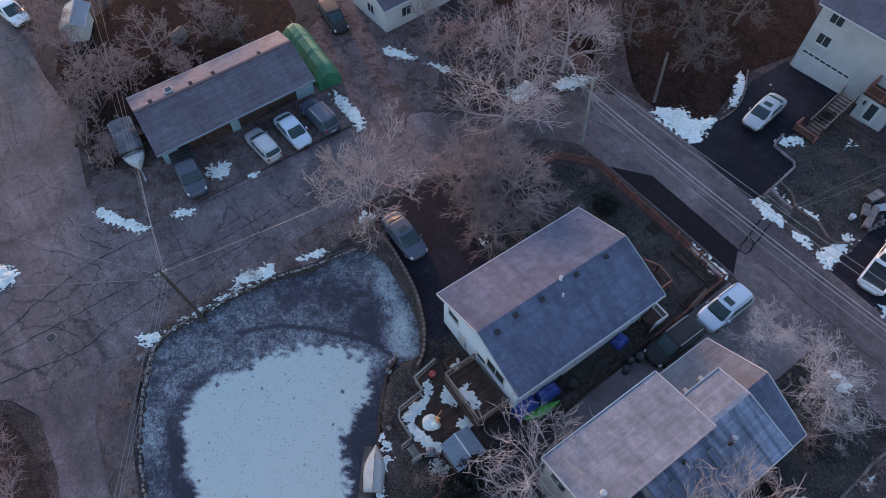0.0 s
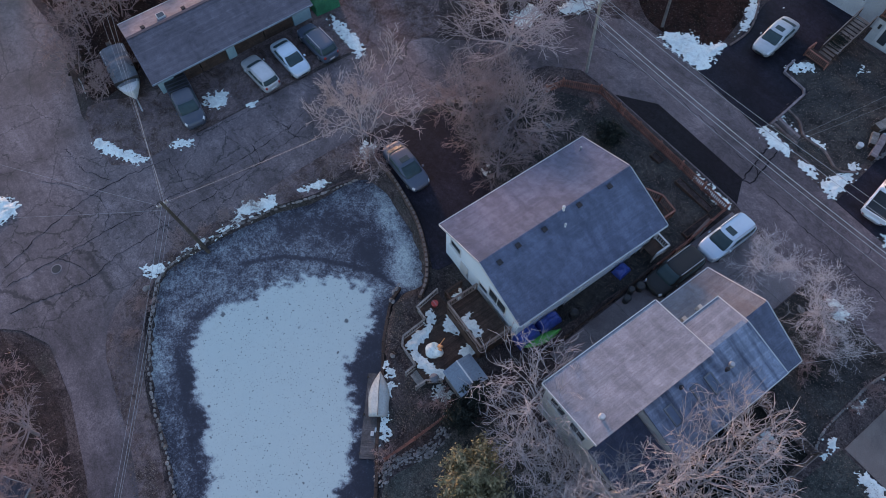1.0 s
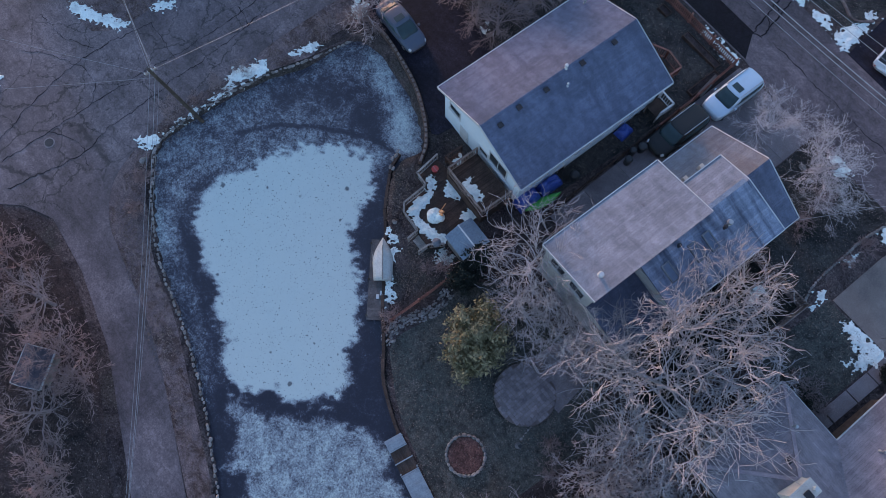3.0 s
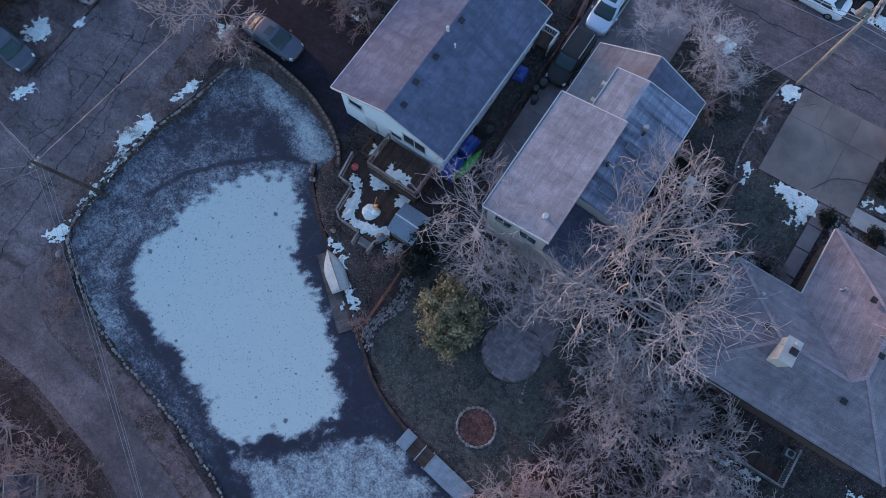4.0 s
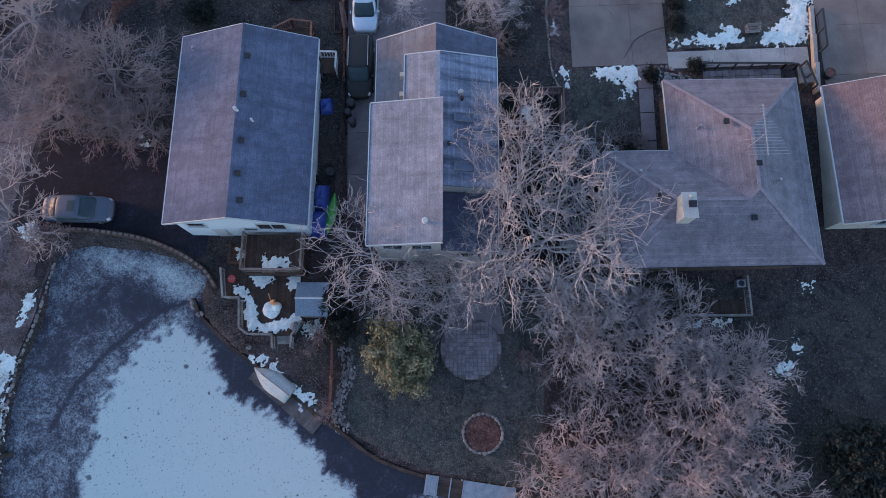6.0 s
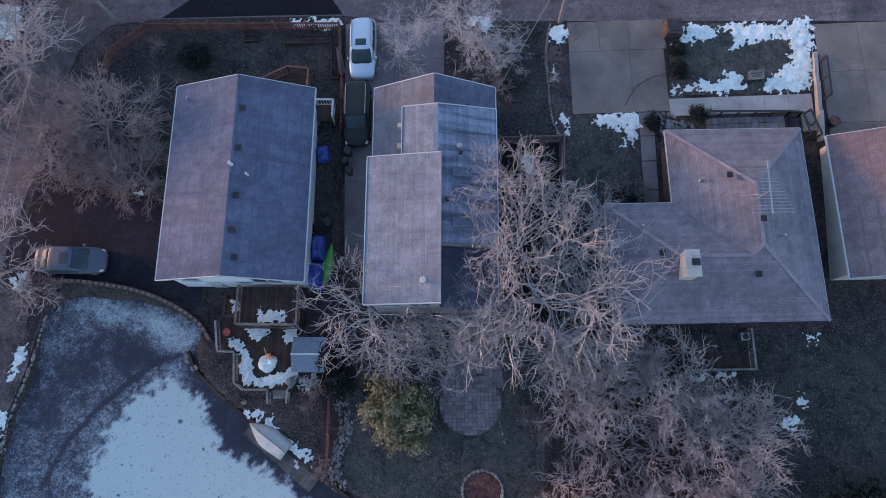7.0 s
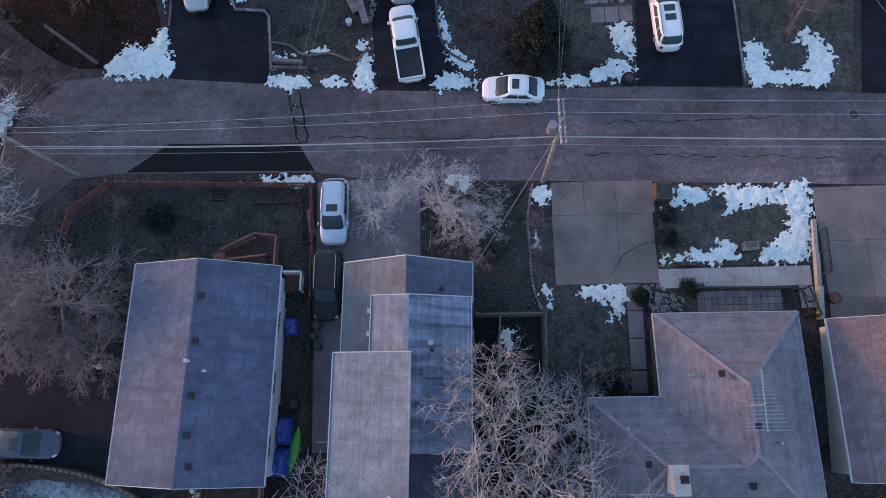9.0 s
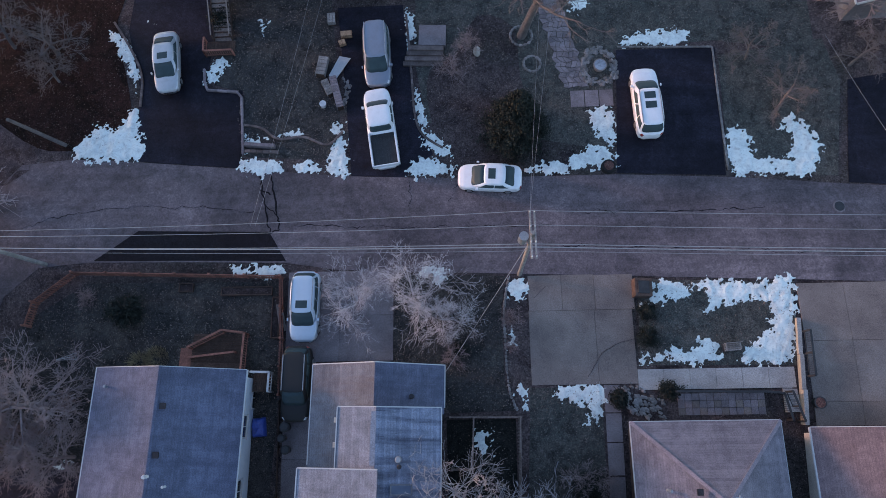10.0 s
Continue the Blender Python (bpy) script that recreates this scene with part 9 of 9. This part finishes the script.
for k_ in range(2):
    y0_ = 1.5 + k_ * 5.9
    n = 2
    for i in range(n):
        a = y0_ + i * (5.1 if k_ == 0 else 6.0) / n
        b = y0_ + (i + 1) * (5.1 if k_ == 0 else 6.0) / n
        d_ = part("garage_door", boxed(-44.55, -44.47, a + 0.05, b - 0.05, -0.4, 2.3), "deck_wood", G, "dark brown garage door")
        for q in range(4):
            part("panel", boxed(-44.47, -44.45, a + 0.15, b - 0.15, 0.05 + q * 0.55, 0.5 + q * 0.55), "deck_wood", d_)
part("lintel", boxed(-44.5, -44.3, 0.1, 15.2, 2.6, 2.72), "deck_wood", G)
part("fascia", boxed(-43.02, -42.96, -0.45, 15.05, 2.6, 2.76), "metal_roof", G)
part("fascia", boxed(-50.95, -50.89, 0.05, 15.55, 2.7, 2.86), "white_trim", G)
for x, y in ((-48.3, 1.6), (-48.3, 5.4), (-48.3, 7.6), (-48.2, 12.2)):
    vent_box(G, pose(x, y, 3.62))
skl = part("skylight", boxed(-49.0, -48.4, 3.1, 3.8, 3.45, 3.75), "white_trim", G)
part("pane", boxed(-48.95, -48.45, 3.15, 3.75, 3.75, 3.765), "glass", skl)
gt = new("green_tarpaulin")
gt.matrix_basis = pose(-48.2, 17.2, land(-48, 17.2), 0, 0, -4)
tagged(gt, "long load under a ridged green tarpaulin", "tarp")
bmx = bmesh.new()
rings = []
for i in range(21):
    u = i / 20
    k_ = 1 + 0.05 * noise.noise(Vector((i * 0.8, 3, 0)))
    e = min(1, 0.75 + min(u, 1 - u) * 3)
    rings.append([(-4.2 + 8.4 * u, yy * k_, zz * e * k_) for yy, zz in ((-1.25, 0), (-1.15, 1.2), (-0.6, 2.0), (0, 2.35), (0.6, 2.0), (1.15, 1.2), (1.25, 0))])
loft(bmx, rings)
part("sheet", bmx, "green_tarp", gt)
part("rope", strip(bmesh.new(), (-4.1, 0, 2.3), (4.1, 0, 2.36), 0.04, 0.04), "grey_wood", gt)
tb = new("covered_boat")
tb.matrix_basis = pose(-47.8, -1.75, land(-48, -2.0) + 0.65, 0, 0, -6)
tagged(tb, "motor boat with white bow under a dark cover on a trailer", "boat")


def hull_width(u):
    return 1.05 if u < 0.5 else 1.05 * max(0.02, 1 - ((u - 0.5) / 0.5) ** 3.2) ** 0.6


rings = []
for i in range(17):
    u = i / 16
    w = hull_width(u)
    rings.append([(-2.9 + 5.8 * u, w * yy, zz) for yy, zz in ((0.5, -0.3), (0.9, 0.1), (1.0, 0.5), (0.9, 0.62), (0.5, 0.68), (-0.5, 0.68), (-0.9, 0.62), (-1.0, 0.5), (-0.9, 0.1), (-0.5, -0.3))])
bmx = bmesh.new()
loft(bmx, rings)
part("hull", bmx, "white_trim", tb, "white glass-fibre hull")
rings = []
for i in range(21):
    u = i / 20
    w = hull_width(u * 0.84) * 1.02
    hump = 0.45 + 0.75 * smooth(0.35, 0.52, u) * smooth(0.98, 0.62, u) + 0.1 * noise.noise(Vector((i * 0.9, 5, 0)))
    rings.append([(-2.95 + 4.87 * u, w * yy, 0.45 + zz * (1 if k_ in (0, 6) else hump) + 0.04 * noise.noise(Vector((i * 0.8, k_ * 1.7, 2)))) for k_, (yy, zz) in enumerate(((1.0, -0.2), (1.0, 0.25), (0.62, 0.62), (0, 0.8), (-0.62, 0.62), (-1.0, 0.25), (-1.0, -0.2)))])
bmx = bmesh.new()
loft(bmx, rings)
cov = part("cover", bmx, "boat_cover", tb, "sagging dark canvas cover")
for u in (0.08, 0.42, 0.66, 0.94):
    part("strap", boxed(-2.97 + 4.87 * u, -2.92 + 4.87 * u, -1.05, 1.05, 0.5, 0.55 + 0.4 * smooth(0.35, 0.52, u)), "black_metal", cov)
part("motor", boxed(-3.35, -2.95, -0.22, 0.22, 0.0, 0.95, 0.08), "plastic", tb)
trl = part("trailer", strip(bmesh.new(), (-2.6, 0, -0.42), (4.3, 0, -0.42), 0.12, 0.1), "metal", tb)
for s in (-1, 1):
    part("wheel", tube(bmesh.new(), (-0.9, s * 0.95, -0.4), (-0.9, s * 1.15, -0.4), 0.28, n=14), "tyre", trl)

et = thing("boat_trailer", -50.4, -5.0, land(-50.4, -5.0), -9, "small empty boat trailer of rusty steel", "trailer")
for s_ in (-1, 1):
    part("rail", strip(bmesh.new(), (-1.7, s_ * 0.62, 0.45), (0.5, s_ * 0.5, 0.45), 0.08, 0.08), "dark_pole", et)
    part("arm", strip(bmesh.new(), (0.5, s_ * 0.5, 0.45), (1.3, 0.0, 0.42), 0.07, 0.07), "dark_pole", et)
    part("wheel", tube(bmesh.new(), (-0.8, s_ * 0.72, 0.28), (-0.8, s_ * 0.9, 0.28), 0.28, n=14), "tyre", et)
    part("mudguard", boxed(-1.15, -0.45, s_ * 0.81 - 0.12, s_ * 0.81 + 0.12, 0.58, 0.62, 0.01), "black_metal", et)
for x in (-1.65, -0.8, 0.3):
    part("crossbar", strip(bmesh.new(), (x, -0.58, 0.47), (x, 0.58, 0.47), 0.07, 0.06), "dark_pole", et)
part("tongue", strip(bmesh.new(), (1.25, 0, 0.42), (2.3, 0, 0.38), 0.08, 0.08), "metal", et)
part("winch_post", boxed(1.0, 1.1, -0.05, 0.05, 0.42, 0.95), "metal", et)

# sheds and house sides at the edges of the view
def small_house(name, x, y, turn, hw, hl, eave, ridge, wall_mat, roof_mat, label):
    z = land(x, y)
    return gable_house(name, x, y, turn, hw, hl, z + eave, z + ridge, z, wall_mat, roof_mat, label, 0.3)


hn = small_house("house", -50.6, 30.6, 2.0, 3.4, 5.4, 2.9, 4.6, "grey_siding", "roof_dark", "grey-sided cottage at a gravel track")
window(hn, 1.1, 1.0, pose(3.12, -2.5, 1.5, 0, 0, 90))
window(hn, 1.1, 1.0, pose(0.5, -5.12, 1.5))
HH = gable_house("house", -13.2, 58.5, 92.5, 5.2, 6.2, 9.0, 11.2, land(-15, 56), "white_siding", "roof_dark", "two-storey white house with attached garage door")
for yy, zz in ((4.2, 6.0), (4.3, 3.7), (-2.6, 6.0)):
    window(HH, 1.2, 1.0, pose(-4.87, yy, zz, 0, 0, -90))
gd = part("garage_door", boxed(-4.93, -4.86, 0.5, 5.6, -0.3, 2.05), "white_trim", HH, "wide white garage door with small panes")
for i in range(8):
    part("pane", boxed(-4.945, -4.93, 0.65 + i * 0.61, 1.12 + i * 0.61, 1.78, 1.95), "glass", gd)
for q in range(3):
    part("panel", boxed(-4.94, -4.93, 0.6, 5.5, -0.2 + q * 0.62, 0.36 + q * 0.62), "white_trim", gd)
part("porch", boxed(-6.6, -4.86, -4.4, -1.6, -0.5, 2.6), "white_siding", HH, "white entrance porch")
part("balcony_floor", boxed(-6.75, -4.86, -4.6, -1.45, 2.61, 2.75), "deck_wood", HH)
railing(HH, [(-4.95, -4.5), (-6.65, -4.5), (-6.65, -1.55), (-4.95, -1.55)], 2.76, 0.95, "red_wood", 0.16)
dfr = part("door", boxed(-6.67, -6.6, -3.5, -2.3, 0.3, 2.45), "white_trim", HH, "white glazed entrance door")
part("pane", boxed(-6.69, -6.67, -3.25, -2.55, 0.6, 2.25), "glass", dfr)
part("wall_lamp", boxed(-6.72, -6.6, -2.1, -1.9, 1.7, 2.1, 0.02), "black_metal", HH)
stp = thing("entrance_stair", -12.1, 47.75, land(-12.1, 47.75), 2, "dark wooden stair with side rails to a porch", "stair")
for i in range(13):
    part("tread", boxed(-0.65, 0.65, i * 0.32, 0.29 + i * 0.32, 0.12 + i * 0.14, 0.17 + i * 0.14), "pen_wood", stp)
for s in (-0.68, 0.68):
    part("stringer", strip(bmesh.new(), (s, 0.0, 0.08), (s, 4.1, 1.87), 0.06, 0.26), "deck_wood", stp)
    part("handrail", strip(bmesh.new(), (s, 0.0, 1.0), (s, 4.1, 2.77), 0.08, 0.07), "pen_wood", stp)
    for y in (0.05, 1.05, 2.05, 3.05, 4.05):
        part("post", boxed(s - 0.04, s + 0.04, y - 0.04, y + 0.04, 0.0 + y * 0.43, 1.0 + y * 0.43), "deck_wood", stp)
planks(stp, -1.3, 0.9, -1.25, -0.03, 0.14, "deck_wood", 'y')
railing(stp, [(-1.25, -0.05), (-1.25, -1.2), (0.85, -1.2)], 0.14, 0.7, "red_wood", 0.16)
hg = gable_house("house", -1.2, 55.4, 90, 4.0, 4.6, land(-1, 51) + 2.9, land(-1, 51) + 4.8, land(-1, 51), "blue_siding", "roof_c", "house with white garage door at a driveway")
gd = part("garage_door", boxed(-3.74, -3.66, -2.6, 2.6, -0.3, 2.2), "white_trim", hg)
small_house("house", 37.0, 52.1, 3, 4.5, 4.9, 2.2, 4.0, "concrete_grey", "roof_dark", "dark-roofed house corner among bare trees")
small_house("shed", -66.4, 0.4, 62, 1.2, 1.9, 1.9, 2.5, "grey_siding", "metal_roof", "small metal-roofed shed in the brush")
small_house("shed", -19.2, -22.2, 38, 1.0, 1.3, 1.6, 2.2, "grey_wood", "roof_dark", "small grey shed under bare trees")
bh = thing("dog_house", -59.1, 8.0, land(-59, 8), 25, "small pale wooden dog house", "dog house")
part("body", boxed(-0.55, 0.55, -0.7, 0.7, -0.1, 0.85), "grey_wood", bh)
for s in (-1, 1):
    slope("roof_slope", [(s * 0.7, -0.8, 0.8), (s * 0.7, 0.8, 0.8), (0, 0.8, 1.25), (0, -0.8, 1.25)], "concrete", bh, 0.05)

# odds and ends heaped beside the northern driveway, and a fallen pole
def crate(x, y, turn, l, w, h, material, label, slats=5):
    c = thing("crate", x, y, land(x, y), turn, label, "crate", "crates")
    part("body", boxed(-l / 2 + 0.03, l / 2 - 0.03, -w / 2 + 0.03, w / 2 - 0.03, 0, h - 0.04), "deck_wood", c)
    for k_ in range(slats):
        xa = -l / 2 + k_ * l / slats
        part("slat", boxed(xa + 0.012, xa + l / slats - 0.012, -w / 2, w / 2, h - 0.04, h, 0.006), material, c)
    for s_ in (-1, 1):
        part("side_board", boxed(-l / 2, l / 2, s_ * w / 2 - 0.02, s_ * w / 2 + 0.02, h * 0.35, h * 0.8), material, c)
    return c


crate(-4.48, 45.16, 80, 1.5, 0.7, 0.6, "grey_wood", "long grey wooden crate beside a driveway")
crate(-3.37, 43.06, 105, 2.6, 0.5, 0.55, "flagstone", "long narrow slatted crate beside a driveway", 12)
crate(-4.05, 43.5, 115, 1.3, 0.5, 0.45, "grey_wood", "small slatted crate leaning on another", 6)
crate(-2.75, 47.75, 4, 0.85, 0.4, 0.5, "orange_wood", "small tan wooden box on the driveway", 2)
crate(-3.05, 47.1, 20, 0.5, 0.4, 0.4, "orange_wood", "small tan wooden box on the driveway", 2)
crate(-3.9, 49.1, 5, 0.6, 0.8, 0.5, "grey_wood", "snow-dusted crate by the garage door", 3)
ws = thing("plywood_sheet", -3.2, 45.2, land(-3.2, 45.2), -20, "pale sheet of board lying on rubble", "board")
part("sheet", prism(bmesh.new(), [(-0.45, -1.0), (0.15, -1.1), (0.55, 0.85), (-0.3, 0.75)], 0.28, 0.32), "white_siding", ws)
part("batten", boxed(-0.3, 0.3, -0.2, -0.05, 0.0, 0.28), "grey_wood", ws)
stone_row([(-2.75, 44.4), (-2.6, 43.6), (-2.7, 42.9), (-2.9, 42.3)], 0.2, 0.13, "heap of pale broken stones by the driveway", name="rubble_heap", category="rubble", seed=31, rows=3, jitter=1.2)
pk = thing("paint_bucket", -4.35, 42.2, land(-4.35, 42.2), 0, "white plastic bucket on the lawn", "bucket")
part("pail", tube(bmesh.new(), (0, 0, 0), (0, 0, 0.42), 0.2, 0.25, n=14), "white_trim", pk)
st_ = thing("stone_steps", 3.0, 45.8, land(3.0, 45.8), -2, "low wide grey stone steps up to a house", "steps")
for i in range(4):
    part("step", boxed(-1.5 + i * 0.12, 1.45, -0.75 + i * 0.36, -0.40 + i * 0.36, -0.2, 0.10 + i * 0.13, 0.02), "terrace", st_)
part("landing", boxed(-0.4, 1.6, 0.72, 2.4, -0.2, 0.5, 0.02), "concrete_grey", st_)
gs = lone("garden_ornament", blob(random.Random(77), 0.28, 0.3, 0.5, 2, 0.3), "stucco", "pale garden ornament among shrubs", "ornament")
gs.location = (6.9, 45.9, land(6.9, 45.9) + 0.35)
tp = thing("tyre_planter", 15.8, 36.75, land(15.8, 36.75), 0, "dark round tyre planter at the driveway corner", "planter")
part("tyre", tube(bmesh.new(), (0, 0, 0), (0, 0, 0.35), 0.52, 0.46, n=20), "tyre", tp)
part("soil", tube(bmesh.new(), (0, 0, 0.3), (0, 0, 0.36), 0.34, n=16), "mulch", tp)
pl = thing("walking_planks", -6.9, 26.6, land(-6.9, 26.6), 0, "pale loose boards leaning by the fence", "boards")
part("board", strip(bmesh.new(), (0.25, -0.9, 0.1), (0.05, 0.9, 0.75), 0.2, 0.03), "concrete", pl)
part("board", strip(bmesh.new(), (0.5, -0.8, 0.06), (0.3, 0.4, 0.3), 0.16, 0.03), "grey_wood", pl)
